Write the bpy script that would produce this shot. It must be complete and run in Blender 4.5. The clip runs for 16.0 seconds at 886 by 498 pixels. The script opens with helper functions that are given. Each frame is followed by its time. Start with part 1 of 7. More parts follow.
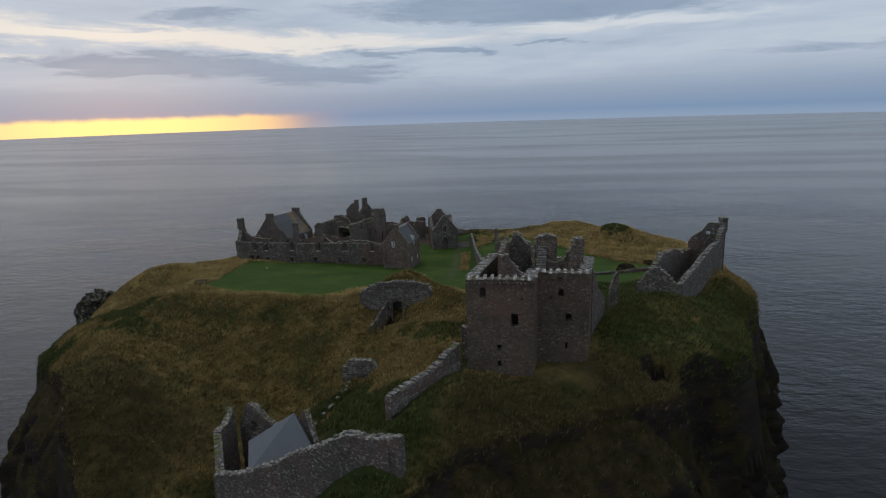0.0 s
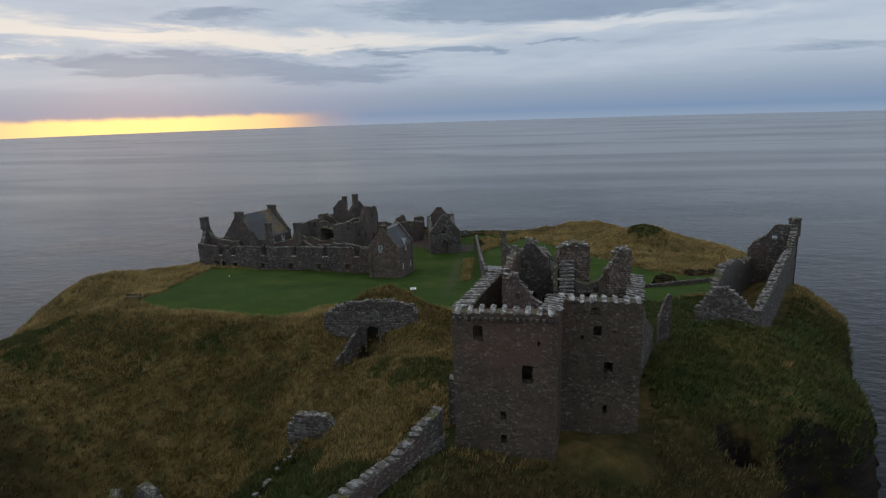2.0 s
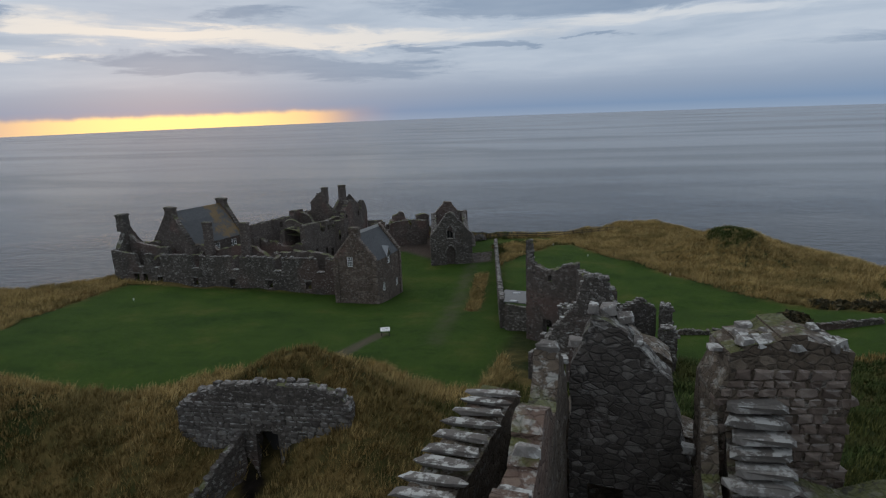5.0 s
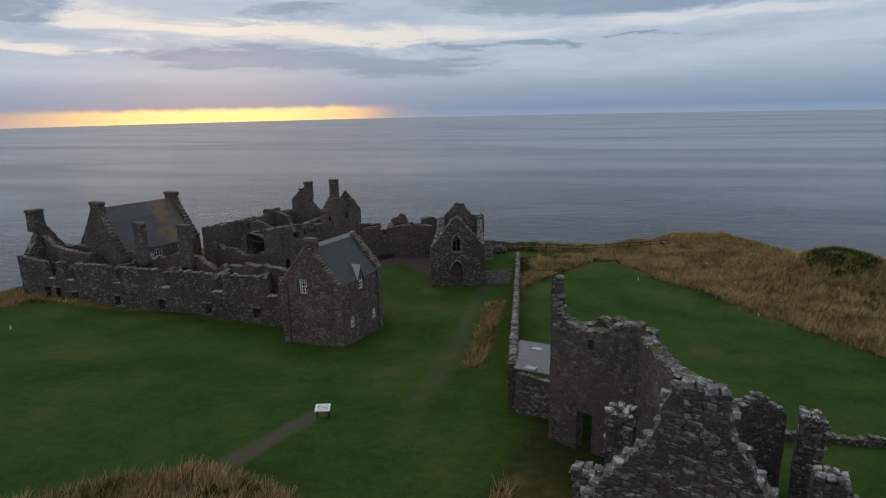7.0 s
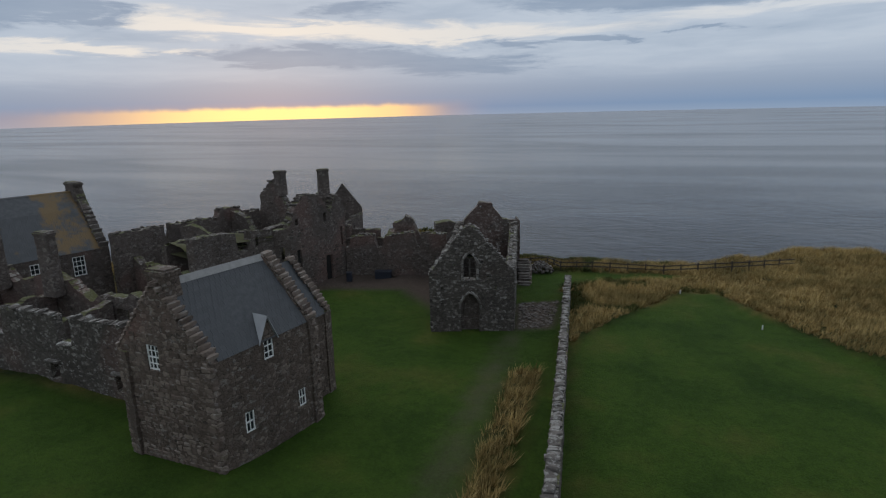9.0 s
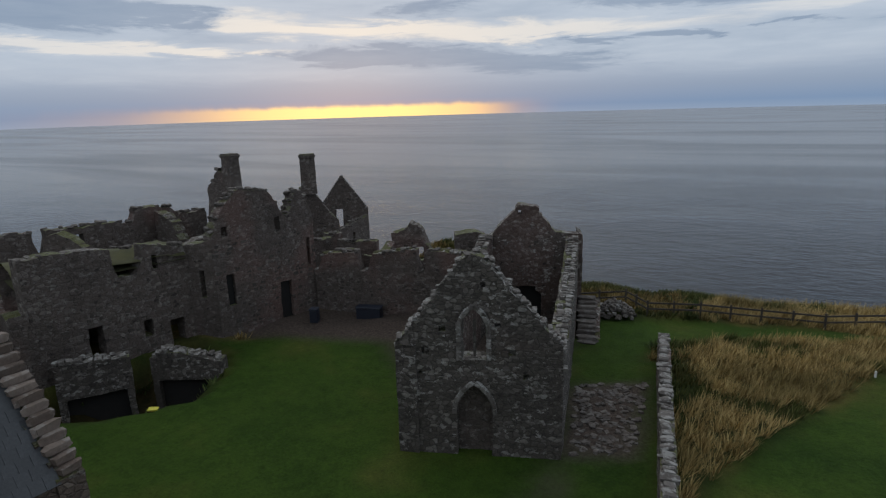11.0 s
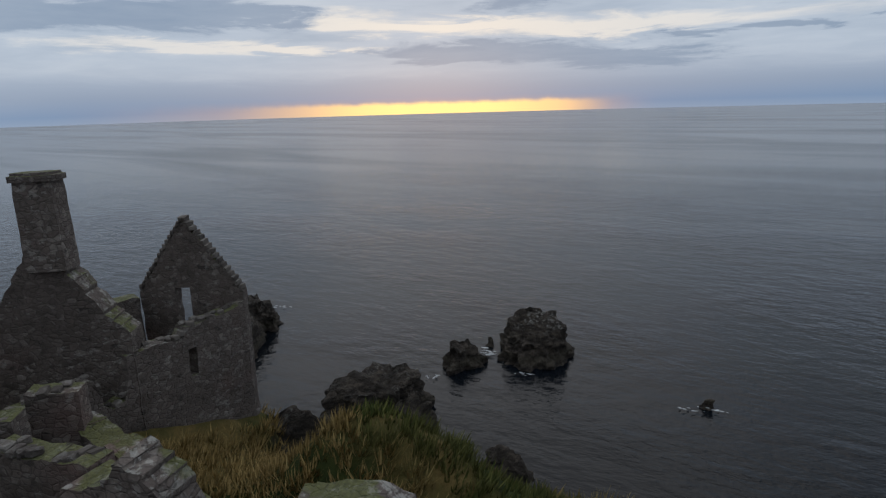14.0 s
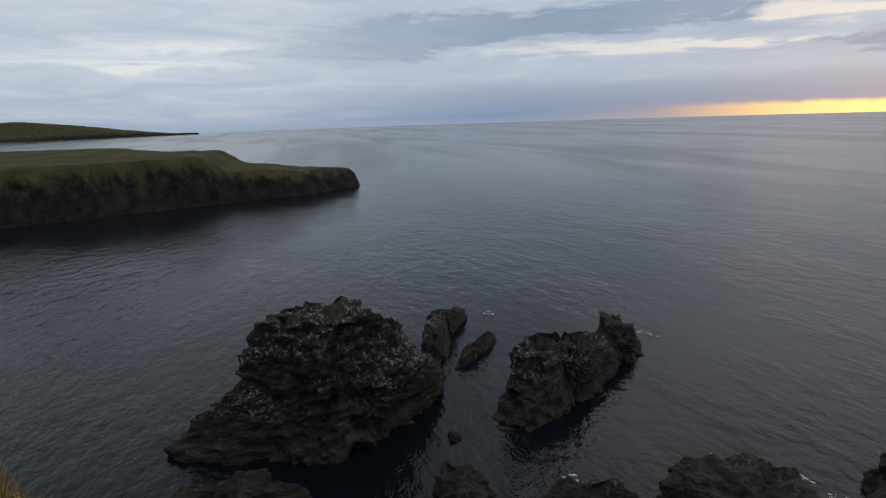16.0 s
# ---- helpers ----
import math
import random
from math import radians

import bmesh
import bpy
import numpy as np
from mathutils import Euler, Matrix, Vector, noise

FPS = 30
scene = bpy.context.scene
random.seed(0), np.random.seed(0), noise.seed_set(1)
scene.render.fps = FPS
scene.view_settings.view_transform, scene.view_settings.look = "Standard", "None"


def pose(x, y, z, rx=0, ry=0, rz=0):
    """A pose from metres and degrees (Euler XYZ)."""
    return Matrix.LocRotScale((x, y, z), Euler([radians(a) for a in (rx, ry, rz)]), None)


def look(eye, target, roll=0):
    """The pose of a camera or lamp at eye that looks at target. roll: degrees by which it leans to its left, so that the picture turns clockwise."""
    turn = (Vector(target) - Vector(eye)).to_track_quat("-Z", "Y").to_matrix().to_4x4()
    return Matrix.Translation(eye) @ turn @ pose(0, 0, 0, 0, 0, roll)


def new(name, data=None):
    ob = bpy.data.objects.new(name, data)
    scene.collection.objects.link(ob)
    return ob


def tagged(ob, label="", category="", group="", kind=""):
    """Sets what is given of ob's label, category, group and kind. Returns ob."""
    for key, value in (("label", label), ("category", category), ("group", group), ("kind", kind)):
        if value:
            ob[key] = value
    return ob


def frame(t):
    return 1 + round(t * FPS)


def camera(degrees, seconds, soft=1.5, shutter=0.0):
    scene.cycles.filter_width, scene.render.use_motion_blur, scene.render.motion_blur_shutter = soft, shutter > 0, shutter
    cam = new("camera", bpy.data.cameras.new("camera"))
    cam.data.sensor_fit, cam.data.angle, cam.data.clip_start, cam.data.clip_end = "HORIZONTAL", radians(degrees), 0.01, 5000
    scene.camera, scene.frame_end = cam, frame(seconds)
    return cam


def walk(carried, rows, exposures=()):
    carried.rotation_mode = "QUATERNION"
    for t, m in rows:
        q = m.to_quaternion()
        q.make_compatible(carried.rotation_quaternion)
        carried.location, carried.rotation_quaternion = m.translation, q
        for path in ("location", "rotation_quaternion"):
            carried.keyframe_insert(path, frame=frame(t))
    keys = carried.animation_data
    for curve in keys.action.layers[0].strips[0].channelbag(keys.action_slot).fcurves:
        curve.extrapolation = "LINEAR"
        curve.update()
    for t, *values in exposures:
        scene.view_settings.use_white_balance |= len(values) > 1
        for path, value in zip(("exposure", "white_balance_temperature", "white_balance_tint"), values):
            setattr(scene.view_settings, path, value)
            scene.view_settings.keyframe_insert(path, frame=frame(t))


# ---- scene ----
cam = camera(74.0, 16.0, soft=1.25)
walk(cam, [
    (0.0, look((0.84, -4.94, 36.08), (-0.826, 4.656, 33.812), -1.84)),
    (0.5, look((0.65, 0.66, 34.81), (-1.040, 10.256, 32.558), -1.90)),
    (1.0, look((0.22, 6.49, 33.77), (-1.492, 16.081, 31.514), -1.87)),
    (1.5, look((-0.01, 12.32, 32.95), (-1.789, 21.894, 30.676), -1.96)),
    (2.0, look((-0.40, 18.22, 31.95), (-2.248, 27.781, 29.675), -1.87)),
    (2.5, look((-0.78, 23.99, 31.03), (-2.693, 33.535, 28.745), -1.89)),
    (3.0, look((-1.04, 29.83, 30.28), (-3.034, 39.356, 27.985), -1.81)),
    (3.5, look((-1.38, 35.61, 29.40), (-3.455, 45.116, 27.092), -1.56)),
    (4.0, look((-2.03, 42.48, 27.98), (-4.209, 51.961, 25.666), -1.91)),
    (6.5, look((-4.17, 72.82, 23.33), (-6.893, 82.152, 20.986), -1.46)),
    (7.0, look((-4.96, 79.32, 22.40), (-7.866, 88.597, 20.056), -1.28)),
    (7.5, look((-5.93, 86.14, 21.27), (-9.029, 95.355, 18.929), -1.45)),
    (8.0, look((-6.90, 92.91, 20.26), (-10.202, 102.052, 17.909), -1.54)),
    (8.5, look((-8.04, 99.91, 19.11), (-11.568, 108.965, 16.753), -1.72)),
    (9.0, look((-9.48, 106.88, 18.03), (-13.216, 115.851, 15.671), -1.49)),
    (11.5, look((-16.57, 136.11, 13.85), (-21.600, 144.427, 11.498), -1.77)),
    (12.0, look((-17.95, 141.75, 13.60), (-23.214, 149.921, 11.248), -1.78)),
    (12.5, look((-20.12, 147.85, 13.29), (-25.550, 155.905, 10.917), -1.80)),
    (13.0, look((-22.37, 153.89, 13.01), (-27.939, 161.853, 10.650), -1.89)),
    (13.5, look((-25.54, 160.42, 12.54), (-31.276, 168.257, 10.149), -1.64)),
    (14.0, look((-28.66, 166.47, 12.26), (-34.589, 174.164, 9.879), -1.63)),
    (14.5, look((-32.47, 172.45, 11.94), (-38.742, 179.874, 9.587), -1.39)),
    (15.0, look((-36.67, 178.05, 11.62), (-44.069, 184.357, 9.278), -1.46)),
    (15.5, look((-40.36, 183.16, 11.25), (-49.053, 187.547, 8.986), -1.71)),
    (16.0, look((-45.50, 187.55, 11.00), (-54.971, 189.872, 8.796), -1.91)),
])

# ---- light ----
world = bpy.data.worlds.new("dusk_sky")
scene.world = world
world.use_nodes = True


class Nodes:
    """Short hand for building node trees."""

    def __init__(self, tree):
        self.tree = tree
        tree.nodes.clear()

    def add(self, kind, **values):
        n = self.tree.nodes.new(kind)
        for key, value in values.items():
            if key.startswith("i_"):
                k = key[2:]
                n.inputs[int(k) if k.isdigit() else k].default_value = value
            else:
                setattr(n, key, value)
        return n

    def link(self, a, b):
        self.tree.links.new(a, b)

    def math(self, op, a, b=0.0, clamp=False):
        n = self.add("ShaderNodeMath", operation=op, use_clamp=clamp)
        for k, v in ((0, a), (1, b)):
            if isinstance(v, (int, float)):
                n.inputs[k].default_value = v
            else:
                self.link(v, n.inputs[k])
        return n.outputs[0]

    def ramp(self, fac, stops, mode="LINEAR"):
        n = self.add("ShaderNodeValToRGB")
        n.color_ramp.interpolation = mode
        e = n.color_ramp.elements
        while len(e) < len(stops):
            e.new(0.5)
        for k, (p, c) in enumerate(stops):
            e[k].position = p
            e[k].color = (*c, 1) if len(c) == 3 else c
        self.link(fac, n.inputs[0])
        return n.outputs[0]

    def noise(self, vec, scale, detail=4.0, rough=0.55, distortion=0.0):
        n = self.add("ShaderNodeTexNoise", i_Scale=scale, i_Detail=detail, i_Roughness=rough, i_Distortion=distortion)
        if vec is not None:
            self.link(vec, n.inputs["Vector"])
        return n.outputs["Fac"]

    def mix(self, fac, a, b, blend="MIX"):
        n = self.add("ShaderNodeMix", data_type="RGBA", blend_type=blend)
        for k, v in ((0, fac), (6, a), (7, b)):
            if isinstance(v, (int, float)):
                n.inputs[k].default_value = v
            elif isinstance(v, tuple):
                n.inputs[k].default_value = (*v, 1)
            else:
                self.link(v, n.inputs[k])
        return n.outputs[2]


def smooth(n, x, lo, hi):
    r = n.add("ShaderNodeMapRange", interpolation_type="SMOOTHSTEP", i_1=lo, i_2=hi)
    n.link(x, r.inputs[0])
    return r.outputs[0]


def build_sky():
    n = Nodes(world.node_tree)
    out = n.add("ShaderNodeOutputWorld")
    bg = n.add("ShaderNodeBackground", i_Strength=1.0)
    n.link(bg.outputs[0], out.inputs[0])
    co = n.add("ShaderNodeTexCoord").outputs["Generated"]
    sep = n.add("ShaderNodeSeparateXYZ")
    n.link(co, sep.inputs[0])
    x, y, z = sep.outputs
    el = n.math("ADD", z, 0.0145)
    az = n.math("ARCTAN2", x, y)
    # cloud layers: soft level noise, with broad blue-grey banks and paler gaps between them
    deck = n.add("ShaderNodeCombineXYZ")
    n.link(n.math("MULTIPLY", az, 3.2), deck.inputs[0])
    n.link(n.math("MULTIPLY", n.math("POWER", n.math("MAXIMUM", el, 0.0001), 0.8), 17.0), deck.inputs[1])
    deck.inputs[2].default_value = 3.4
    c1 = n.noise(deck.outputs[0], 0.9, 3, 0.5, 0.5)
    c2 = n.noise(deck.outputs[0], 2.8, 6, 0.62, 0.4)
    c3 = n.noise(deck.outputs[0], 1.7, 5, 0.6, 0.8)
    az2 = n.math("ADD", az, n.math("MULTIPLY", n.math("SUBTRACT", c2, 0.5), 0.30))
    el2 = n.math("ADD", el, n.math("MULTIPLY", n.math("SUBTRACT", c3, 0.5), 0.055))

    def bank(places):
        total = 0.0
        for a, e, wa, we, amp in places:
            u = n.math("DIVIDE", n.math("SUBTRACT", az2, a), wa)
            v = n.math("DIVIDE", n.math("SUBTRACT", el2, e), we)
            g = n.math("EXPONENT", n.math("MULTIPLY", n.math("ADD", n.math("MULTIPLY", u, u), n.math("MULTIPLY", v, v)), -1.0))
            total = n.math("ADD", total, n.math("MULTIPLY", g, amp))
        return total

    edge_noise = n.math("SUBTRACT", n.noise(deck.outputs[0], 5.5, 8, 0.68, 0.6), 0.5)
    dark = bank([(-0.62, 0.098, 0.16, 0.013, 1.0), (-0.38, 0.078, 0.15, 0.014, 1.0), (0.0, 0.170, 0.27, 0.020, 1.1), (-0.97, 0.152, 0.12, 0.016, 0.9),
                 (-1.25, 0.150, 0.26, 0.020, 1.1), (-0.27, 0.106, 0.06, 0.006, 0.9), (-0.14, 0.108, 0.045, 0.005, 0.8), (0.0, 0.113, 0.05, 0.004, 0.7), (-1.44, 0.122, 0.13, 0.017, 1.0), (0.42, 0.085, 0.18, 0.014, 0.4), (-0.55, 0.165, 0.06, 0.012, 0.5)])
    pale = bank([(-0.62, 0.138, 0.20, 0.013, 1.0), (-0.35, 0.122, 0.24, 0.012, 1.0), (0.14, 0.138, 0.28, 0.012, 0.9), (-0.86, 0.106, 0.10, 0.008, 0.9), (-1.06, 0.110, 0.18, 0.010, 1.0),
                 (-1.80, 0.104, 0.16, 0.006, 0.9), (-1.74, 0.128, 0.18, 0.008, 0.8), (-0.80, 0.150, 0.10, 0.020, 0.6)])
    dark = n.math("ADD", dark, n.math("MULTIPLY", edge_noise, n.math("ADD", 0.25, dark)))
    pale = n.math("ADD", pale, n.math("MULTIPLY", edge_noise, n.math("ADD", 0.35, pale)))
    low = n.ramp(n.math("MULTIPLY", el, 8.0, True), [(0.0, (0.265, 0.345, 0.45)), (0.10, (0.205, 0.295, 0.42)), (0.30, (0.275, 0.345, 0.44)), (0.60, (0.40, 0.46, 0.535)), (1.0, (0.45, 0.51, 0.57))])
    sunward = n.math("SUBTRACT", 1.0, n.math("MULTIPLY", n.math("ABSOLUTE", n.math("ADD", az, 0.65)), 0.95), True)
    warm = n.mix(sunward, (0.58, 0.63, 0.67), (0.88, 0.79, 0.67))
    high = n.ramp(n.math("ADD", n.math("MULTIPLY", c1, 0.6), n.math("MULTIPLY", c2, 0.4)), [(0.30, (0.36, 0.43, 0.51)), (0.5, (0.47, 0.53, 0.595)), (0.7, (0.56, 0.605, 0.645))])
    sky = n.mix(smooth(n, el2, 0.045, 0.105), low, high)
    sky = n.mix(n.math("MULTIPLY", smooth(n, n.math("SUBTRACT", pale, n.math("MULTIPLY", dark, 0.7)), 0.15, 0.9), 0.9), sky, warm)
    sky = n.mix(n.math("MULTIPLY", smooth(n, dark, 0.12, 0.55), 0.96), sky, n.mix(c2, (0.215, 0.29, 0.39), (0.34, 0.405, 0.485)))
    sky = n.mix(n.math("MULTIPLY", n.math("SUBTRACT", 1.0, smooth(n, az, -1.75, -1.15)), n.math("MULTIPLY", smooth(n, el, -0.02, 0.03), 0.55)), sky, n.ramp(n.math("ADD", n.math("MULTIPLY", c3, 0.6), n.math("MULTIPLY", pale, 0.3)), [(0.22, (0.50, 0.56, 0.62)), (0.36, (0.68, 0.71, 0.72)), (0.6, (0.92, 0.88, 0.78))]))
    lift = n.mix(smooth(n, el, 0.22, 0.55), (1.0, 1.0, 1.0), (1.12, 1.10, 1.08))
    sky = n.mix(1.0, sky, lift, "MULTIPLY")
    # clear strip over the horizon in front of the rising sun
    a1 = n.math("MULTIPLY", smooth(n, az, -1.02, -0.78), n.math("SUBTRACT", 1.0, smooth(n, az, -0.47, -0.37)))
    edge = n.math("ADD", el, n.math("MULTIPLY", n.noise(co, 30, 3), 0.008))
    strip = n.math("MULTIPLY", a1, n.math("SUBTRACT", 1.0, smooth(n, edge, 0.018, 0.027)))
    pink = n.math("MULTIPLY", n.math("MULTIPLY", smooth(n, az, -1.25, -0.8), n.math("SUBTRACT", 1.0, smooth(n, az, -0.45, -0.30))),
                  n.math("SUBTRACT", 1.0, smooth(n, edge, 0.012, 0.034)))
    sky = n.mix(n.math("MULTIPLY", pink, 0.6), sky, (0.62, 0.40, 0.30))
    core = n.math("MULTIPLY", smooth(n, az, -0.92, -0.70), n.math("SUBTRACT", 1.0, smooth(n, az, -0.60, -0.40)))
    sky = n.mix(strip, sky, n.mix(core, (0.98, 0.62, 0.32), (1.3, 0.92, 0.34)))
    # a little of the clear sky's own light comes through the deck
    nish = n.add("ShaderNodeTexSky", sky_type="NISHITA", sun_disc=False, sun_elevation=radians(3), sun_rotation=radians(-38))
    sky = n.mix(0.004, sky, nish.outputs[0], "ADD")
    sky = n.mix(1.0, sky, (0.97, 1.0, 1.065), "MULTIPLY")
    n.link(sky, bg.inputs[0])


build_sky()
sun = new("sun", bpy.data.lights.new("sun", "SUN"))
sun.data.energy, sun.data.angle, sun.data.color = 0.5, radians(60), (1.0, 0.90, 0.80)
sun.matrix_world = look((-62, 79, 110), (0, 0, 0))
scene.view_settings.exposure = 0.0

# ---- materials ----


def material(name, build):
    m = bpy.data.materials.new(name)
    m.use_nodes = True
    n = Nodes(m.node_tree)
    out = n.add("ShaderNodeOutputMaterial")
    bsdf = n.add("ShaderNodeBsdfPrincipled")
    n.link(bsdf.outputs[0], out.inputs[0])
    build(n, bsdf)
    return m


def bump(n, bsdf, height, strength, dist):
    b = n.add("ShaderNodeBump", i_Strength=strength, i_Distance=dist)
    n.link(height, b.inputs["Height"])
    n.link(b.outputs[0], bsdf.inputs["Normal"])


def rubble(name, a, b, c, size=0.45, lichen=0.5, red=0.0, moss=0.50, contrast=1.0):
    """Rubble masonry: stones of uneven size and tone in pale lime mortar, lichen on what faces the sky."""

    def build(n, bsdf):
        geo = n.add("ShaderNodeNewGeometry")
        co = n.add("ShaderNodeTexCoord").outputs["Object"]
        mp = n.add("ShaderNodeMapping")
        mp.inputs["Scale"].default_value = (1, 1, 1.55)
        n.link(co, mp.inputs[0])
        warp = n.add("ShaderNodeTexNoise", i_Scale=1.3, i_Detail=2.0)
        n.link(mp.outputs[0], warp.inputs["Vector"])
        v = n.add("ShaderNodeVectorMath", operation="MULTIPLY_ADD")
        n.link(warp.outputs["Color"], v.inputs[0])
        v.inputs[1].default_value = (0.35, 0.35, 0.35)
        n.link(mp.outputs[0], v.inputs[2])
        cell = n.add("ShaderNodeTexVoronoi", i_Scale=1 / size, i_Randomness=0.9)
        edge = n.add("ShaderNodeTexVoronoi", feature="DISTANCE_TO_EDGE", i_Scale=1 / size, i_Randomness=0.9)
        n.link(v.outputs[0], cell.inputs["Vector"])
        n.link(v.outputs[0], edge.inputs["Vector"])
        sepc = n.add("ShaderNodeSeparateColor")
        n.link(cell.outputs["Color"], sepc.inputs[0])
        up_c = tuple((1.0 + 0.25 * contrast) * k for k in c)
        tone = n.ramp(sepc.outputs[0], [(0.0, tuple(0.75 * k for k in a)), (0.38, b), (0.68, a), (0.86, c), (1.0, up_c)])
        joint = smooth(n, edge.outputs["Distance"], 0.0, 0.13)
        grime = n.noise(co, 1.4, 6, 0.7)
        tone = n.mix(n.math("MULTIPLY", smooth(n, grime, 0.36, 0.62), 0.95 - 0.45 * contrast), tone, n.mix(grime, a, b))
        col = n.mix(joint, n.mix(0.35 + 0.4 * contrast, tone, tuple(0.5 * k for k in a)), tone)
        stain = n.noise(co, 0.22, 5, 0.65)
        col = n.mix(n.math("MULTIPLY", smooth(n, stain, 0.45, 0.7), 0.5), col, tuple(k * 0.55 for k in a), "MIX")
        fine = n.noise(co, 9.0, 5, 0.7)
        col = n.mix(0.5, col, n.ramp(fine, [(0.3, (0.35, 0.35, 0.35)), (0.7, (1, 1, 1))]), "MULTIPLY")
        if red:
            col = n.mix(n.math("MULTIPLY", smooth(n, n.noise(co, 0.12, 3), 0.5, 0.62), red), col, (0.20, 0.095, 0.075))
        up = n.add("ShaderNodeSeparateXYZ")
        n.link(geo.outputs["True Normal"], up.inputs[0])
        li = n.math("MULTIPLY", smooth(n, n.noise(co, 2.6, 4, 0.7), 0.50, 0.60), n.math("MULTIPLY", smooth(n, up.outputs[2], 0.2, 0.7), lichen))
        col = n.mix(li, col, (0.45, 0.45, 0.41))
        green = n.math("MULTIPLY", smooth(n, n.noise(co, 0.55, 4, 0.6), moss, moss + 0.08), n.math("MULTIPLY", smooth(n, up.outputs[2], 0.4, 0.75), 0.85))
        col = n.mix(green, col, n.ramp(fine, [(0.3, (0.035, 0.042, 0.010)), (0.7, (0.11, 0.115, 0.028))]))
        spots = n.math("MULTIPLY", smooth(n, n.noise(mp.outputs[0], 2.6, 3, 0.65), 0.57, 0.62), n.math("MULTIPLY", smooth(n, n.noise(co, 0.5, 3), 0.40, 0.56), (0.5 + 0.8 * contrast) * lichen))
        col = n.mix(spots, col, (0.37, 0.355, 0.325))
        holes = n.math("MULTIPLY", smooth(n, n.noise(mp.outputs[0], 1.7, 3, 0.6), 0.63, 0.68), 0.75)
        col = n.mix(holes, col, tuple(0.3 * k for k in a))
        n.link(col, bsdf.inputs["Base Color"])
        bsdf.inputs["Roughness"].default_value = 0.93
        h = n.math("ADD", n.math("MULTIPLY", joint, 0.4), n.math("ADD", n.math("MULTIPLY", fine, 0.5), n.math("MULTIPLY", grime, 0.6)))
        bump(n, bsdf, h, 0.8, 0.10)

    return material(name, build)


stone_grey = rubble("grey_rubble", (0.070, 0.058, 0.048), (0.125, 0.108, 0.092), (0.215, 0.195, 0.171), 0.28, 0.5, 0.2, 0.50, 0.8)
stone_keep = rubble("brown_rubble", (0.086, 0.063, 0.042), (0.126, 0.095, 0.066), (0.18, 0.142, 0.104), 0.27, 0.45, 0.25, 0.50, 0.25)
stone_house = rubble("red_rubble", (0.100, 0.072, 0.055), (0.168, 0.126, 0.099), (0.24, 0.19, 0.154), 0.29, 0.35, 0.35, 0.50, 0.5)
stone_dark = rubble("dark_rubble", (0.092, 0.071, 0.060), (0.148, 0.120, 0.102), (0.215, 0.184, 0.16), 0.31, 0.4, 0.3, 0.44, 0.2)


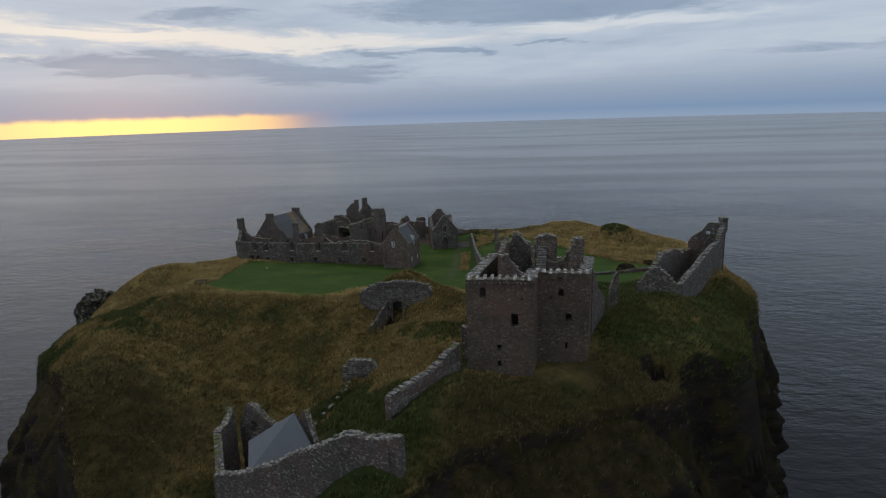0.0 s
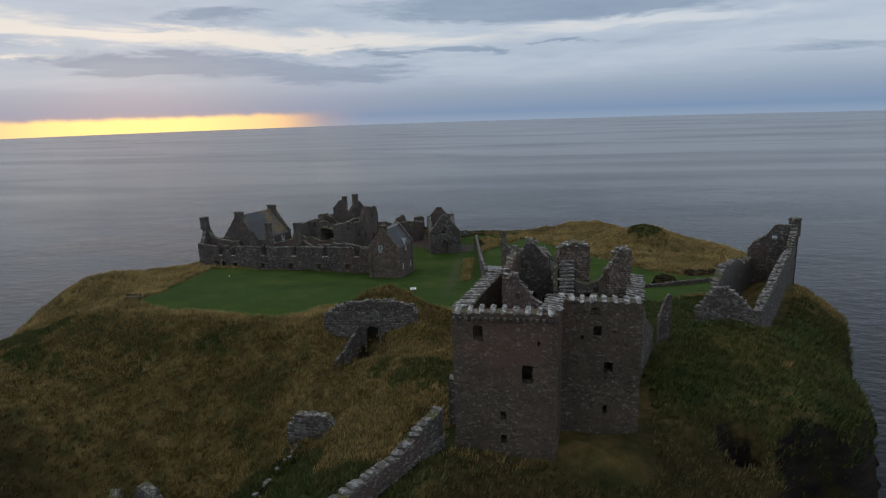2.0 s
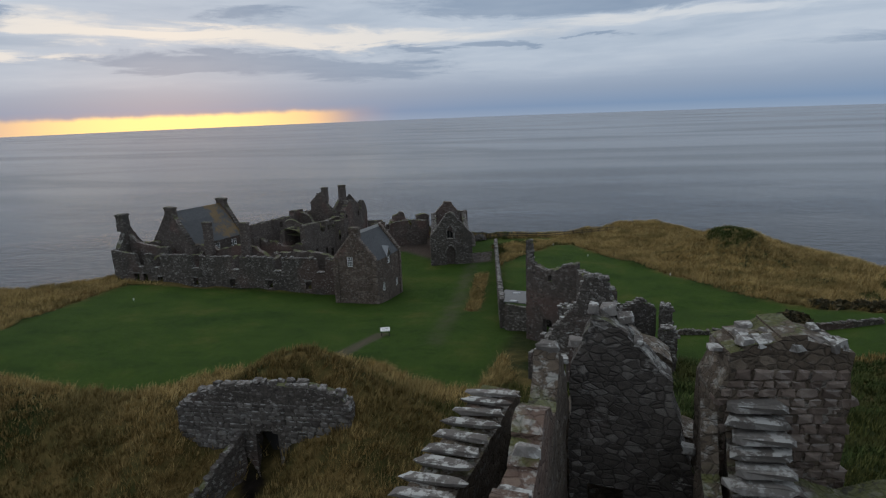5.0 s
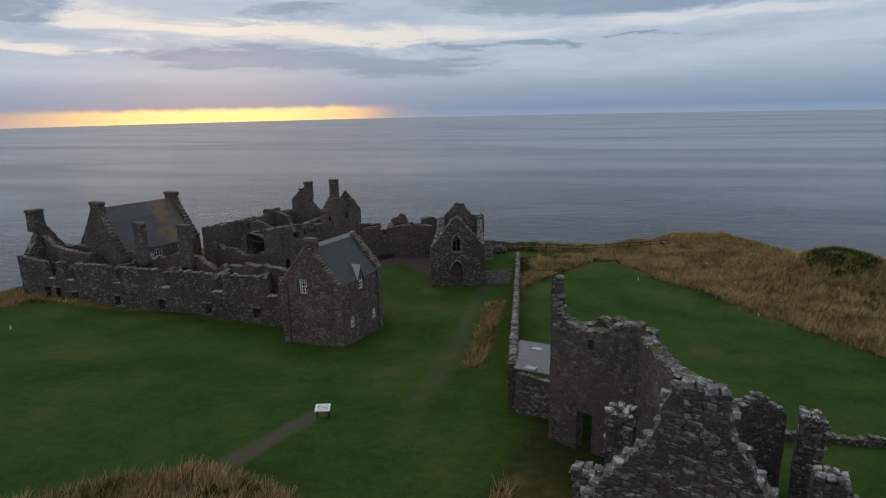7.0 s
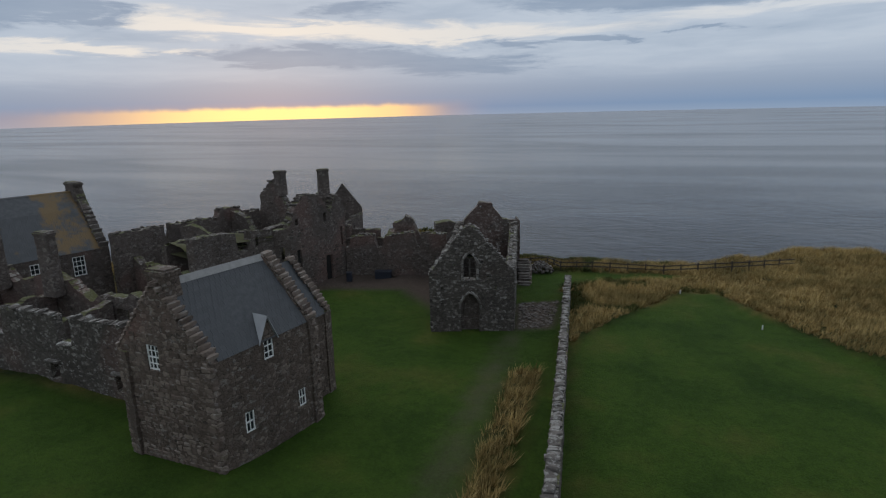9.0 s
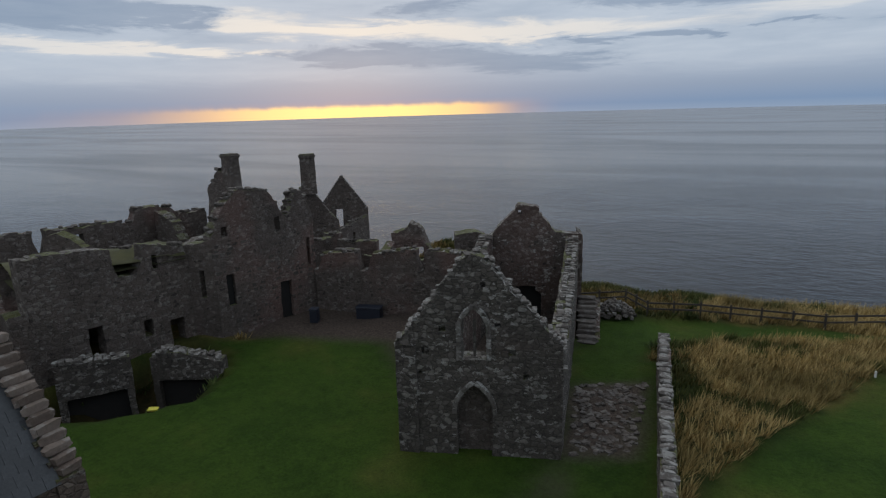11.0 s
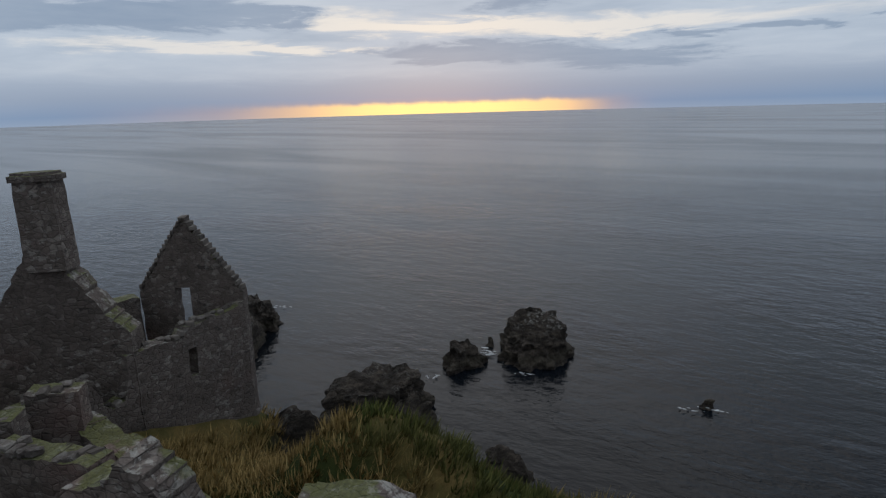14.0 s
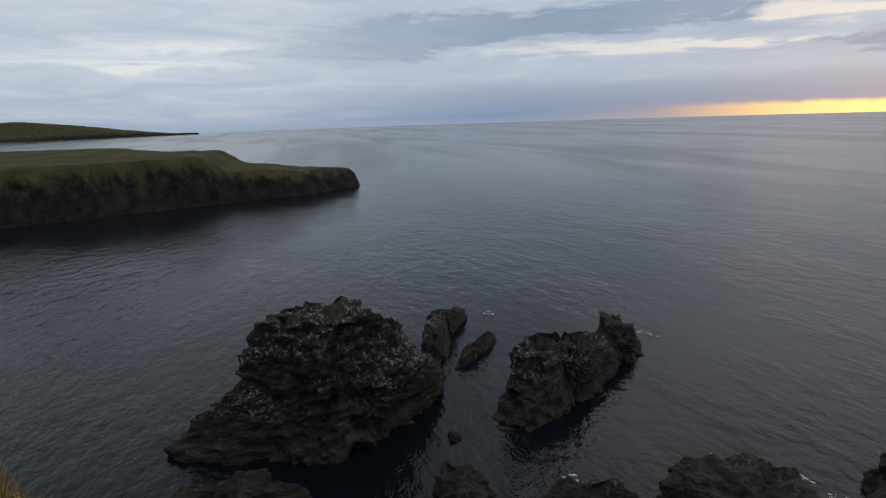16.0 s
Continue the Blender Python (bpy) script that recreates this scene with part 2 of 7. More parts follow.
def ground_mat(n, bsdf):
    geo = n.add("ShaderNodeNewGeometry")
    co = n.add("ShaderNodeTexCoord").outputs["Object"]
    at = n.add("ShaderNodeAttribute", attribute_name="cover")
    sep = n.add("ShaderNodeSeparateColor")
    n.link(at.outputs["Color"], sep.inputs[0])
    lawn_m, path_m, earth_m = sep.outputs
    big, mid, fine = n.noise(co, 0.06, 4), n.noise(co, 0.45, 5, 0.65), n.noise(co, 6.0, 5, 0.75)
    rough = n.ramp(mid, [(0.25, (0.032, 0.038, 0.011)), (0.45, (0.095, 0.078, 0.026)), (0.6, (0.175, 0.122, 0.044)), (0.8, (0.27, 0.19, 0.078))])
    green = n.ramp(n.noise(co, 0.9, 5, 0.7), [(0.3, (0.014, 0.024, 0.007)), (0.7, (0.042, 0.052, 0.013))])
    rough = n.mix(smooth(n, big, 0.44, 0.56), rough, green)
    heath = n.ramp(n.noise(co, 0.7, 6, 0.7), [(0.3, (0.010, 0.011, 0.004)), (0.5, (0.030, 0.024, 0.009)), (0.72, (0.062, 0.045, 0.018))])
    rough = n.mix(at.outputs["Alpha"], heath, rough)
    lawn = n.ramp(n.noise(co, 0.16, 4, 0.6), [(0.3, (0.028, 0.061, 0.009)), (0.55, (0.046, 0.088, 0.013)), (0.8, (0.096, 0.106, 0.026))])
    lawn = n.mix(0.55, lawn, n.ramp(n.noise(co, 1.6, 6, 0.7), [(0.3, (0.55, 0.55, 0.5)), (0.7, (1.25, 1.2, 1.1))]), "MULTIPLY")
    lawn = n.mix(0.5, lawn, n.ramp(n.noise(co, 9.0, 4, 0.7), [(0.3, (0.5, 0.5, 0.45)), (0.7, (1.4, 1.35, 1.2))]), "MULTIPLY")
    col = n.mix(lawn_m, rough, lawn)
    col = n.mix(n.math("MULTIPLY", path_m, smooth(n, n.math("ADD", path_m, n.math("MULTIPLY", mid, 0.6)), 0.6, 1.0)), col, (0.10, 0.085, 0.06))
    col = n.mix(earth_m, col, n.ramp(fine, [(0.3, (0.055, 0.042, 0.034)), (0.7, (0.115, 0.09, 0.074))]))
    up = n.add("ShaderNodeSeparateXYZ")
    n.link(geo.outputs["Normal"], up.inputs[0])
    strata = n.add("ShaderNodeMapping")
    strata.inputs["Scale"].default_value = (0.25, 0.25, 0.9)
    n.link(co, strata.inputs[0])
    rk = n.noise(strata.outputs[0], 0.8, 7, 0.7)
    rock = n.ramp(rk, [(0.3, (0.006, 0.005, 0.0045)), (0.55, (0.026, 0.020, 0.016)), (0.8, (0.062, 0.049, 0.040))])
    moss = n.mix(smooth(n, n.noise(co, 0.25, 5, 0.6), 0.47, 0.62), rock, n.ramp(mid, [(0.3, (0.013, 0.016, 0.005)), (0.7, (0.046, 0.034, 0.012))]))
    steep = n.math("SUBTRACT", 1.0, smooth(n, n.math("ADD", up.outputs[2], n.math("MULTIPLY", n.math("SUBTRACT", mid, 0.5), 0.5)), 0.42, 0.62))
    col = n.mix(steep, col, moss)
    col = n.mix(0.45, col, n.ramp(fine, [(0.3, (0.3, 0.3, 0.3)), (0.7, (1, 1, 1))]), "MULTIPLY")
    n.link(col, bsdf.inputs["Base Color"])
    bsdf.inputs["Roughness"].default_value = 0.95
    bsdf.inputs["Specular IOR Level"].default_value = 0.1
    bump(n, bsdf, n.math("ADD", fine, n.math("MULTIPLY", rk, n.math("MULTIPLY", steep, 4.0))), 0.6, 0.25)


mat_ground = material("turf_and_rock", ground_mat)


def rock_mat(n, bsdf):
    geo = n.add("ShaderNodeNewGeometry")
    co = n.add("ShaderNodeTexCoord").outputs["Object"]
    bed = n.add("ShaderNodeMapping")
    bed.inputs["Rotation"].default_value = (radians(14), radians(9), 0)
    bed.inputs["Scale"].default_value = (0.5, 0.5, 1.3)
    n.link(co, bed.inputs[0])
    r = n.noise(bed.outputs[0], 0.55, 9, 0.75)
    col = n.ramp(r, [(0.32, (0.008, 0.0065, 0.005)), (0.5, (0.040, 0.032, 0.025)), (0.72, (0.125, 0.100, 0.078))])
    up = n.add("ShaderNodeSeparateXYZ")
    n.link(geo.outputs["Normal"], up.inputs[0])
    pos = n.add("ShaderNodeSeparateXYZ")
    n.link(geo.outputs["Position"], pos.inputs[0])
    moss = n.math("MULTIPLY", smooth(n, n.noise(co, 0.16, 5, 0.6), 0.46, 0.60), smooth(n, pos.outputs[2], -47, -34))
    col = n.mix(n.math("MULTIPLY", moss, 0.65), col, n.ramp(r, [(0.3, (0.016, 0.016, 0.006)), (0.7, (0.058, 0.052, 0.018))]))
    grass = n.math("MULTIPLY", smooth(n, up.outputs[2], 0.55, 0.85), smooth(n, pos.outputs[2], -32, -26))
    col = n.mix(n.math("MULTIPLY", grass, 0.9), col, n.ramp(n.noise(co, 0.9, 4, 0.7), [(0.3, (0.030, 0.034, 0.010)), (0.7, (0.085, 0.078, 0.026))]))
    speck = n.math("MULTIPLY", smooth(n, n.noise(co, 1.0, 6, 0.8), 0.525, 0.59), smooth(n, n.noise(co, 0.10, 3), 0.42, 0.54))
    speck = n.math("MULTIPLY", speck, n.math("MULTIPLY", smooth(n, pos.outputs[2], -49, -43), smooth(n, up.outputs[2], -0.25, 0.35)))
    col = n.mix(n.math("MULTIPLY", speck, 0.8), col, (0.42, 0.41, 0.38))
    tide = n.math("MULTIPLY", smooth(n, pos.outputs[2], -53.2, -52.4), n.math("SUBTRACT", 1.0, smooth(n, pos.outputs[2], -51.6, -50.8)))
    col = n.mix(n.math("MULTIPLY", tide, 0.55), col, (0.075, 0.064, 0.046))
    n.link(col, bsdf.inputs["Base Color"])
    bsdf.inputs["Roughness"].default_value = 0.85
    bsdf.inputs["Specular IOR Level"].default_value = 0.22
    bump(n, bsdf, n.math("ADD", r, n.math("MULTIPLY", n.noise(co, 2.4, 5, 0.7), 0.3)), 1.0, 2.0)


mat_rock = material("wet_sea_rock", rock_mat)


def headland_mat(n, bsdf):
    """Farther cliffs: dull olive pasture over dark broken rock."""
    geo = n.add("ShaderNodeNewGeometry")
    co = n.add("ShaderNodeTexCoord").outputs["Object"]
    mid = n.noise(co, 0.045, 6, 0.65)
    turf = n.ramp(mid, [(0.3, (0.036, 0.035, 0.015)), (0.55, (0.062, 0.056, 0.024)), (0.75, (0.10, 0.078, 0.036))])
    crag = n.ramp(n.noise(co, 0.09, 8, 0.75), [(0.35, (0.008, 0.007, 0.006)), (0.55, (0.027, 0.023, 0.019)), (0.8, (0.062, 0.053, 0.042))])
    up = n.add("ShaderNodeSeparateXYZ")
    n.link(geo.outputs["Normal"], up.inputs[0])
    pos = n.add("ShaderNodeSeparateXYZ")
    n.link(geo.outputs["Position"], pos.inputs[0])
    high = smooth(n, n.math("ADD", pos.outputs[2], n.math("MULTIPLY", n.math("SUBTRACT", mid, 0.5), 40.0)), -44, -28)
    grassy = n.math("MULTIPLY", smooth(n, n.math("ADD", up.outputs[2], n.math("MULTIPLY", n.math("SUBTRACT", mid, 0.5), 0.8)), 0.35, 0.65), high)
    n.link(n.mix(grassy, crag, turf), bsdf.inputs["Base Color"])
    bsdf.inputs["Roughness"].default_value = 0.95
    bsdf.inputs["Specular IOR Level"].default_value = 0.1
    bump(n, bsdf, n.noise(co, 0.12, 6, 0.7), 0.7, 3.0)


mat_headland = material("olive_headland", headland_mat)


def sea_mat(n, bsdf):
    co = n.add("ShaderNodeTexCoord").outputs["Object"]
    mp = n.add("ShaderNodeMapping")
    mp.inputs["Rotation"].default_value = (0, 0, radians(-20))
    mp.inputs["Scale"].default_value = (0.55, 1.0, 1.0)
    n.link(co, mp.inputs[0])
    st = n.add("ShaderNodeMapping")
    st.inputs["Rotation"].default_value = (0, 0, radians(12))
    st.inputs["Scale"].default_value = (0.0011, 0.0060, 1.0)
    n.link(co, st.inputs[0])
    # slicks: long calm lanes between rippled water
    streak = n.noise(st.outputs[0], 1.0, 5, 0.6, 0.7)
    bands = smooth(n, streak, 0.42, 0.66)
    n.link(n.mix(bands, (0.0035, 0.0050, 0.0072), (0.0065, 0.0085, 0.0115)), bsdf.inputs["Base Color"])
    flat = n.add("ShaderNodeVectorMath", operation="LENGTH")
    n.link(co, flat.inputs[0])
    far = smooth(n, flat.outputs["Value"], 200, 900)
    n.link(n.math("ADD", n.math("ADD", 0.10, n.math("MULTIPLY", far, 0.05)), n.math("MULTIPLY", bands, 0.07)), bsdf.inputs["Roughness"])
    bsdf.inputs["IOR"].default_value = 1.208
    swell = n.noise(mp.outputs[0], 0.03, 3, 0.5)
    chop = n.noise(mp.outputs[0], 0.22, 4, 0.62)
    patch = n.math("ADD", 0.55, n.math("MULTIPLY", smooth(n, n.noise(mp.outputs[0], 0.012, 3, 0.6), 0.4, 0.62), 0.75))
    calm = n.math("MULTIPLY", n.math("SUBTRACT", 1.0, n.math("MULTIPLY", far, 0.985)), patch)
    bump(n, bsdf, n.math("MULTIPLY", n.math("ADD", n.math("MULTIPLY", swell, 0.5), n.math("MULTIPLY", chop, 1.4)), calm), 0.75, 0.8)


mat_sea = material("sea_water", sea_mat)


def slate_mat(n, bsdf):
    co = n.add("ShaderNodeTexCoord").outputs["Object"]
    base = n.ramp(n.noise(co, 3.0, 5, 0.7), [(0.3, (0.034, 0.037, 0.040)), (0.7, (0.072, 0.075, 0.078))])
    rnd = n.add("ShaderNodeObjectInfo").outputs["Random"]
    base = n.mix(0.4, base, n.ramp(rnd, [(0, (0.5, 0.5, 0.5)), (1, (1, 1, 1))]), "MULTIPLY")
    pos = n.add("ShaderNodeNewGeometry").outputs["Position"]
    sp = n.add("ShaderNodeSeparateXYZ")
    n.link(pos, sp.inputs[0])
    px, py = sp.outputs[0], sp.outputs[1]
    moss = n.mix(n.math("MULTIPLY", n.math("MULTIPLY", smooth(n, n.math("ADD", n.noise(pos, 0.35, 5, 0.65), n.math("MULTIPLY", smooth(n, py, 141, 149), 0.22)), 0.56, 0.68), n.math("SUBTRACT", 1.0, smooth(n, px, -62, -58))), 0.8), base, (0.15, 0.088, 0.022))
    n.link(moss, bsdf.inputs["Base Color"])
    bsdf.inputs["Roughness"].default_value = 0.6
    bump(n, bsdf, n.noise(co, 8, 4), 0.4, 0.02)


mat_slate = material("roof_slate", slate_mat)


def plain(name, color, roughness=0.8, metal=0.0, var=0.35, scale=3.0):
    def build(n, bsdf):
        co = n.add("ShaderNodeTexCoord").outputs["Object"]
        k = n.noise(co, scale, 5, 0.7)
        col = n.mix(k, tuple(c * (1 - var) for c in color), tuple(min(1, c * (1 + var)) for c in color))
        n.link(col, bsdf.inputs["Base Color"])
        bsdf.inputs["Roughness"].default_value = roughness
        bsdf.inputs["Metallic"].default_value = metal
        bump(n, bsdf, k, 0.3, 0.02)
    return material(name, build)


mat_white = plain("white_paint", (0.75, 0.75, 0.73), 0.5, 0, 0.1)
# near-black colour that stands for the shade inside openings
mat_shade = plain("shade_black", (0.012, 0.011, 0.010), 0.9)
mat_wood = plain("weathered_wood", (0.045, 0.037, 0.030), 0.9)
mat_lead = plain("lead_sheet", (0.33, 0.34, 0.35), 0.55, 0.0, 0.3, 1.2)
mat_coping = plain("lichened_slab", (0.24, 0.235, 0.225), 0.9, 0, 0.45, 2.5)
mat_glass = plain("window_glass", (0.02, 0.022, 0.025), 0.08, 0, 0.1)
mat_roofgrey = plain("dull_lead", (0.085, 0.092, 0.104), 0.55, 0.0, 0.2, 0.8)
mat_foam = plain("sea_foam", (0.42, 0.44, 0.45), 0.9, 0, 0.1)

# ---- helpers for building ----


def mesh_of(name, verts, faces, mat, smooth_shade=False):
    me = bpy.data.meshes.new(name)
    me.from_pydata([tuple(v) for v in verts], [], faces)
    me.materials.append(mat)
    if smooth_shade:
        me.polygons.foreach_set("use_smooth", [True] * len(me.polygons))
    me.update()
    return me


def part(name, me, parent, label="", m=None):
    ob = new(name, me)
    ob.parent = parent
    if m is not None:
        ob.matrix_basis = m
    if label:
        tagged(ob, label)
    return ob


def empty(name, x=0.0, y=0.0, z=0.0, rz=0.0):
    ob = new(name)
    ob.empty_display_size = 0.5
    ob.matrix_basis = pose(x, y, z, 0, 0, rz)
    return ob


def jit(p, amp, f=1.3):
    v = noise.noise_vector(Vector(p) * f)
    w = noise.noise_vector(Vector(p) * f * 3.1)
    return Vector(p) + v * amp + w * (amp * 0.5)


def lerp_at(profile, u):
    """Height at u along a polyline of (u, z)."""
    if u <= profile[0][0]:
        return profile[0][1]
    for (a, za), (b, zb) in zip(profile, profile[1:]):
        if u <= b:
            return za + (zb - za) * (u - a) / max(b - a, 1e-6)
    return profile[-1][1]


def wall_mesh(name, p0, p1, z0, profile, thick, mat, holes=(), ragged=0.25, step=0.35, rough=0.06, origin=(0, 0, 0), arches=(), pointed=False):
    """A rubble wall from p0 to p1 (plan), from z0 up to a polyline of heights along it, with openings (u0, u1, za, zb) that go
    right through; arches are openings whose head is round. The wall stands to the left of the line p0 to p1."""
    p0, p1 = Vector(p0), Vector(p1)
    L = (p1 - p0).length
    d = (p1 - p0) / L
    nrm = Vector((-d.y, d.x))
    ztop = max(z for _, z in profile) + ragged
    us = sorted(set([round(L * k / max(1, round(L / step)), 4) for k in range(max(1, round(L / step)) + 1)]))
    zs = [z0 + (ztop - z0) * k / max(1, round((ztop - z0) / step)) for k in range(max(1, round((ztop - z0) / step)) + 1)]
    allh = list(holes) + list(arches)

    def snap(vals, marks):
        for mk in marks:
            k = min(range(len(vals)), key=lambda i: abs(vals[i] - mk))
            if 0 < k < len(vals) - 1:
                vals[k] = mk
        return sorted(set(vals))

    us = snap(us, [h[0] for h in allh] + [h[1] for h in allh])
    zs = snap(zs, [h[2] for h in allh] + [h[3] for h in allh])
    seed = p0.x * 0.37 + p0.y * 0.91

    def top(u):
        r = noise.noise(Vector((u * 0.9 + seed, seed, 1.7))) + 0.6 * noise.noise(Vector((u * 2.7 + seed, seed, 5.1)))
        return lerp_at(profile, u) + r * ragged

    tops = [top(u) for u in us]
    nu, nz = len(us), len(zs)
    keep = [[False] * (nz - 1) for _ in range(nu - 1)]
    for i in range(nu - 1):
        uc, tc = (us[i] + us[i + 1]) / 2, min(tops[i], tops[i + 1]) * 0.5 + max(tops[i], tops[i + 1]) * 0.5
        for j in range(nz - 1):
            zc = (zs[j] + zs[j + 1]) / 2
            if zs[j] >= tc - 0.02:
                continue
            hole = any(a < uc < b and za < zc < zb for a, b, za, zb in holes)
            for a, b, za, zb in arches:
                if a < uc < b and za < zc < zb:
                    r = (b - a) / 2
                    if pointed:
                        spring = zb - 1.732 * r
                        if zc < spring or max((uc - a) ** 2, (uc - b) ** 2) + (zc - spring) ** 2 < (2.08 * r) ** 2:
                            hole = True
                        continue
                    spring = zb - r
                    if zc < spring or (uc - (a + b) / 2) ** 2 + (zc - spring) ** 2 < (r * 1.05) ** 2:
                        hole = True
            keep[i][j] = not hole
    verts, index, faces = [], {}, []

    def vid(i, j, side):
        k = (i, j, side)
        if k not in index:
            z = min(zs[j], tops[i]) if j else zs[0]
            base = p0 + d * us[i] + nrm * (thick if side else 0)
            v = jit((base.x, base.y, z), rough)
            if j == 0:
                v.z = z0
            index[k] = len(verts)
            verts.append((v.x - origin[0], v.y - origin[1], v.z - origin[2]))
        return index[k]

    def kept(i, j):
        return 0 <= i < nu - 1 and 0 <= j < nz - 1 and keep[i][j]

    for i in range(nu - 1):
        for j in range(nz - 1):
            if not keep[i][j]:
                continue
            a, b, c, e = (i, j), (i + 1, j), (i + 1, j + 1), (i, j + 1)
            faces.append([vid(*k, 0) for k in (a, b, c, e)])
            faces.append([vid(*k, 1) for k in (e, c, b, a)])
            for (da, db), (k1, k2) in (((-1, 0), (e, a)), ((1, 0), (b, c)), ((0, -1), (a, b)), ((0, 1), (c, e))):
                if not kept(i + da, j + db):
                    faces.append([vid(*k2, 0), vid(*k1, 0), vid(*k1, 1), vid(*k2, 1)])
    return mesh_of(name, verts, faces, mat)


def wall(name, p0, p1, z0, profile, thick, mat, parent, label="", **kw):
    me = wall_mesh(name, p0, p1, z0, profile, thick, mat, **kw)
    ob = new(name, me)
    ob.parent = parent
    if label:
        tagged(ob, label)
    return ob


def box_mesh(name, x0, x1, y0, y1, z0, z1, mat, rough=0.0, bevel=0.0):
    bm = bmesh.new()
    bmesh.ops.create_cube(bm, size=1)
    for v in bm.verts:
        v.co = Vector(((x0 + x1) / 2 + v.co.x * (x1 - x0), (y0 + y1) / 2 + v.co.y * (y1 - y0), (z0 + z1) / 2 + v.co.z * (z1 - z0)))
    if bevel:
        bmesh.ops.bevel(bm, geom=bm.edges[:], offset=bevel, segments=1, affect="EDGES")
    if rough:
        for v in bm.verts:
            v.co = jit(v.co, rough, 2.1)
    me = bpy.data.meshes.new(name)
    bm.to_mesh(me)
    bm.free()
    me.materials.append(mat)
    return me


# ---- ground ----
COAST = [(-12, 37), (-6, 46), (2, 51), (12, 57), (20, 66), (27, 75), (32, 86), (36.5, 100), (40, 118), (43, 138), (42, 156),
         (31, 171), (15, 198), (4, 198), (-8, 190), (-25, 186), (-37, 187), (-44, 186.5), (-48.2, 183.5), (-50.2, 180.6), (-54, 183.2), (-59, 183.5), (-65, 180), (-74, 172), (-82, 152), (-82, 138),
         (-91, 118), (-94, 101), (-91, 83), (-76, 70), (-64, 60), (-55, 49), (-45, 42), (-28, 36)]
SEA = -54.0
PIT = [(-51.0, 142.6), (-46.5, 143.0), (-44.0, 145.2), (-42.8, 147.0), (-41.8, 149.0), (-41.9, 150.8), (-43.2, 152.9), (-44.6, 154.6), (-48.6, 155.2), (-49.8, 150.0)]


def smoothstep(a, b, x):
    t = np.clip((x - a) / (b - a), 0, 1)
    return t * t * (3 - 2 * t)


def inside_distance(X, Y, poly):
    """Distance to an outline, positive inside."""
    best = np.full(X.shape, 1e9)
    ins = np.zeros(X.shape, bool)
    for (ax, ay), (bx, by) in zip(poly, poly[1:] + poly[:1]):
        t = np.clip(((X - ax) * (bx - ax) + (Y - ay) * (by - ay)) / ((bx - ax) ** 2 + (by - ay) ** 2), 0, 1)
        best = np.minimum(best, np.hypot(X - ax - t * (bx - ax), Y - ay - t * (by - ay)))
        ins ^= ((ay > Y) != (by > Y)) & (X < (bx - ax) * (Y - ay) / ((by - ay) if by != ay else 1e-9) + ax)
    return np.where(ins, best, -best)


def waves(X, Y, f, seed, octaves=4):
    """Cheap smooth noise on a plan, -1 to 1."""
    out = np.zeros_like(X)
    rng = np.random.RandomState(seed)
    amp, tot = 1.0, 0.0
    for _ in range(octaves):
        for _ in range(5):
            a, p = rng.uniform(0, 6.283), rng.uniform(0, 6.283)
            k = f * rng.uniform(0.6, 1.4)
            out += amp * np.sin(k * (X * math.cos(a) + Y * math.sin(a)) + p) / 5
        tot += amp * 0.45
        amp *= 0.5
        f *= 2.1
    return out / tot


def bumpy(X, Y, cx, cy, sx, sy, h, turn=0.0):
    c, s = math.cos(turn), math.sin(turn)
    u, v = (X - cx) * c + (Y - cy) * s, -(X - cx) * s + (Y - cy) * c
    return h * np.exp(-(u / sx) ** 2 - (v / sy) ** 2)


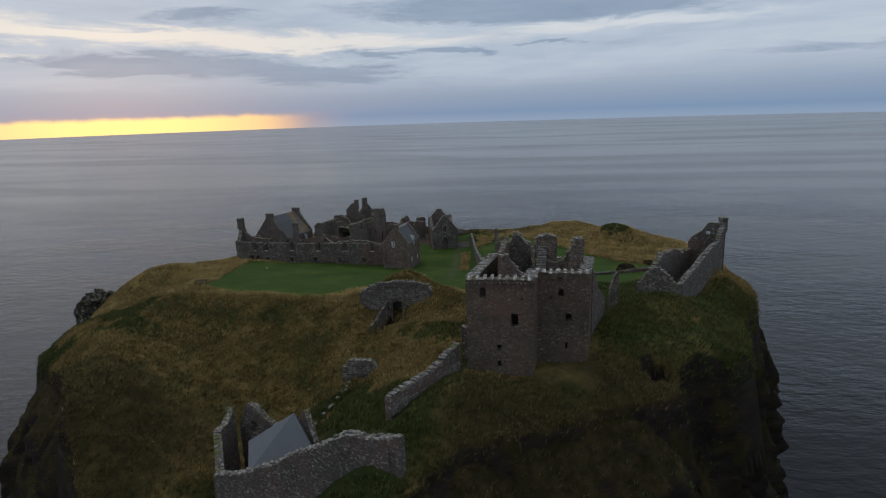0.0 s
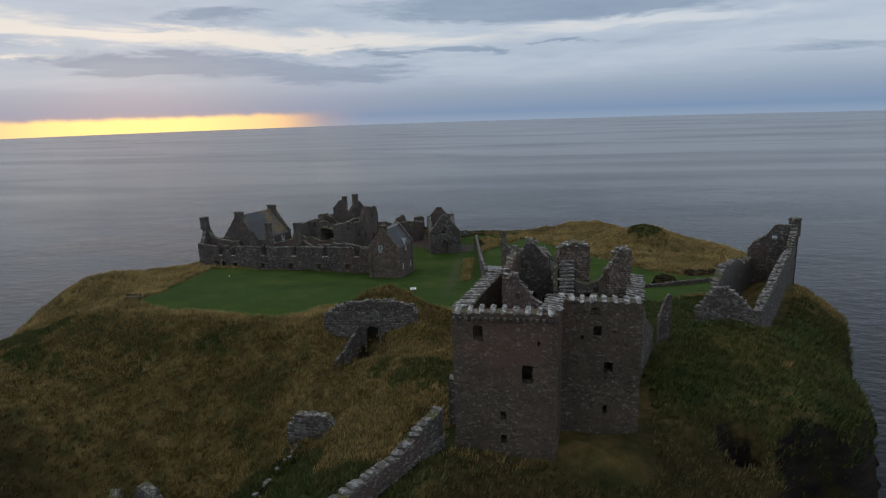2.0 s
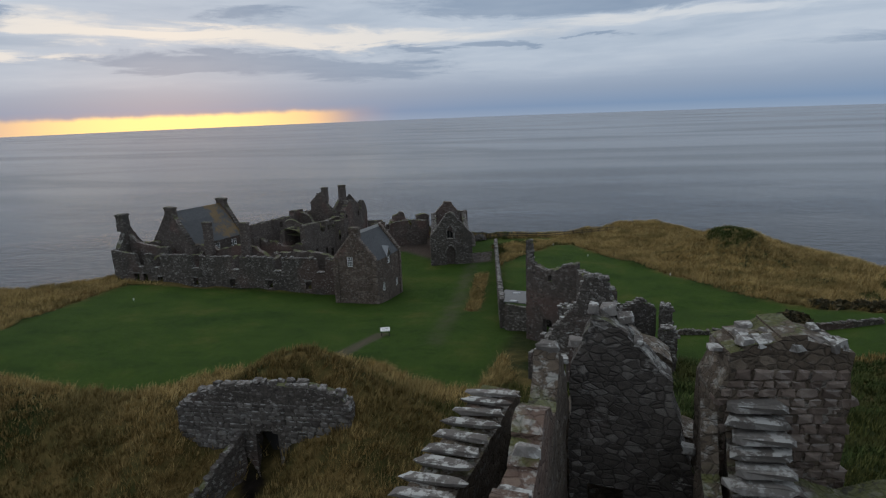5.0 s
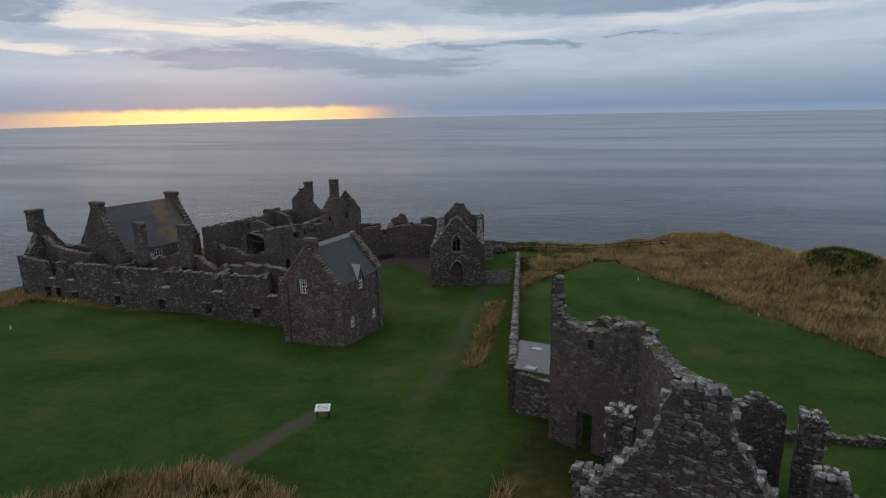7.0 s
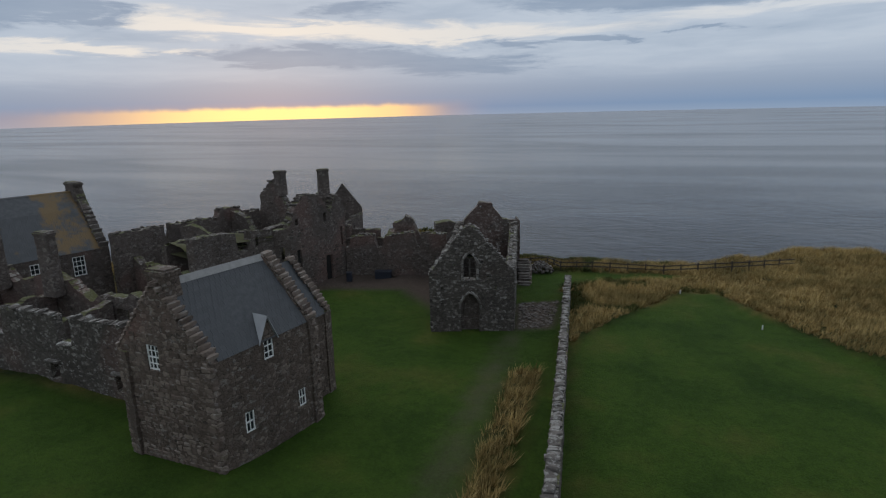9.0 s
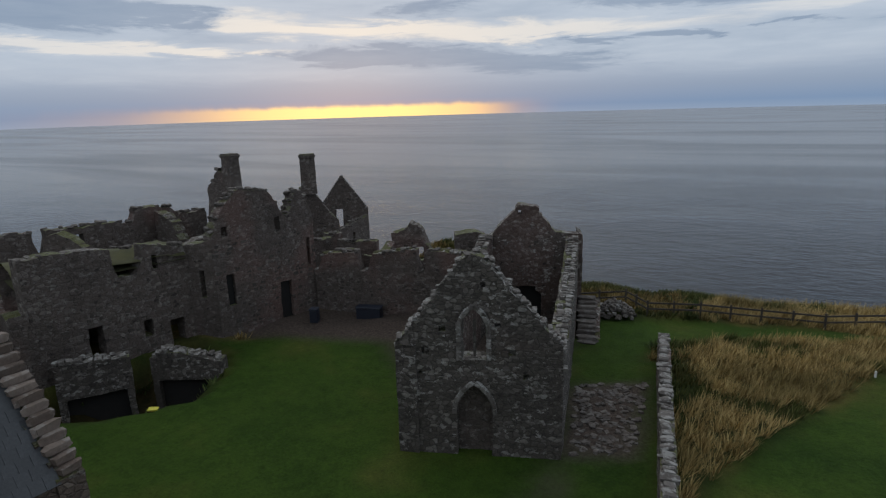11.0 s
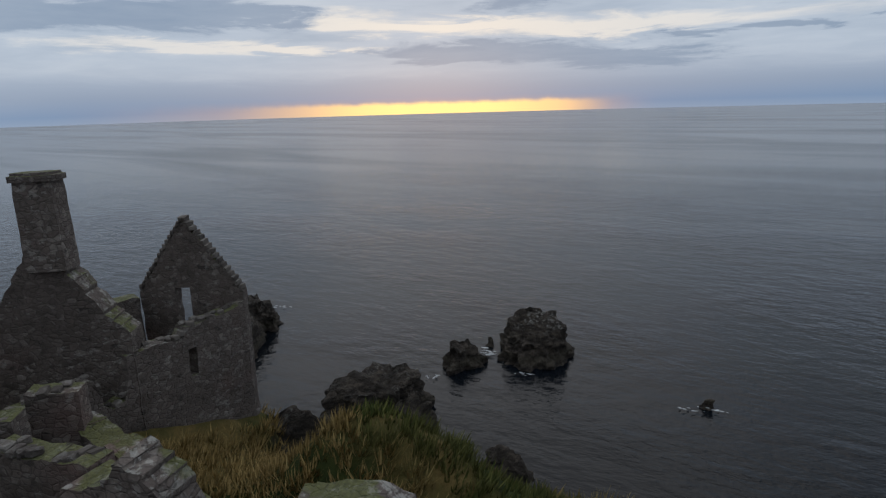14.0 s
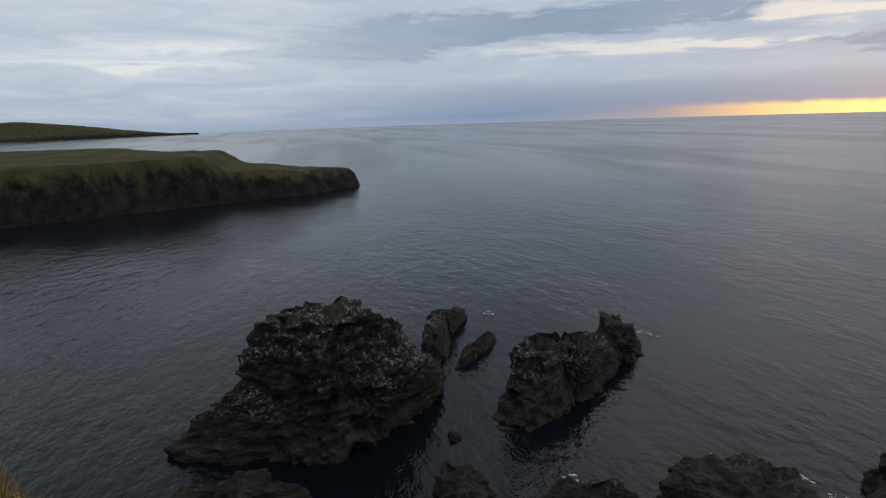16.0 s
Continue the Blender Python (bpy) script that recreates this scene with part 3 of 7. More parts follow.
def upland(X, Y):
    """Height of the turf, leaving the cliffs aside."""
    z = 4.2 - 0.130 * (Y - 95)
    z = np.where(Y > 130, -0.35 - 0.022 * (Y - 130), z)
    z = np.where(Y < 95, 4.2 + 0.05 * (95 - Y), z)
    z = z + 0.035 * np.maximum(0, -40 - X) + 0.05 * np.maximum(0, X - 2)
    # hollow that falls to the gatehouse
    z = z - (13.5 * np.exp(-((X + 40) / 15) ** 2) + 2.0 * smoothstep(-14, -24, X)) * smoothstep(91, 60, Y)
    z = z - 0.25 * smoothstep(-12, -24, X) * np.maximum(0, 56 - Y)
    # trench in front of the vault
    z = z - 2.9 * np.exp(-((X + 23.4 - 0.36 * (Y - 85)) / 1.15) ** 4) * smoothstep(76, 81, Y) * smoothstep(89, 86.4, Y)
    z = z - 1.3 * np.exp(-((X + 23.6 - 0.45 * (Y - 68)) / 0.9) ** 2) * smoothstep(57, 62, Y) * smoothstep(70, 68, Y)
    z = z - bumpy(X, Y, -23.0, 84.2, 4.6, 2.8, 2.2) + bumpy(X, Y, -30.4, 84.4, 2.0, 2.4, 1.3) + bumpy(X, Y, -16.4, 85.4, 1.8, 2.4, 1.0)
    # two caves worn into the seaward slope, with a spur of rock between them
    for cx, cy, sx, sy, deep in ((14.4, 64.0, 1.7, 1.5, 6.0), (21.6, 64.4, 4.4, 2.5, 13.0)):
        u, v = (X - cx) * 0.83 + (Y - cy) * 0.56, -(X - cx) * 0.56 + (Y - cy) * 0.83
        z = z - deep * np.exp(-((u / sx) ** 2 + (v / sy) ** 2) ** 3) + 1.0 * np.exp(-((u / sx) ** 2 + ((v - 1.9 * sy) / (0.8 * sy)) ** 2))
    # rim of the lawn, mounds over the vault and on the seaward side
    z += bumpy(X, Y, -22.0, 90.2, 6.6, 3.8, 5.1)
    z += bumpy(X, Y, -50, 86, 22, 3.4, 0.9)
    z += bumpy(X, Y, 20.0, 159, 7.5, 8, 4.6) + bumpy(X, Y, 8, 191, 7, 5, 0.7) + bumpy(X, Y, 33, 106, 7, 14, 2.6) + bumpy(X, Y, 36, 142, 7, 10, 1.2)
    z += bumpy(X, Y, 18, 80, 9, 9, 3.4) + bumpy(X, Y, -42.4, 180.6, 5.6, 3.8, 3.3) + bumpy(X, Y, -9, 52, 5, 7, 1.6)
    z -= 0.33 * np.maximum(0, -64 - X) * smoothstep(114, 92, Y)
    z -= 2.6 * smoothstep(0.0, 1.4, inside_distance(X, Y, PIT))
    return z


def lawn_mask(X, Y):
    west = [(-63, 93.5), (-56, 91.4), (-46, 90.4), (-38, 90.8), (-34.4, 93.6), (-31.5, 98.5), (-27, 103), (-21, 102.5), (-16, 98), (-11, 96), (-10, 120), (-17, 150), (-20, 166),
            (-36, 166), (-48, 155), (-52, 146), (-40, 132), (-72, 129)]
    east = [(-11.6, 121), (-17.4, 151), (-15.2, 157), (-12.4, 162.6), (-9.2, 169), (-6, 171), (-2.6, 164.8), (5, 154), (10.6, 145.6), (14.8, 139.6), (18.6, 134.8), (23, 130.6), (32, 126), (31, 112), (14, 107), (6, 108), (-3, 113)]
    stairs = [(-25.9, 166.4), (-21.2, 165.2), (-20.9, 168.8), (-15, 172.6), (-6, 176.4), (-11, 176.6), (-18.8, 174.4), (-22.2, 173.2), (-25.6, 171.5)]
    m = smoothstep(-0.5, 1.0, inside_distance(X, Y, west)) * smoothstep(0.5, -0.2, inside_distance(X, Y, PIT))
    m = m * smoothstep(0.6, -0.3, inside_distance(X, Y, [(-18.1, 124.8), (-15.9, 125.4), (-18.0, 145.6), (-20.4, 144.8)]))
    m = np.maximum(m, smoothstep(-0.3, 0.6, inside_distance(X, Y, stairs)))
    return np.maximum(m, smoothstep(-0.5, 1.0, inside_distance(X, Y, east)))


def ground_height(X, Y):
    d = inside_distance(X, Y, COAST) + 1.6 * waves(X, Y, 0.16, 5)
    lawn = lawn_mask(X, Y)
    top = upland(X, Y) + (1 - lawn) * (0.35 * waves(X, Y, 0.35, 9) + 0.15 * waves(X, Y, 1.3, 3, 2))
    droop = 3.2 * smoothstep(7, -1, d)
    fall = np.maximum(0, -d)
    z = top - droop - fall * 3.0 - 5 * smoothstep(0, 3, fall)
    return np.maximum(z, SEA - 4), d, lawn


def height_at(x, y):
    return float(ground_height(np.array([x], float), np.array([y], float))[0][0])


def build_ground():
    step = 0.9
    xs, ys = np.arange(-125, 80, step), np.arange(15, 235, step)
    X, Y = np.meshgrid(xs, ys)
    Z, d, lawn = ground_height(X, Y)
    path = np.exp(-((inside_distance(X, Y, [(-24.5, 112), (-24.6, 111), (-26, 101), (-26.3, 92), (-26.5, 92.2), (-26.2, 101.2)]) / 0.9) ** 2))
    worn = 0.55 * np.exp(-((X + 19 + 0.10 * (Y - 120)) / 2.4) ** 2) * smoothstep(100, 112, Y) * smoothstep(160, 150, Y)
    earth = smoothstep(-1, 1, inside_distance(X, Y, [(-50, 156), (-37, 161), (-30, 155), (-24, 158), (-29, 175), (-36, 173), (-46, 164)]))
    earth = np.maximum(earth, smoothstep(-0.6, 0.6, inside_distance(X, Y, [(-22.4, 153.0), (-19.2, 154.5), (-20.3, 162.6), (-24.2, 160.2)])))
    # zero turf in the pit: the dark heath colour paints its shaded bottom
    turf = smoothstep(0.9, 0.1, inside_distance(X, Y, PIT))
    bare = np.maximum(smoothstep(2, 8, X) * smoothstep(68, 62, Y + 2.5 * waves(X, Y, 0.4, 61)), smoothstep(23, 27, X) * smoothstep(100, 90, Y))
    bare = np.maximum(bare, smoothstep(62, 54, Y) * smoothstep(-12, -6, X))
    bare = np.maximum(bare, smoothstep(68, 60, Y + 3 * waves(X, Y, 0.3, 62)) * smoothstep(-42, -50, X))
    turf = turf * (1 - 0.85 * bare)
    ny, nx = X.shape
    verts = np.stack([X, Y, Z], -1).reshape(-1, 3)
    idx = np.arange(nx * ny).reshape(ny, nx)
    quads = np.stack([idx[:-1, :-1], idx[:-1, 1:], idx[1:, 1:], idx[1:, :-1]], -1).reshape(-1, 4)
    low = (d < -2.2).reshape(-1)
    quads = quads[~low[quads].all(1)]
    me = bpy.data.meshes.new("ground")
    me.from_pydata(verts.tolist(), [], quads.tolist())
    me.materials.append(mat_ground)
    me.polygons.foreach_set("use_smooth", [True] * len(me.polygons))
    at = me.color_attributes.new("cover", "FLOAT_COLOR", "POINT")
    at.data.foreach_set("color", np.stack([lawn, np.maximum(path, worn), earth, turf], -1).reshape(-1).tolist())
    ob = new("ground", me)
    tagged(ob, "grassy headland with mown lawns, rough dry slopes and dark cliffs", "ground", kind="structure")


build_ground()


CLIFF_SPOTS = []


def build_cliff():
    """The cliffs: a rugged skirt from the edge of the turf down to the sea."""
    pts = [Vector(p) for p in COAST]
    line = []
    for k in range(len(pts)):
        p0, p1, p2, p3 = pts[k - 1], pts[k], pts[(k + 1) % len(pts)], pts[(k + 2) % len(pts)]
        m = max(2, round((p2 - p1).length / 0.9))
        for i in range(m):
            t = i / m
            line.append(0.5 * (2 * p1 + (p2 - p0) * t + (2 * p0 - 5 * p1 + 4 * p2 - p3) * t * t + (3 * p1 - p0 - 3 * p2 + p3) * t ** 3))
    n, rows = len(line), 54
    X, Y = np.array([p.x for p in line]), np.array([p.y for p in line])
    nor = []
    for k in range(n):
        d = line[(k + 6) % n] - line[k - 6]
        nor.append(Vector((d.y, -d.x)).normalized())
    NX, NY = np.array([q.x for q in nor]), np.array([q.y for q in nor])
    top = ground_height(X - NX * 2.6, Y - NY * 2.6)[0] - 0.35
    front = smoothstep(72, 52, Y) * smoothstep(-30, -8, X)
    east = smoothstep(5, 20, X)
    reach = 8 + 17 * front + 4 * east + 3 * smoothstep(-50, -60, X) * smoothstep(90, 75, Y)
    verts, faces = [], []
    for j in range(rows + 1):
        v = j / rows
        for i in range(n):
            z = top[i] + (SEA - 4 - top[i]) * v
            p = Vector((X[i], Y[i], z))
            w = min(1.0, v * 5)
            big = noise.fractal(Vector((p.x * 0.045, p.y * 0.045, z * 0.030)), 1.0, 2.0, 3)
            rib = 1 - abs(noise.noise(Vector((p.x * 0.16, p.y * 0.16, z * 0.035 + 4)))) * 2
            rib2 = 1 - abs(noise.noise(Vector((p.x * 0.42, p.y * 0.42, z * 0.12 + 9)))) * 2
            led = abs(noise.noise(Vector((p.x * 0.05, p.y * 0.05, z * 0.30))))
            o = -2.6 + 2.2 * min(1, v * 7) + reach[i] * v ** 0.85 + w * (4.2 * big + (2.4 + 2.4 * east[i]) * (rib - 0.6) + (1.1 + 0.9 * east[i] + 1.0 * front[i]) * (rib2 - 0.6) + (1.6 + 1.2 * front[i]) * led)
            for cx, cy, cz, cr, deep in ((20.0, 61.0, -1.0, 4.0, 5.0), (14.5, 60.0, 3.0, 2.2, 3.0), (33, 80, -8, 5, 4), (-84, 92, -14, 6, 4), (-58, 62, -14, 4, 4)):
                o -= deep * math.exp(-((p.x - cx) ** 2 + (p.y - cy) ** 2 + 0.5 * (z - cz) ** 2) / cr ** 2)
            q = noise.noise_vector(p * 0.5) * 0.6 * w
            verts.append((p.x + nor[i].x * o + q.x, p.y + nor[i].y * o + q.y, z + q.z))
    for j in range(rows):
        for i in range(n):
            faces.append((j * n + i, (j + 1) * n + i, (j + 1) * n + (i + 1) % n, j * n + (i + 1) % n))
    me = mesh_of("cliff", verts, faces, mat_ground, True)
    at = me.color_attributes.new("cover", "FLOAT_COLOR", "POINT")
    at.data.foreach_set("color", [0.0, 0, 0, 0] * len(verts))
    r = random.Random(31)
    for f in me.polygons:
        if f.normal.z > (0.38 if f.center.x < -5 else 0.55) and f.center.z > -34 and f.center.y < 110:
            for _ in range(int(f.area * 1.6 + r.random())):
                a, b = sorted((r.random(), r.random()))
                i, j, k = (me.vertices[f.vertices[q]].co for q in (0, 1, 2))
                CLIFF_SPOTS.append(tuple(i * a + j * (b - a) + k * (1 - b)))
    tagged(new("cliff", me), "dark rugged sea cliffs patched with grass", "cliff", kind="structure")


build_cliff()


def build_sea():
    n, rings = 96, [0, 60, 120, 200, 320, 520, 900, 1600, 2800, 4960]
    verts, faces = [(0, 0, 0)], []
    for r in rings[1:]:
        verts += [(r * math.cos(6.28318 * k / n), r * math.sin(6.28318 * k / n), 0) for k in range(n)]
    for k in range(n):
        faces.append((0, 1 + k, 1 + (k + 1) % n))
        for j in range(len(rings) - 2):
            a, b = 1 + j * n, 1 + (j + 1) * n
            faces.append((a + k, b + k, b + (k + 1) % n, a + (k + 1) % n))
    ob = new("water", mesh_of("water", verts, faces, mat_sea, True))
    ob.location = (-20, 90, SEA)
    tagged(ob, "dull grey rippled sea reaching to the horizon", "sea", kind="structure")


build_sea()


def rock(name, foot, top, seed, label, apron=0.7, cragginess=1.0):
    """A sea rock lofted from its waterline (x, y) to its shoulder (x, y, height above the water), broken into ledges, clefts and lumps."""
    cx, cy = sum(q[0] for q in foot) / len(foot), sum(q[1] for q in foot) / len(foot)
    tx, ty = sum(q[0] for q in top) / len(top), sum(q[1] for q in top) / len(top)

    def around(ring, ox, oy, n):
        """Points of a closed outline at even bearings about its middle, and their heights."""
        out = []
        for k in range(n):
            a = 6.28318 * k / n
            d, best = Vector((math.cos(a), math.sin(a))), None
            for p, q in zip(ring, ring[1:] + ring[:1]):
                px, py, ex, ey = p[0] - ox, p[1] - oy, q[0] - p[0], q[1] - p[1]
                den = d.x * ey - d.y * ex
                if abs(den) < 1e-9:
                    continue
                far, u = (px * ey - py * ex) / den, (px * d.y - py * d.x) / den
                if far > 0 and -1e-6 <= u <= 1 + 1e-6 and (best is None or far > best[0]):
                    best = (far, p[2] + (q[2] - p[2]) * u if len(p) > 2 else 0.0)
            out.append(best or (1.0, top[0][2]))
        return out

    around_len = sum(math.hypot(p[0] - q[0], p[1] - q[1]) for p, q in zip(foot, foot[1:] + foot[:1]))
    n = int(min(230, max(48, around_len / 0.55)))
    low, high = around(foot, cx, cy, n), around(top, tx, ty, n)
    mean = sum(h for _, h in high) / n
    tall = max(h for _, h in high)
    rows, caps = int(min(60, max(16, tall * 1.9))), max(6, int(min(26, around_len / 9)))
    size = max(4.0, around_len / 6.28)
    verts, faces = [], []

    def rough(p, push):
        """Shift a point along push: broad lumps, sharp clefts, tilted ledges and small breakage."""
        v = Vector((p.x + seed * 13.7, p.y - seed * 5.1, p.z))
        big = (noise.fractal(v * (1.9 / size), 1.0, 2.0, 3) - 0.30) * 0.13 * size
        cleft = -abs(noise.noise(v * 0.21)) * 3.0 + 0.4
        bed = (p.z + 0.25 * p.x - 0.15 * p.y + 1.4 * noise.noise(v * 0.15)) / 2.3
        ledge = (bed - math.floor(bed) - 0.5) * 1.6 * max(0.0, noise.noise(v * 0.09) + 0.25)
        small = noise.fractal(v * 0.55, 0.9, 2.1, 4) * 1.0
        k = cragginess * min(1.0, size / 9)
        return p + push * (big + k * (cleft + ledge + small)) + Vector((0, 0, k * 0.6 * noise.fractal(v * 0.4, 1.0, 2.0, 3)))

    for j in range(rows + caps):
        for i in range(n):
            a = 6.28318 * i / n
            out = Vector((math.cos(a), math.sin(a), 0))
            foot_p = Vector((cx, cy, 0)) + out * low[i][0]
            top_p = Vector((tx, ty, high[i][1])) + out * high[i][0]
            if j < rows:
                v = j / (rows - 1)
                w = max(0.0, v) ** apron
                p = foot_p.lerp(top_p, w)
                p.z = -2.5 + (high[i][1] + 2.5) * v
                push = out * 0.9 + Vector((0, 0, 0.25))
            else:
                v = (j - rows + 1) / caps
                p = top_p.lerp(Vector((tx, ty, mean * 0.97)), v)
                push = out * (0.5 * (1 - v)) + Vector((0, 0, 0.7))
            verts.append(rough(p, push) - Vector((cx, cy, 0)))
    for j in range(rows + caps - 1):
        for i in range(n):
            faces.append((j * n + i, j * n + (i + 1) % n, (j + 1) * n + (i + 1) % n, (j + 1) * n + i))
    ob = new(name, mesh_of(name, verts, faces, mat_rock))
    ob.matrix_basis = pose(cx, cy, SEA)
    tagged(ob, label, "sea rock", "rocks in the sea")
    return ob


rock("sea_pillar", [(-163, 154), (-156, 166), (-151, 176), (-148, 191), (-156, 203), (-164, 212), (-173, 220), (-186, 224), (-190, 208), (-186, 190), (-178, 173), (-169, 158)],
     [(-165, 177, 24.8), (-160, 183, 27.6), (-158, 189, 25.8), (-158, 197, 26.7), (-161, 203, 25.8), (-169, 209, 20.2), (-177, 208, 20.2), (-178, 196, 25.8), (-173, 183, 25.8)],
     3, "tall dark sea stack with a grassy top and white guano", 0.75, 1.25)
rock("sea_rock", [(-186, 214), (-184, 222), (-200, 228), (-213, 232), (-229, 244), (-233, 240), (-222, 228), (-204, 218)],
     [(-190, 217, 10), (-196, 223, 8), (-208, 228, 8), (-222, 238, 4), (-224, 235, 4), (-208, 223, 9)], 13, "dark wet rocks trailing seaward from the tall stack", 0.8)
rock("sea_rock", [(-181, 221), (-187, 223), (-195, 231), (-206, 242), (-204, 244), (-195, 238), (-186, 229)],
     [(-185, 224, 2.0), (-193, 231, 4), (-201, 240, 4.5), (-195, 236, 3.4), (-187, 228, 2.4)], 14, "low dark ridge of rock awash", 1.0, 0.8)
rock("sea_rock", [(-156, 221), (-147, 228), (-148, 237), (-153, 244), (-160, 254), (-168, 264), (-176, 271), (-182, 268), (-178, 252), (-171, 238), (-164, 226)],
     [(-159, 230, 13), (-157, 235, 13), (-162, 246, 12), (-168, 257, 8), (-174, 262, 8), (-173, 253, 12), (-168, 242, 15), (-163, 233, 15)],
     5, "long dark wet rock streaked with guano", 0.72, 1.2)
rock("sea_rock", [(-172, 262), (-172, 270), (-178, 277), (-189, 282), (-193, 276), (-188, 264), (-180, 259)],
     [(-178, 263, 10.5), (-177, 269, 9), (-183, 275, 6), (-187, 273, 9), (-185, 266, 11)], 6, "dark rock at the seaward end of the long reef", 0.85)
rock("sea_rock", [(-119, 279), (-111, 272), (-105, 286), (-109, 291), (-117, 288)],
     [(-116, 281, 6), (-111, 277, 5.5), (-108, 286, 3.0), (-113, 286, 6)], 7, "small dark wet rock awash", 0.8)
rock("sea_rock", [(-110, 294), (-112, 298.5), (-116, 299), (-115, 295)], [(-112, 296, 2.5), (-113, 297.6, 2.4), (-114, 297, 2.2)], 16, "low dark boulder between two larger rocks", 0.9)
rock("sea_rock", [(-107, 289), (-97, 285), (-91, 288), (-88, 297), (-90, 306), (-98, 313), (-108, 310), (-113, 300)],
     [(-105, 293, 7), (-99, 290, 6), (-94, 292, 5), (-92, 300, 7), (-98, 305, 11), (-105, 304, 11.5), (-109, 299, 9)], 8, "dark hummocky rock speckled with white guano", 0.72, 1.1)
rock("sea_rock", [(-122, 238), (-111, 240), (-104, 248), (-103, 259), (-108, 268), (-117, 269), (-126, 262), (-129, 250)],
     [(-119, 242, 6.8), (-111, 245, 7.2), (-107, 252, 7.2), (-107, 259, 7.2), (-114, 263, 7.4), (-122, 257, 7.4), (-124, 247, 6.4)], 9, "broad dark rock with a flat top", 0.6, 0.9)
rock("sea_rock", [(-108, 245), (-101, 242), (-95, 248), (-98, 256), (-104, 257)], [(-105, 248, 7), (-101, 246, 5), (-98.5, 249.5, 4), (-101, 254, 6), (-104, 253, 8)], 17, "dark lower shoulder beside a flat-topped rock", 0.7)
rock("sea_rock", [(-127, 217), (-120, 221), (-112, 230), (-111, 239), (-118, 238), (-126, 232), (-133, 229)],
     [(-125, 221, 4), (-118, 227, 6), (-114, 234, 8), (-120, 233, 8), (-127, 227, 4.5)], 10, "low dark rock beside the broad one", 0.7)
rock("sea_rock", [(-142, 207), (-132, 203), (-124, 206), (-121, 214), (-127, 219), (-136, 217)],
     [(-138, 209, 4.6), (-131, 206, 4), (-126, 210, 4), (-127, 215, 4.5), (-134, 214, 5)], 12, "low wet rock close under the cliff", 0.75)
rock("sea_rock", [(-152, 160), (-140, 158), (-134, 172), (-138, 188), (-145, 186), (-150, 172)], [(-148, 163, 3), (-141, 163, 4), (-138, 174, 4), (-140, 184, 3), (-145, 178, 4)], 18, "low wet shelf of rock under the tall stack", 0.8)
rock("sea_rock", [(-155, 213), (-151.5, 212), (-149, 215), (-152, 217)], [(-153, 214, 1.6), (-151.5, 213.6, 1.4), (-151, 215, 1.5), (-152.4, 215.6, 1.5)], 11, "small dark rock awash in the channel", 1.0)
rock("sea_rock", [(-57, 292.6), (-54, 292), (-52.4, 294), (-55, 296)], [(-55.6, 293.4, 1.8), (-54, 293.2, 1.9), (-53.6, 294.2, 1.7), (-55, 295, 1.6)], 15, "small dark rock with breaking foam", 1.0)
rock("sea_rock", [(-86, 244), (-78, 241), (-71, 246), (-73, 253), (-81, 252)], [(-82, 245, 4), (-78, 244, 4.5), (-74.5, 247, 4.5), (-76, 250, 4), (-80, 249, 5)], 19, "low dark rock below the turf bank", 0.8)


def foam(x, y, rx, ry, turn, seed):
    """A thin broken sheet of foam on the water."""
    r = random.Random(seed)
    verts, faces = [], []
    for k in range(16):
        a, q = r.uniform(0, 6.28), math.sqrt(r.random())
        cx, cy, s = math.cos(a) * q * rx, math.sin(a) * q * ry, r.uniform(0.15, 0.7) * min(rx, ry) * 0.4
        b = len(verts)
        m = 9
        verts += [(cx + math.cos(6.283 * i / m) * s * 1.8 * r.uniform(0.5, 1.2), cy + math.sin(6.283 * i / m) * s * 0.6 * r.uniform(0.5, 1.2), 0.02 * k) for i in range(m)]
        faces.append(tuple(range(b, b + m)))
    ob = new("foam", mesh_of("foam", verts, faces, mat_foam))
    ob.matrix_basis = pose(x, y, SEA + 0.4, 0, 0, turn)
    tagged(ob, "thin white foam breaking round a rock", "foam", kind="stuff")


foam(-55, 291.5, 5, 1.4, 20, 1)
foam(-110.5, 292, 2.4, 2.8, 20, 2)
foam(-96, 285.2, 3.0, 1.0, 20, 7)
foam(-121, 269.5, 3.0, 1.2, 30, 8)
foam(-130, 258.5, 0.9, 2.0, 30, 9)
foam(-190, 284, 4, 1.5, 30, 3)
foam(-131, 231.5, 2.0, 1.6, 30, 4)
foam(-223, 246, 2.6, 1.4, 30, 5)
foam(-114, 271, 2.0, 1.0, 40, 6)


def shore(name, outline, step, rise, top, label, box):
    xs, ys = np.arange(box[0], box[1], step), np.arange(box[2], box[3], step)
    X, Y = np.meshgrid(xs, ys)
    d = inside_distance(X, Y, outline) + step * waves(X, Y, 0.25 / step, 3)
    crag = 1 + 0.35 * waves(X, Y, 0.9 / step, 12)
    Z = SEA + np.minimum(np.clip(d * rise * crag, -6, 1e9), top(X, Y) + 0.06 * np.maximum(d, 0) ** 0.8)
    ny, nx = X.shape
    idx = np.arange(nx * ny).reshape(ny, nx)
    quads = np.stack([idx[:-1, :-1], idx[:-1, 1:], idx[1:, 1:], idx[1:, :-1]], -1).reshape(-1, 4)
    dry = (Z > SEA - 5.5).reshape(-1)
    quads = quads[dry[quads].any(1)]
    me = bpy.data.meshes.new(name)
    me.from_pydata(np.stack([X, Y, Z], -1).reshape(-1, 3).tolist(), [], quads.tolist())
    me.materials.append(mat_headland)
    me.polygons.foreach_set("use_smooth", [True] * len(me.polygons))
    tagged(new(name, me), label, "headland", kind="structure")


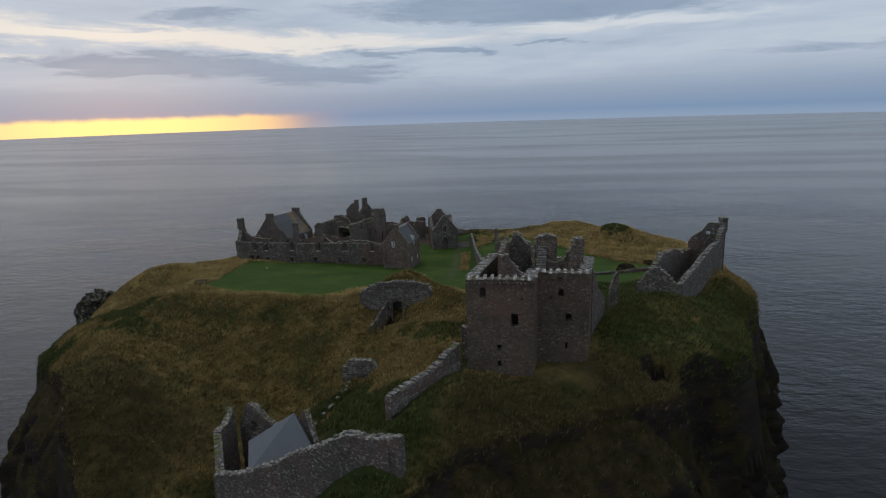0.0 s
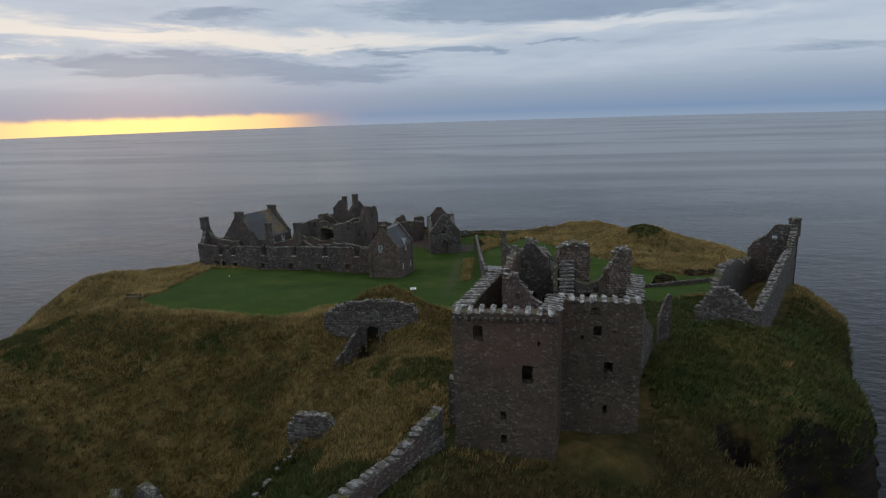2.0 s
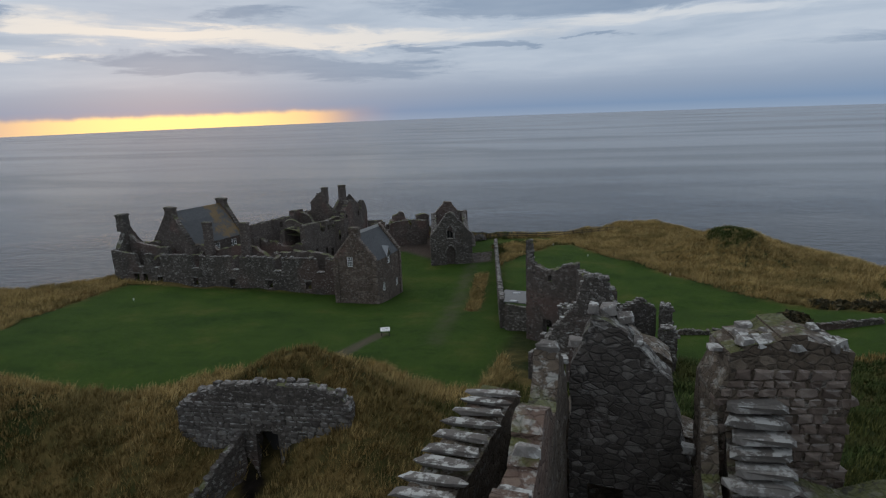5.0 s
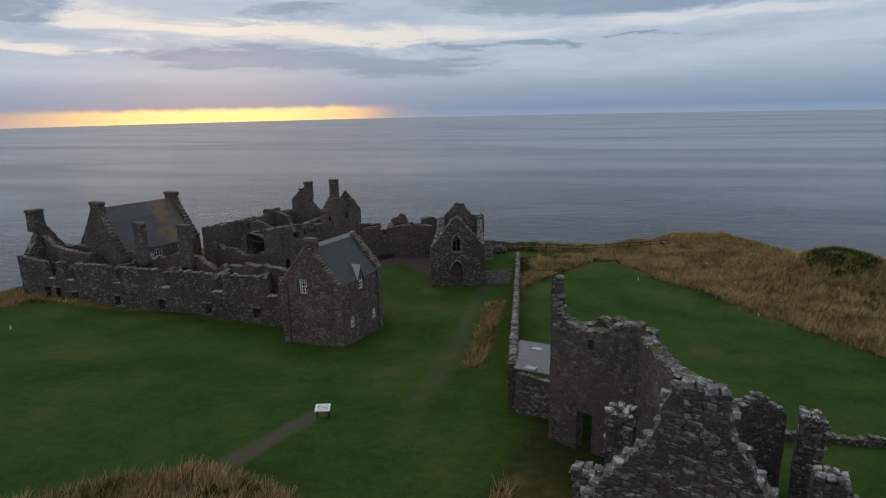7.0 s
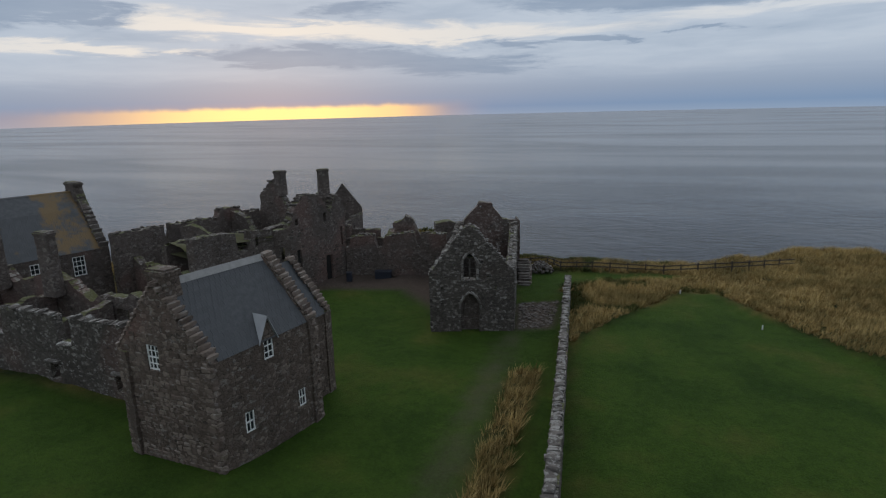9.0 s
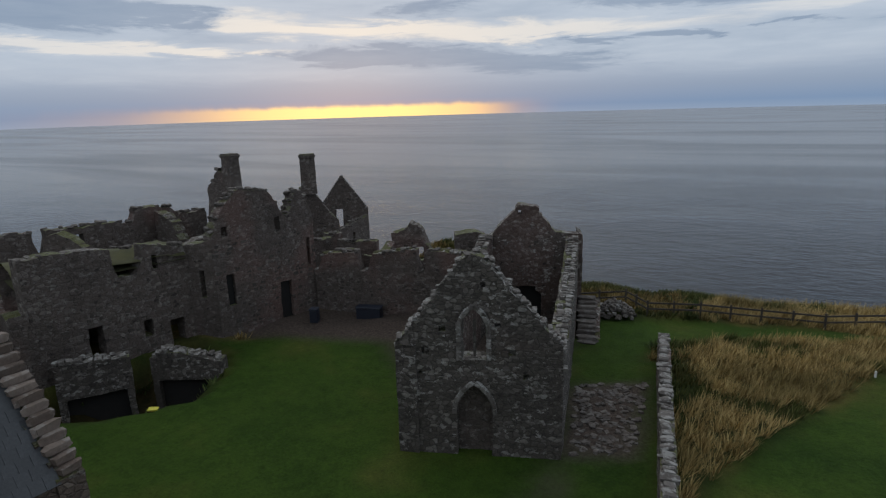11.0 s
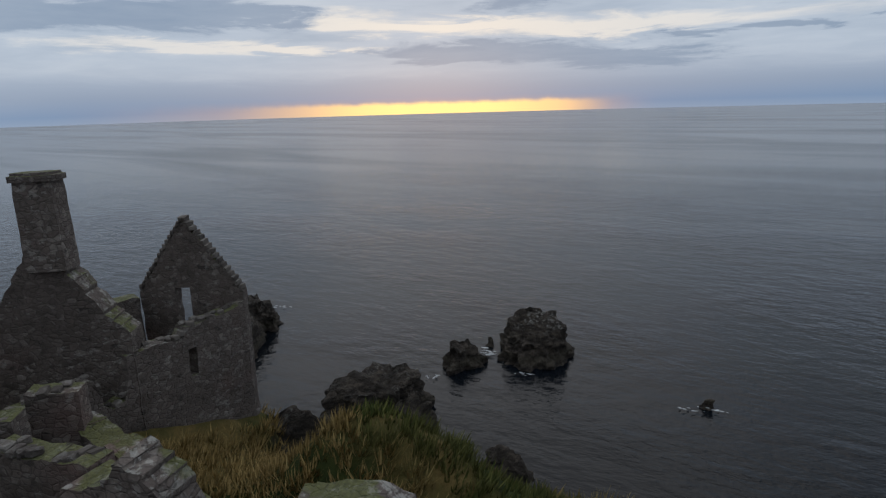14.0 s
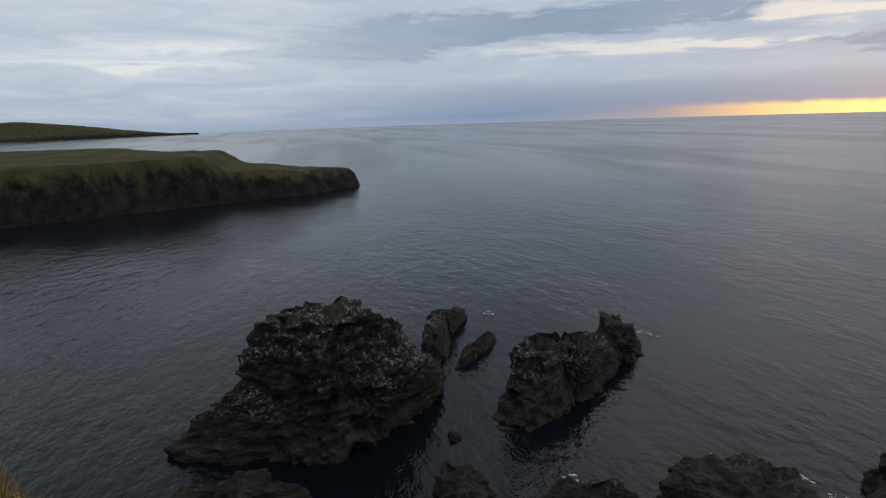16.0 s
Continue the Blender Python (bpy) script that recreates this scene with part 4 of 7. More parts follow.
shore("headland", [(-480, -300), (-502, -11), (-516, 30), (-545, 90), (-568, 150), (-583, 204), (-642, 248), (-668, 240), (-672, 190), (-690, 110), (-900, -40), (-1000, -300)], 5.0, 2.2,
      lambda X, Y: 38 - 14 * smoothstep(105, 135, Y + 0.1 * (X + 570)) - 8 * smoothstep(150, 240, Y) + 1.5 * waves(X, Y, 0.05, 8),
      "grassy headland across the bay with dark cliffs", (-1010, -470, -310, 262))
shore("far_coast", [(-3900, -2600), (-4000, -1480), (-4180, -900), (-4290, -430), (-4360, -420), (-4390, -900), (-4420, -1500), (-4480, -2600)], 22.0, 1.2,
      lambda X, Y: 8 + 105 * smoothstep(-450, -1500, Y) * smoothstep(-4050, -4300, X) + 6 * waves(X, Y, 0.01, 4), "low hazy coast far to the north", (-4500, -3850, -2600, -400))

# ---- stone pieces ----


def stone_variants(name, mat, n=6, seed=4):
    """Worn squarish stones of unit size, for faces and wall heads."""
    out = []
    rng = random.Random(seed)
    for _ in range(n):
        bm = bmesh.new()
        bmesh.ops.create_cube(bm, size=1)
        bmesh.ops.bevel(bm, geom=bm.edges[:], offset=0.17, segments=1, affect="EDGES")
        for v in bm.verts:
            v.co += Vector((rng.uniform(-1, 1), rng.uniform(-1, 1), rng.uniform(-1, 1))) * 0.11
        me = bpy.data.meshes.new(name)
        bm.to_mesh(me)
        bm.free()
        me.materials.append(mat)
        out.append(me)
    return out


def piece_mat(name, stops, lichen):
    def build(n, bsdf):
        rnd = n.add("ShaderNodeObjectInfo").outputs["Random"]
        geo = n.add("ShaderNodeNewGeometry")
        pos = geo.outputs["Position"]
        col = n.ramp(rnd, stops)
        k = n.noise(pos, 7.0, 5, 0.7)
        col = n.mix(0.6, col, n.ramp(k, [(0.3, (0.45, 0.45, 0.45)), (0.7, (1, 1, 1))]), "MULTIPLY")
        up = n.add("ShaderNodeSeparateXYZ")
        n.link(geo.outputs["Normal"], up.inputs[0])
        li = n.math("MULTIPLY", smooth(n, n.noise(pos, 2.2, 4, 0.7), 0.48, 0.58), smooth(n, up.outputs[2], -0.3, 0.8))
        col = n.mix(n.math("MULTIPLY", li, lichen), col, (0.46, 0.46, 0.43))
        n.link(col, bsdf.inputs["Base Color"])
        bsdf.inputs["Roughness"].default_value = 0.93
        bump(n, bsdf, k, 0.6, 0.05)
    return material(name, build)


mat_piece = piece_mat("loose_stone", [(0, (0.068, 0.058, 0.050)), (0.6, (0.118, 0.104, 0.091)), (1, (0.18, 0.163, 0.145))], 0.35)
mat_slab = piece_mat("coping_stone", [(0, (0.085, 0.074, 0.063)), (0.6, (0.135, 0.12, 0.105)), (1, (0.20, 0.183, 0.163))], 0.55)
mat_guano = piece_mat("guano_stone", [(0, (0.095, 0.083, 0.072)), (0.6, (0.15, 0.135, 0.12)), (1, (0.22, 0.20, 0.18))], 0.8)
mat_yellow = plain("yellow_plastic", (0.55, 0.50, 0.05), 0.5, 0, 0.15)
mat_blue = plain("blue_plastic", (0.016, 0.020, 0.032), 0.5, 0, 0.15)
mat_sheet = plain("weathered_sheet", (0.12, 0.12, 0.117), 0.6, 0, 0.45, 1.6)
mat_moss = plain("mossy_turf", (0.055, 0.054, 0.018), 0.95, 0, 0.75, 1.1)
mat_piece_dark = piece_mat("dark_stone", [(0, (0.056, 0.045, 0.038)), (0.6, (0.095, 0.079, 0.067)), (1, (0.14, 0.12, 0.103))], 0.12)
mat_piece_red = piece_mat("red_stone", [(0, (0.095, 0.069, 0.053)), (0.5, (0.155, 0.115, 0.091)), (1, (0.215, 0.17, 0.138))], 0.2)
STONES = stone_variants("stone", mat_piece)
SLABS = stone_variants("coping_slab", mat_slab, 5, 9)
DARKS = stone_variants("stone", mat_piece_dark, 5, 14)
REDS = stone_variants("stone", mat_piece_red, 5, 19)
GUANO = stone_variants("coping_slab", mat_guano, 5, 29)
rng = random.Random(11)


def put_piece(name, me, parent, x, y, z, sx, sy, sz, rz, rx=0.0, ry=0.0):
    ob = new(name, me)
    ob.parent = parent
    ob.matrix_basis = pose(x, y, z, rx, ry, rz) @ Matrix.Diagonal((sx, sy, sz, 1))
    return ob


def cap_stones(parent, p0, p1, profile, thick, size=0.55, meshes=None, cover=0.9, name="cap_stone", flat=False):
    """Loose stones along a wall head."""
    p0, p1 = Vector(p0), Vector(p1)
    L = (p1 - p0).length
    d = (p1 - p0) / L
    nrm = Vector((-d.y, d.x))
    turn = math.degrees(math.atan2(d.y, d.x))
    rows = 1 if flat else max(1, round(abs(thick) / max(size * 1.15, 0.4)))
    wide = thick / rows
    for k in range(rows):
        u = size * rng.uniform(0.2, 0.7)
        while u < L - size * 0.3:
            s = size * rng.uniform(0.6, 1.35)
            if rng.random() < cover:
                q = p0 + d * u + nrm * (wide * (k + 0.5) + (0 if flat else rng.uniform(-0.06, 0.06)))
                h = size * rng.uniform(0.35, 0.8) * (0.45 if flat else 1)
                put_piece(name, rng.choice(meshes or STONES), parent, q.x, q.y, lerp_at(profile, u) + h * rng.uniform(0.0, 0.35), s * 0.95, abs(wide) * rng.uniform(0.8, 1.15), h,
                          turn + rng.uniform(-14, 14), rng.uniform(-10, 10), rng.uniform(-10, 10))
            u += s


def face_stones(parent, p0, p1, z0, profile, holes=(), meshes=None, size=0.42, proud=0.05, limit=300, name="stone"):
    """Stones that stand proud of a wall's outer face, in rough courses."""
    p0, p1 = Vector(p0), Vector(p1)
    L = (p1 - p0).length
    d = (p1 - p0) / L
    nrm = Vector((-d.y, d.x))
    turn = math.degrees(math.atan2(d.y, d.x))
    z, made = z0, 0
    while z < max(v for _, v in profile) and made < limit:
        h = size * rng.uniform(0.5, 0.85)
        u = rng.uniform(-0.1, 0.2)
        while u < L and made < limit:
            s = size * rng.uniform(0.6, 1.7)
            uc, zc = u + s / 2, z + h / 2
            if uc < L and zc + h * 0.3 < lerp_at(profile, uc) and not any(a - s * 0.45 < uc < b + s * 0.45 and za - h / 2 < zc < zb + h / 2 for a, b, za, zb in holes):
                q = p0 + d * uc - nrm * (proud - 0.14)
                put_piece(name, rng.choice(meshes or STONES), parent, q.x, q.y, zc, s * 0.94, 0.36, h * 0.92, turn + rng.uniform(-3, 3), 0, rng.uniform(-4, 4))
                made += 1
            u += s
        z += h


# ---- keep ----
def build_keep():
    k = empty("tower_keep")
    tagged(k, "roofless brown rubble tower keep with slab-coped walls and a wing", "castle keep")
    zb, zt, w = 3.5, 17.5, 1.15
    A, B, C, D, E, F = (-7.75, 58.8), (0.0, 58.9), (0.35, 63.2), (6.4, 63.0), (7.3, 71.0), (-5.9, 71.3)
    flat = [(0, zt), (14, zt)]
    wing = [(0, zt - 0.3), (14, zt - 0.3)]
    ww = wall("wall", A, B, zb, flat, w, stone_keep, k, "west wall of reddish brown rubble", ragged=0.04, step=0.3,
              holes=[(1.55, 2.30, 15.2, 16.5), (5.15, 5.95, 11.9, 13.5), (3.55, 3.95, 8.9, 9.7), (3.55, 3.98, 7.0, 7.7), (6.3, 6.5, 15.0, 15.4)])
    wn = wall("wall", (A[0] + 0.05, A[1] + w), F, zb, flat, -w, stone_keep, k, "north wall of brown rubble", ragged=0.05)
    ws = wall("wall", (B[0], B[1] + w), C, zb, flat, w, stone_keep, k, "short side wall beside the wing", ragged=0.05, holes=[(0.6, 0.8, 11.5, 13.0)])
    wg = wall("wall", (C[0] - 1.0, C[1]), D, zb, wing, w, stone_keep, k, "wing wall of brown rubble with small windows", ragged=0.05, step=0.3,
              holes=[(3.4, 4.05, 14.0, 15.2), (4.3, 5.0, 11.2, 12.2), (3.2, 3.9, 16.1, 16.7), (2.4, 2.65, 14.0, 14.4), (4.2, 4.6, 7.6, 8.5)])
    wr = wall("wall", (D[0], D[1] + w), E, zb, wing, w, stone_keep, k, "south wall of the wing", ragged=0.05)
    wall("wall", E, F, zb, [(0, 17.0), (2, 16.0), (3.2, 15.2), (5.5, 16.0), (7.6, 17.0), (8.0, 19.5), (10.2, 19.4), (10.6, 17), (13, 16.5)], w, stone_keep, k,
              "broken east wall, higher in its middle", ragged=0.4)
    # broken gable that stood over the wall walk
    pg = [(0, 17.3), (0.3, 19.0), (0.6, 19.9), (1.1, 19.7), (1.4, 19.0), (2.0, 18.4), (2.5, 17.7), (3.2, 17.3), (3.4, 16.4), (4.2, 16.2)]
    g = wall("gable", (-4.2, 61.2), (0.0, 61.4), zb, pg, 0.6, stone_grey, k, "broken inner gable of grey rubble", ragged=0.16, step=0.24, holes=[(0.95, 1.3, 17.75, 18.3), (2.7, 3.3, 15.2, 16.9)])
    cap_stones(g, (-4.2, 61.2), (0.0, 61.4), pg, 0.6, 0.3, STONES, 0.75)
    gr_ = [(0, 19.4), (0.9, 20.2), (1.6, 19.6), (3.0, 20.4), (4.0, 19.8), (5.4, 20.6), (6.2, 19.6), (7.6, 19.9)]
    o = wall("gable_return", (-3.75, 61.8), (-3.3, 69.0), zb, gr_, 0.55, stone_keep, k, ragged=0.35, step=0.28, holes=[(2.2, 3.4, 15.0, 17.0)])
    cap_stones(o, (-3.75, 61.8), (-3.3, 69.0), gr_, 0.55, 0.32, GUANO, 0.5)
    # inner walls that rise above the wall head
    pi = [(0, 19.4), (0.5, 20.8), (1.2, 20.5), (1.9, 19.6), (2.4, 19.1), (3.0, 16.6), (3.6, 16.2)]
    o = wall("inner_wall", (-3.25, 69.0), (0.2, 68.8), zb, pi, 0.8, stone_grey, k, "tall fragment of inner wall with a hole", ragged=0.2, step=0.26, holes=[(0.45, 1.35, 14.6, 16.1), (1.85, 2.4, 12.0, 15.6)])
    cap_stones(o, (-3.25, 69.0), (0.2, 68.8), pi, 0.8, 0.34, GUANO, 0.5)
    st = wall("stair_turret", (-0.1, 68.0), (2.65, 68.4), zb, [(0, 19.4), (0.3, 20.5), (1.6, 20.7), (2.7, 20.3)], 1.3, stone_keep, k, "stair turret with a flight of stone steps up its face", ragged=0.22, step=0.26)
    cap_stones(st, (-0.1, 68.0), (2.65, 68.4), [(0, 19.6), (0.3, 20.5), (2.7, 20.4)], 1.3, 0.36, GUANO, 0.7)
    face_stones(st, (-0.1, 68.0), (2.65, 68.4), 16.0, [(0, 19.2), (0.4, 20.2), (2.7, 20.0)], (), REDS, 0.32, 0.0, 130)
    for i in range(12):
        z = 16.2 + i * 0.27
        put_piece("step", rng.choice(SLABS), st, 0.72 + rng.uniform(-0.05, 0.05), 65.9 + i * 0.19, z, 1.25 + rng.uniform(-0.1, 0.1), 0.42, 0.2, rng.uniform(-3, 3), rng.uniform(-2, 2), rng.uniform(-3, 3))
    wall("stair_core", (0.1, 65.9), (0.15, 68.1), zb, [(0, 16.0), (2.2, 18.9)], -1.2, stone_keep, k, ragged=0.08, step=0.22)
    wall("stair_cheek", (0.0, 65.6), (-0.05, 68.1), zb, [(0, 16.0), (1.2, 17.0), (2.5, 19.3)], 0.35, stone_keep, k, ragged=0.25)
    pc = [(0, 19.0), (0.4, 20.0), (0.7, 20.5), (1.5, 20.6), (1.9, 20.2)]
    ch = wall("chimney", (4.1, 66.3), (5.8, 66.5), zb, pc, 1.1, stone_keep, k, "broken chimney stack of the wing", ragged=0.14, step=0.24)
    cap_stones(ch, (4.1, 66.3), (5.8, 66.5), pc, 1.1, 0.34, GUANO, 0.6)
    face_stones(ch, (4.1, 66.3), (5.8, 66.5), 16.6, pc, (), REDS, 0.30, 0.0, 110)
    wall("chimney_shoulder", (3.3, 66.5), (4.1, 66.5), zb, [(0, 17.8), (0.4, 18.9), (0.8, 19.2)], 0.8, stone_keep, k, ragged=0.2)
    wall("inner_wall", (1.4, 67.2), (4.2, 67.4), zb, [(0, 17.6), (1.0, 17.4), (2.8, 17.8)], 0.7, stone_dark, k, ragged=0.15, holes=[(0.6, 2.2, 14.5, 16.6)])
    # slabs across the wall heads
    def slabs(parent, p0, p1, z, every, out, long=1.5, tilt=6):
        p0, p1 = Vector(p0), Vector(p1)
        L = (p1 - p0).length
        d = (p1 - p0) / L
        nrm = Vector((-d.y, d.x)) * out
        turn = math.degrees(math.atan2(d.y, d.x))
        u = every * 0.5
        while u < L:
            q = p0 + d * u + nrm * (w / 2 - 0.08)
            put_piece("coping_slab", rng.choice(GUANO), parent, q.x, q.y, z + rng.uniform(-0.03, 0.06), every * rng.uniform(0.42, 0.62), long * rng.uniform(0.85, 1.05), 0.12,
                      turn + rng.uniform(-5, 5), tilt * out, rng.uniform(-5, 5))
            u += every * rng.uniform(0.95, 1.05)

    slabs(ww, A, B, zt + 0.1, 0.86, 1)
    slabs(wn, (A[0] + 0.05, A[1] + w), F, zt + 0.1, 0.62, -1)
    slabs(ws, (B[0], B[1] + 0.4), C, zt + 0.1, 0.55, 1)
    slabs(wg, (C[0] - 0.6, C[1]), D, zt - 0.2, 0.85, 1)
    slabs(wr, (D[0], D[1] + 0.6), E, zt - 0.2, 0.6, 1)
    # corbels under the wall walk
    for i in range(17):
        put_piece("corbel", rng.choice(DARKS), ww, -7.6 + i * 0.47, 58.72, zt - 0.42, 0.24, 0.34, 0.26, rng.uniform(-4, 4))
    # sloping buttress wall that runs on from the keep
    wall("buttress", (7.2, 71.2), (9.8, 78.0), zb, [(0, 15.5), (1.5, 14.5), (3.5, 12.0), (7.3, 9.5)], 1.0, stone_grey, k, "sloping broken wall joined to the keep", ragged=0.25)


build_keep()

frag = empty("ruined_wall")
tagged(frag, "thin upright fragment of grey wall near the keep", "ruin")
wall("wall", (10.6, 79.6), (11.8, 79.9), 4.0, [(0, 10.4), (0.5, 12.0), (0.9, 12.8), (1.2, 12.6)], 0.5, stone_grey, frag, ragged=0.15, step=0.25)


# ---- lower gate and the way up ----
def build_gate():
    g = empty("gatehouse")
    tagged(g, "ruined grey rubble gatehouse in the hollow with one slate roof", "gatehouse")
    fr = wall("wall", (-34.5, 47.0), (-11.5, 40.2), -16, [(0, -2.0), (4, -0.8), (8, 1.2), (12, 3.7), (14, 4.6), (18, 7.1), (20.5, 7.3), (24, 8.1)], 1.0, stone_grey, g, "long wall that climbs towards the keep", ragged=0.12)
    cap_stones(fr, (-34.5, 47.0), (-11.5, 40.2), [(0, -2.0), (4, -0.8), (8, 1.2), (12, 3.7), (14, 4.6), (18, 7.1), (20.5, 7.3), (24, 8.1)], 1.0, 0.5)
    wall("buttress", (-12.6, 40.4), (-11.6, 43.5), -6, [(0, 7.2), (3.2, 3.4)], 1.4, stone_grey, g, ragged=0.1)
    wall("wall", (-37.5, 52.5), (-34.5, 47.5), -18, [(0, 0.0), (3, -1.2), (6, -2.2)], 0.9, stone_grey, g, ragged=0.25)
    wall("wall", (-38.5, 57.5), (-37.5, 52.5), -18, [(0, 0.6), (1.5, -0.4), (5, 0.0)], 0.9, stone_grey, g, ragged=0.3)
    wall("gable", (-37.0, 57.6), (-31.5, 56.0), -18, [(0, -1.6), (1.3, 1.0), (2.6, 1.4), (4.2, -0.2), (5.7, -0.8)], 0.9, stone_grey, g, "broken gable with a dark window", ragged=0.3, holes=[(2.0, 3.0, -2.6, -0.9)])
    wall("gable", (-26.9, 52.8), (-22.8, 48.2), -12, [(0, 2.0), (2.9, 4.7), (6.1, 1.2)], 0.6, stone_grey, g, ragged=0.1)
    # one roof slope that is whole
    top = [(-31.9, 50.5, 0.4), (-25.9, 50.1, 4.5), (-23.0, 47.8, 1.7), (-30.4, 47.2, -1.3)]
    th = Vector((0.0, 0.3, -0.25))
    v = [Vector(p) for p in top] + [Vector(p) + th for p in top]
    part("roof", mesh_of("roof", v, [(3, 2, 1, 0), (4, 5, 6, 7), (0, 1, 5, 4), (1, 2, 6, 5), (2, 3, 7, 6), (3, 0, 4, 7)], mat_roofgrey), g, "smooth grey lead roof slope")
    # covered way cut into the bank
    p = empty("pend_wall")
    tagged(p, "low arched retaining wall over a near-black box painted as shade in the passage in the bank", "retaining wall")
    zz = height_at(-24, 70)
    pw = wall("wall", (-26.9, 68.4), (-21.5, 68.4), zz - 4, [(0, 1.0), (1.0, 2.6), (4.2, 2.8), (5.4, 1.4)], 0.9, stone_grey, p, ragged=0.25, arches=[(3.0, 4.2, -4.0, 0.3)], step=0.25)
    face_stones(pw, (-26.9, 68.4), (-21.5, 68.4), -0.2, [(0, 1.0), (1.0, 2.6), (4.2, 2.8), (5.4, 1.4)], [(2.8, 4.4, -4, 0.6)], size=0.5)
    # solid near-black box takes the place of the passage's shade
    part("passage", box_mesh("passage", -24.4, -22.2, 69.3, 73, -4, 0.3, mat_shade), p, "near-black box painted as shade in the passage")
    vlt = empty("vault_front")
    tagged(vlt, "rubble wall with a dark vaulted doorway under a grassy mound", "retaining wall")
    prof = [(0, 6.9), (1.2, 7.8), (3, 8.5), (6, 8.9), (9, 8.8), (11.5, 8.2), (12, 7.4)]
    vw = wall("wall", (-29.2, 85.4), (-17.2, 86.4), -3, prof, 0.9, stone_grey, vlt, ragged=0.12, arches=[(5.4, 7.0, -3, 5.6)], step=0.3)
    cap_stones(vw, (-29.2, 85.4), (-17.2, 86.4), prof, 0.9, 0.5)
    face_stones(vw, (-29.2, 85.4), (-17.2, 86.4), 4.2, prof, [(5.2, 7.2, -3, 5.8)], size=0.45, limit=220)
    # the shade behind the vault arch, painted as a near-black block
    part("passage", box_mesh("passage", -24.0, -21.9, 86.9, 91, -2, 5.4, mat_shade), vlt, "near-black box painted as shade in the passage")
    pt = [(0, 5.6), (1.5, 4.6), (3.2, 3.4), (5.4, 2.3)]
    o = wall("trench_wall", (-24.5, 85.6), (-26.4, 80.6), -2, pt, -0.5, stone_grey, vlt, "rubble lining of the trench", ragged=0.2, step=0.28)
    cap_stones(o, (-24.5, 85.6), (-26.4, 80.6), pt, -0.5, 0.4, DARKS, 0.6)
    for i in range(46):  # kerb of loose stones down the lower passage
        t = rng.random()
        x, y = -24.6 - t * 4.6 + rng.choice((-0.8, 0.8)) + rng.uniform(-0.2, 0.2), 67.6 - t * 10
        put_piece("stone", rng.choice(STONES), pw, x, y, height_at(x, y) + 0.05, rng.uniform(0.3, 0.6), rng.uniform(0.3, 0.5), rng.uniform(0.2, 0.4), rng.uniform(0, 180), rng.uniform(-15, 15))
    wp = empty("path_wall")
    tagged(wp, "low grey wall with a pale stone top climbing to the keep", "stone wall")
    prof = [(0, 8.6), (6, 9.0), (16, 9.6)]
    pts = [(-14.0, 47.0), (-10.6, 53.0), (-8.6, 58.6)]
    for a, b, pr in ((pts[0], pts[1], [(0, 8.4), (7, 8.9)]), (pts[1], pts[2], [(0, 8.9), (6, 9.8)])):
        o = wall("wall", a, b, 2, pr, 0.8, stone_grey, wp, ragged=0.06)
        cap_stones(o, a, b, pr, 0.8, 0.5)
        face_stones(o, a, b, 6.4, pr, size=0.4, limit=60)
    wall("pier", (-8.9, 62.8), (-7.9, 62.9), 2, [(0, 10.3), (1, 10.0)], 0.9, stone_grey, wp, ragged=0.1)


build_gate()


# ---- buildings round the courts ----
def chimney(parent, x, y, z0, z1, w, dpt, mat, rz=0.0, label=""):
    """A stack with a projecting cope, tapering a little."""
    bm = bmesh.new()
    rings = []
    n = max(3, int((z1 - z0) / 0.5))
    prof = [(z0 + (z1 - z0 - 0.35) * i / n, 1.06 - 0.10 * i / n) for i in range(n + 1)] + [(z1 - 0.35, 1.10), (z1 - 0.12, 1.12), (z1 - 0.10, 0.98), (z1, 0.96)]
    for z, s in prof:
        rings.append([bm.verts.new(jit((cx * w / 2 * s, cy * dpt / 2 * s, z), 0.04, 1.7)) for cx, cy in ((-1, -1), (0, -1.0), (1, -1), (1, 0), (1, 1), (0, 1), (-1, 1), (-1, 0))])
    for a, b in zip(rings, rings[1:]):
        for i in range(8):
            bm.faces.new((a[i], a[(i + 1) % 8], b[(i + 1) % 8], b[i]))
    bm.faces.new(rings[-1])
    me = bpy.data.meshes.new("chimney")
    bm.to_mesh(me)
    bm.free()
    me.materials.append(mat)
    return part("chimney", me, parent, label, pose(x, y, 0, 0, 0, rz))


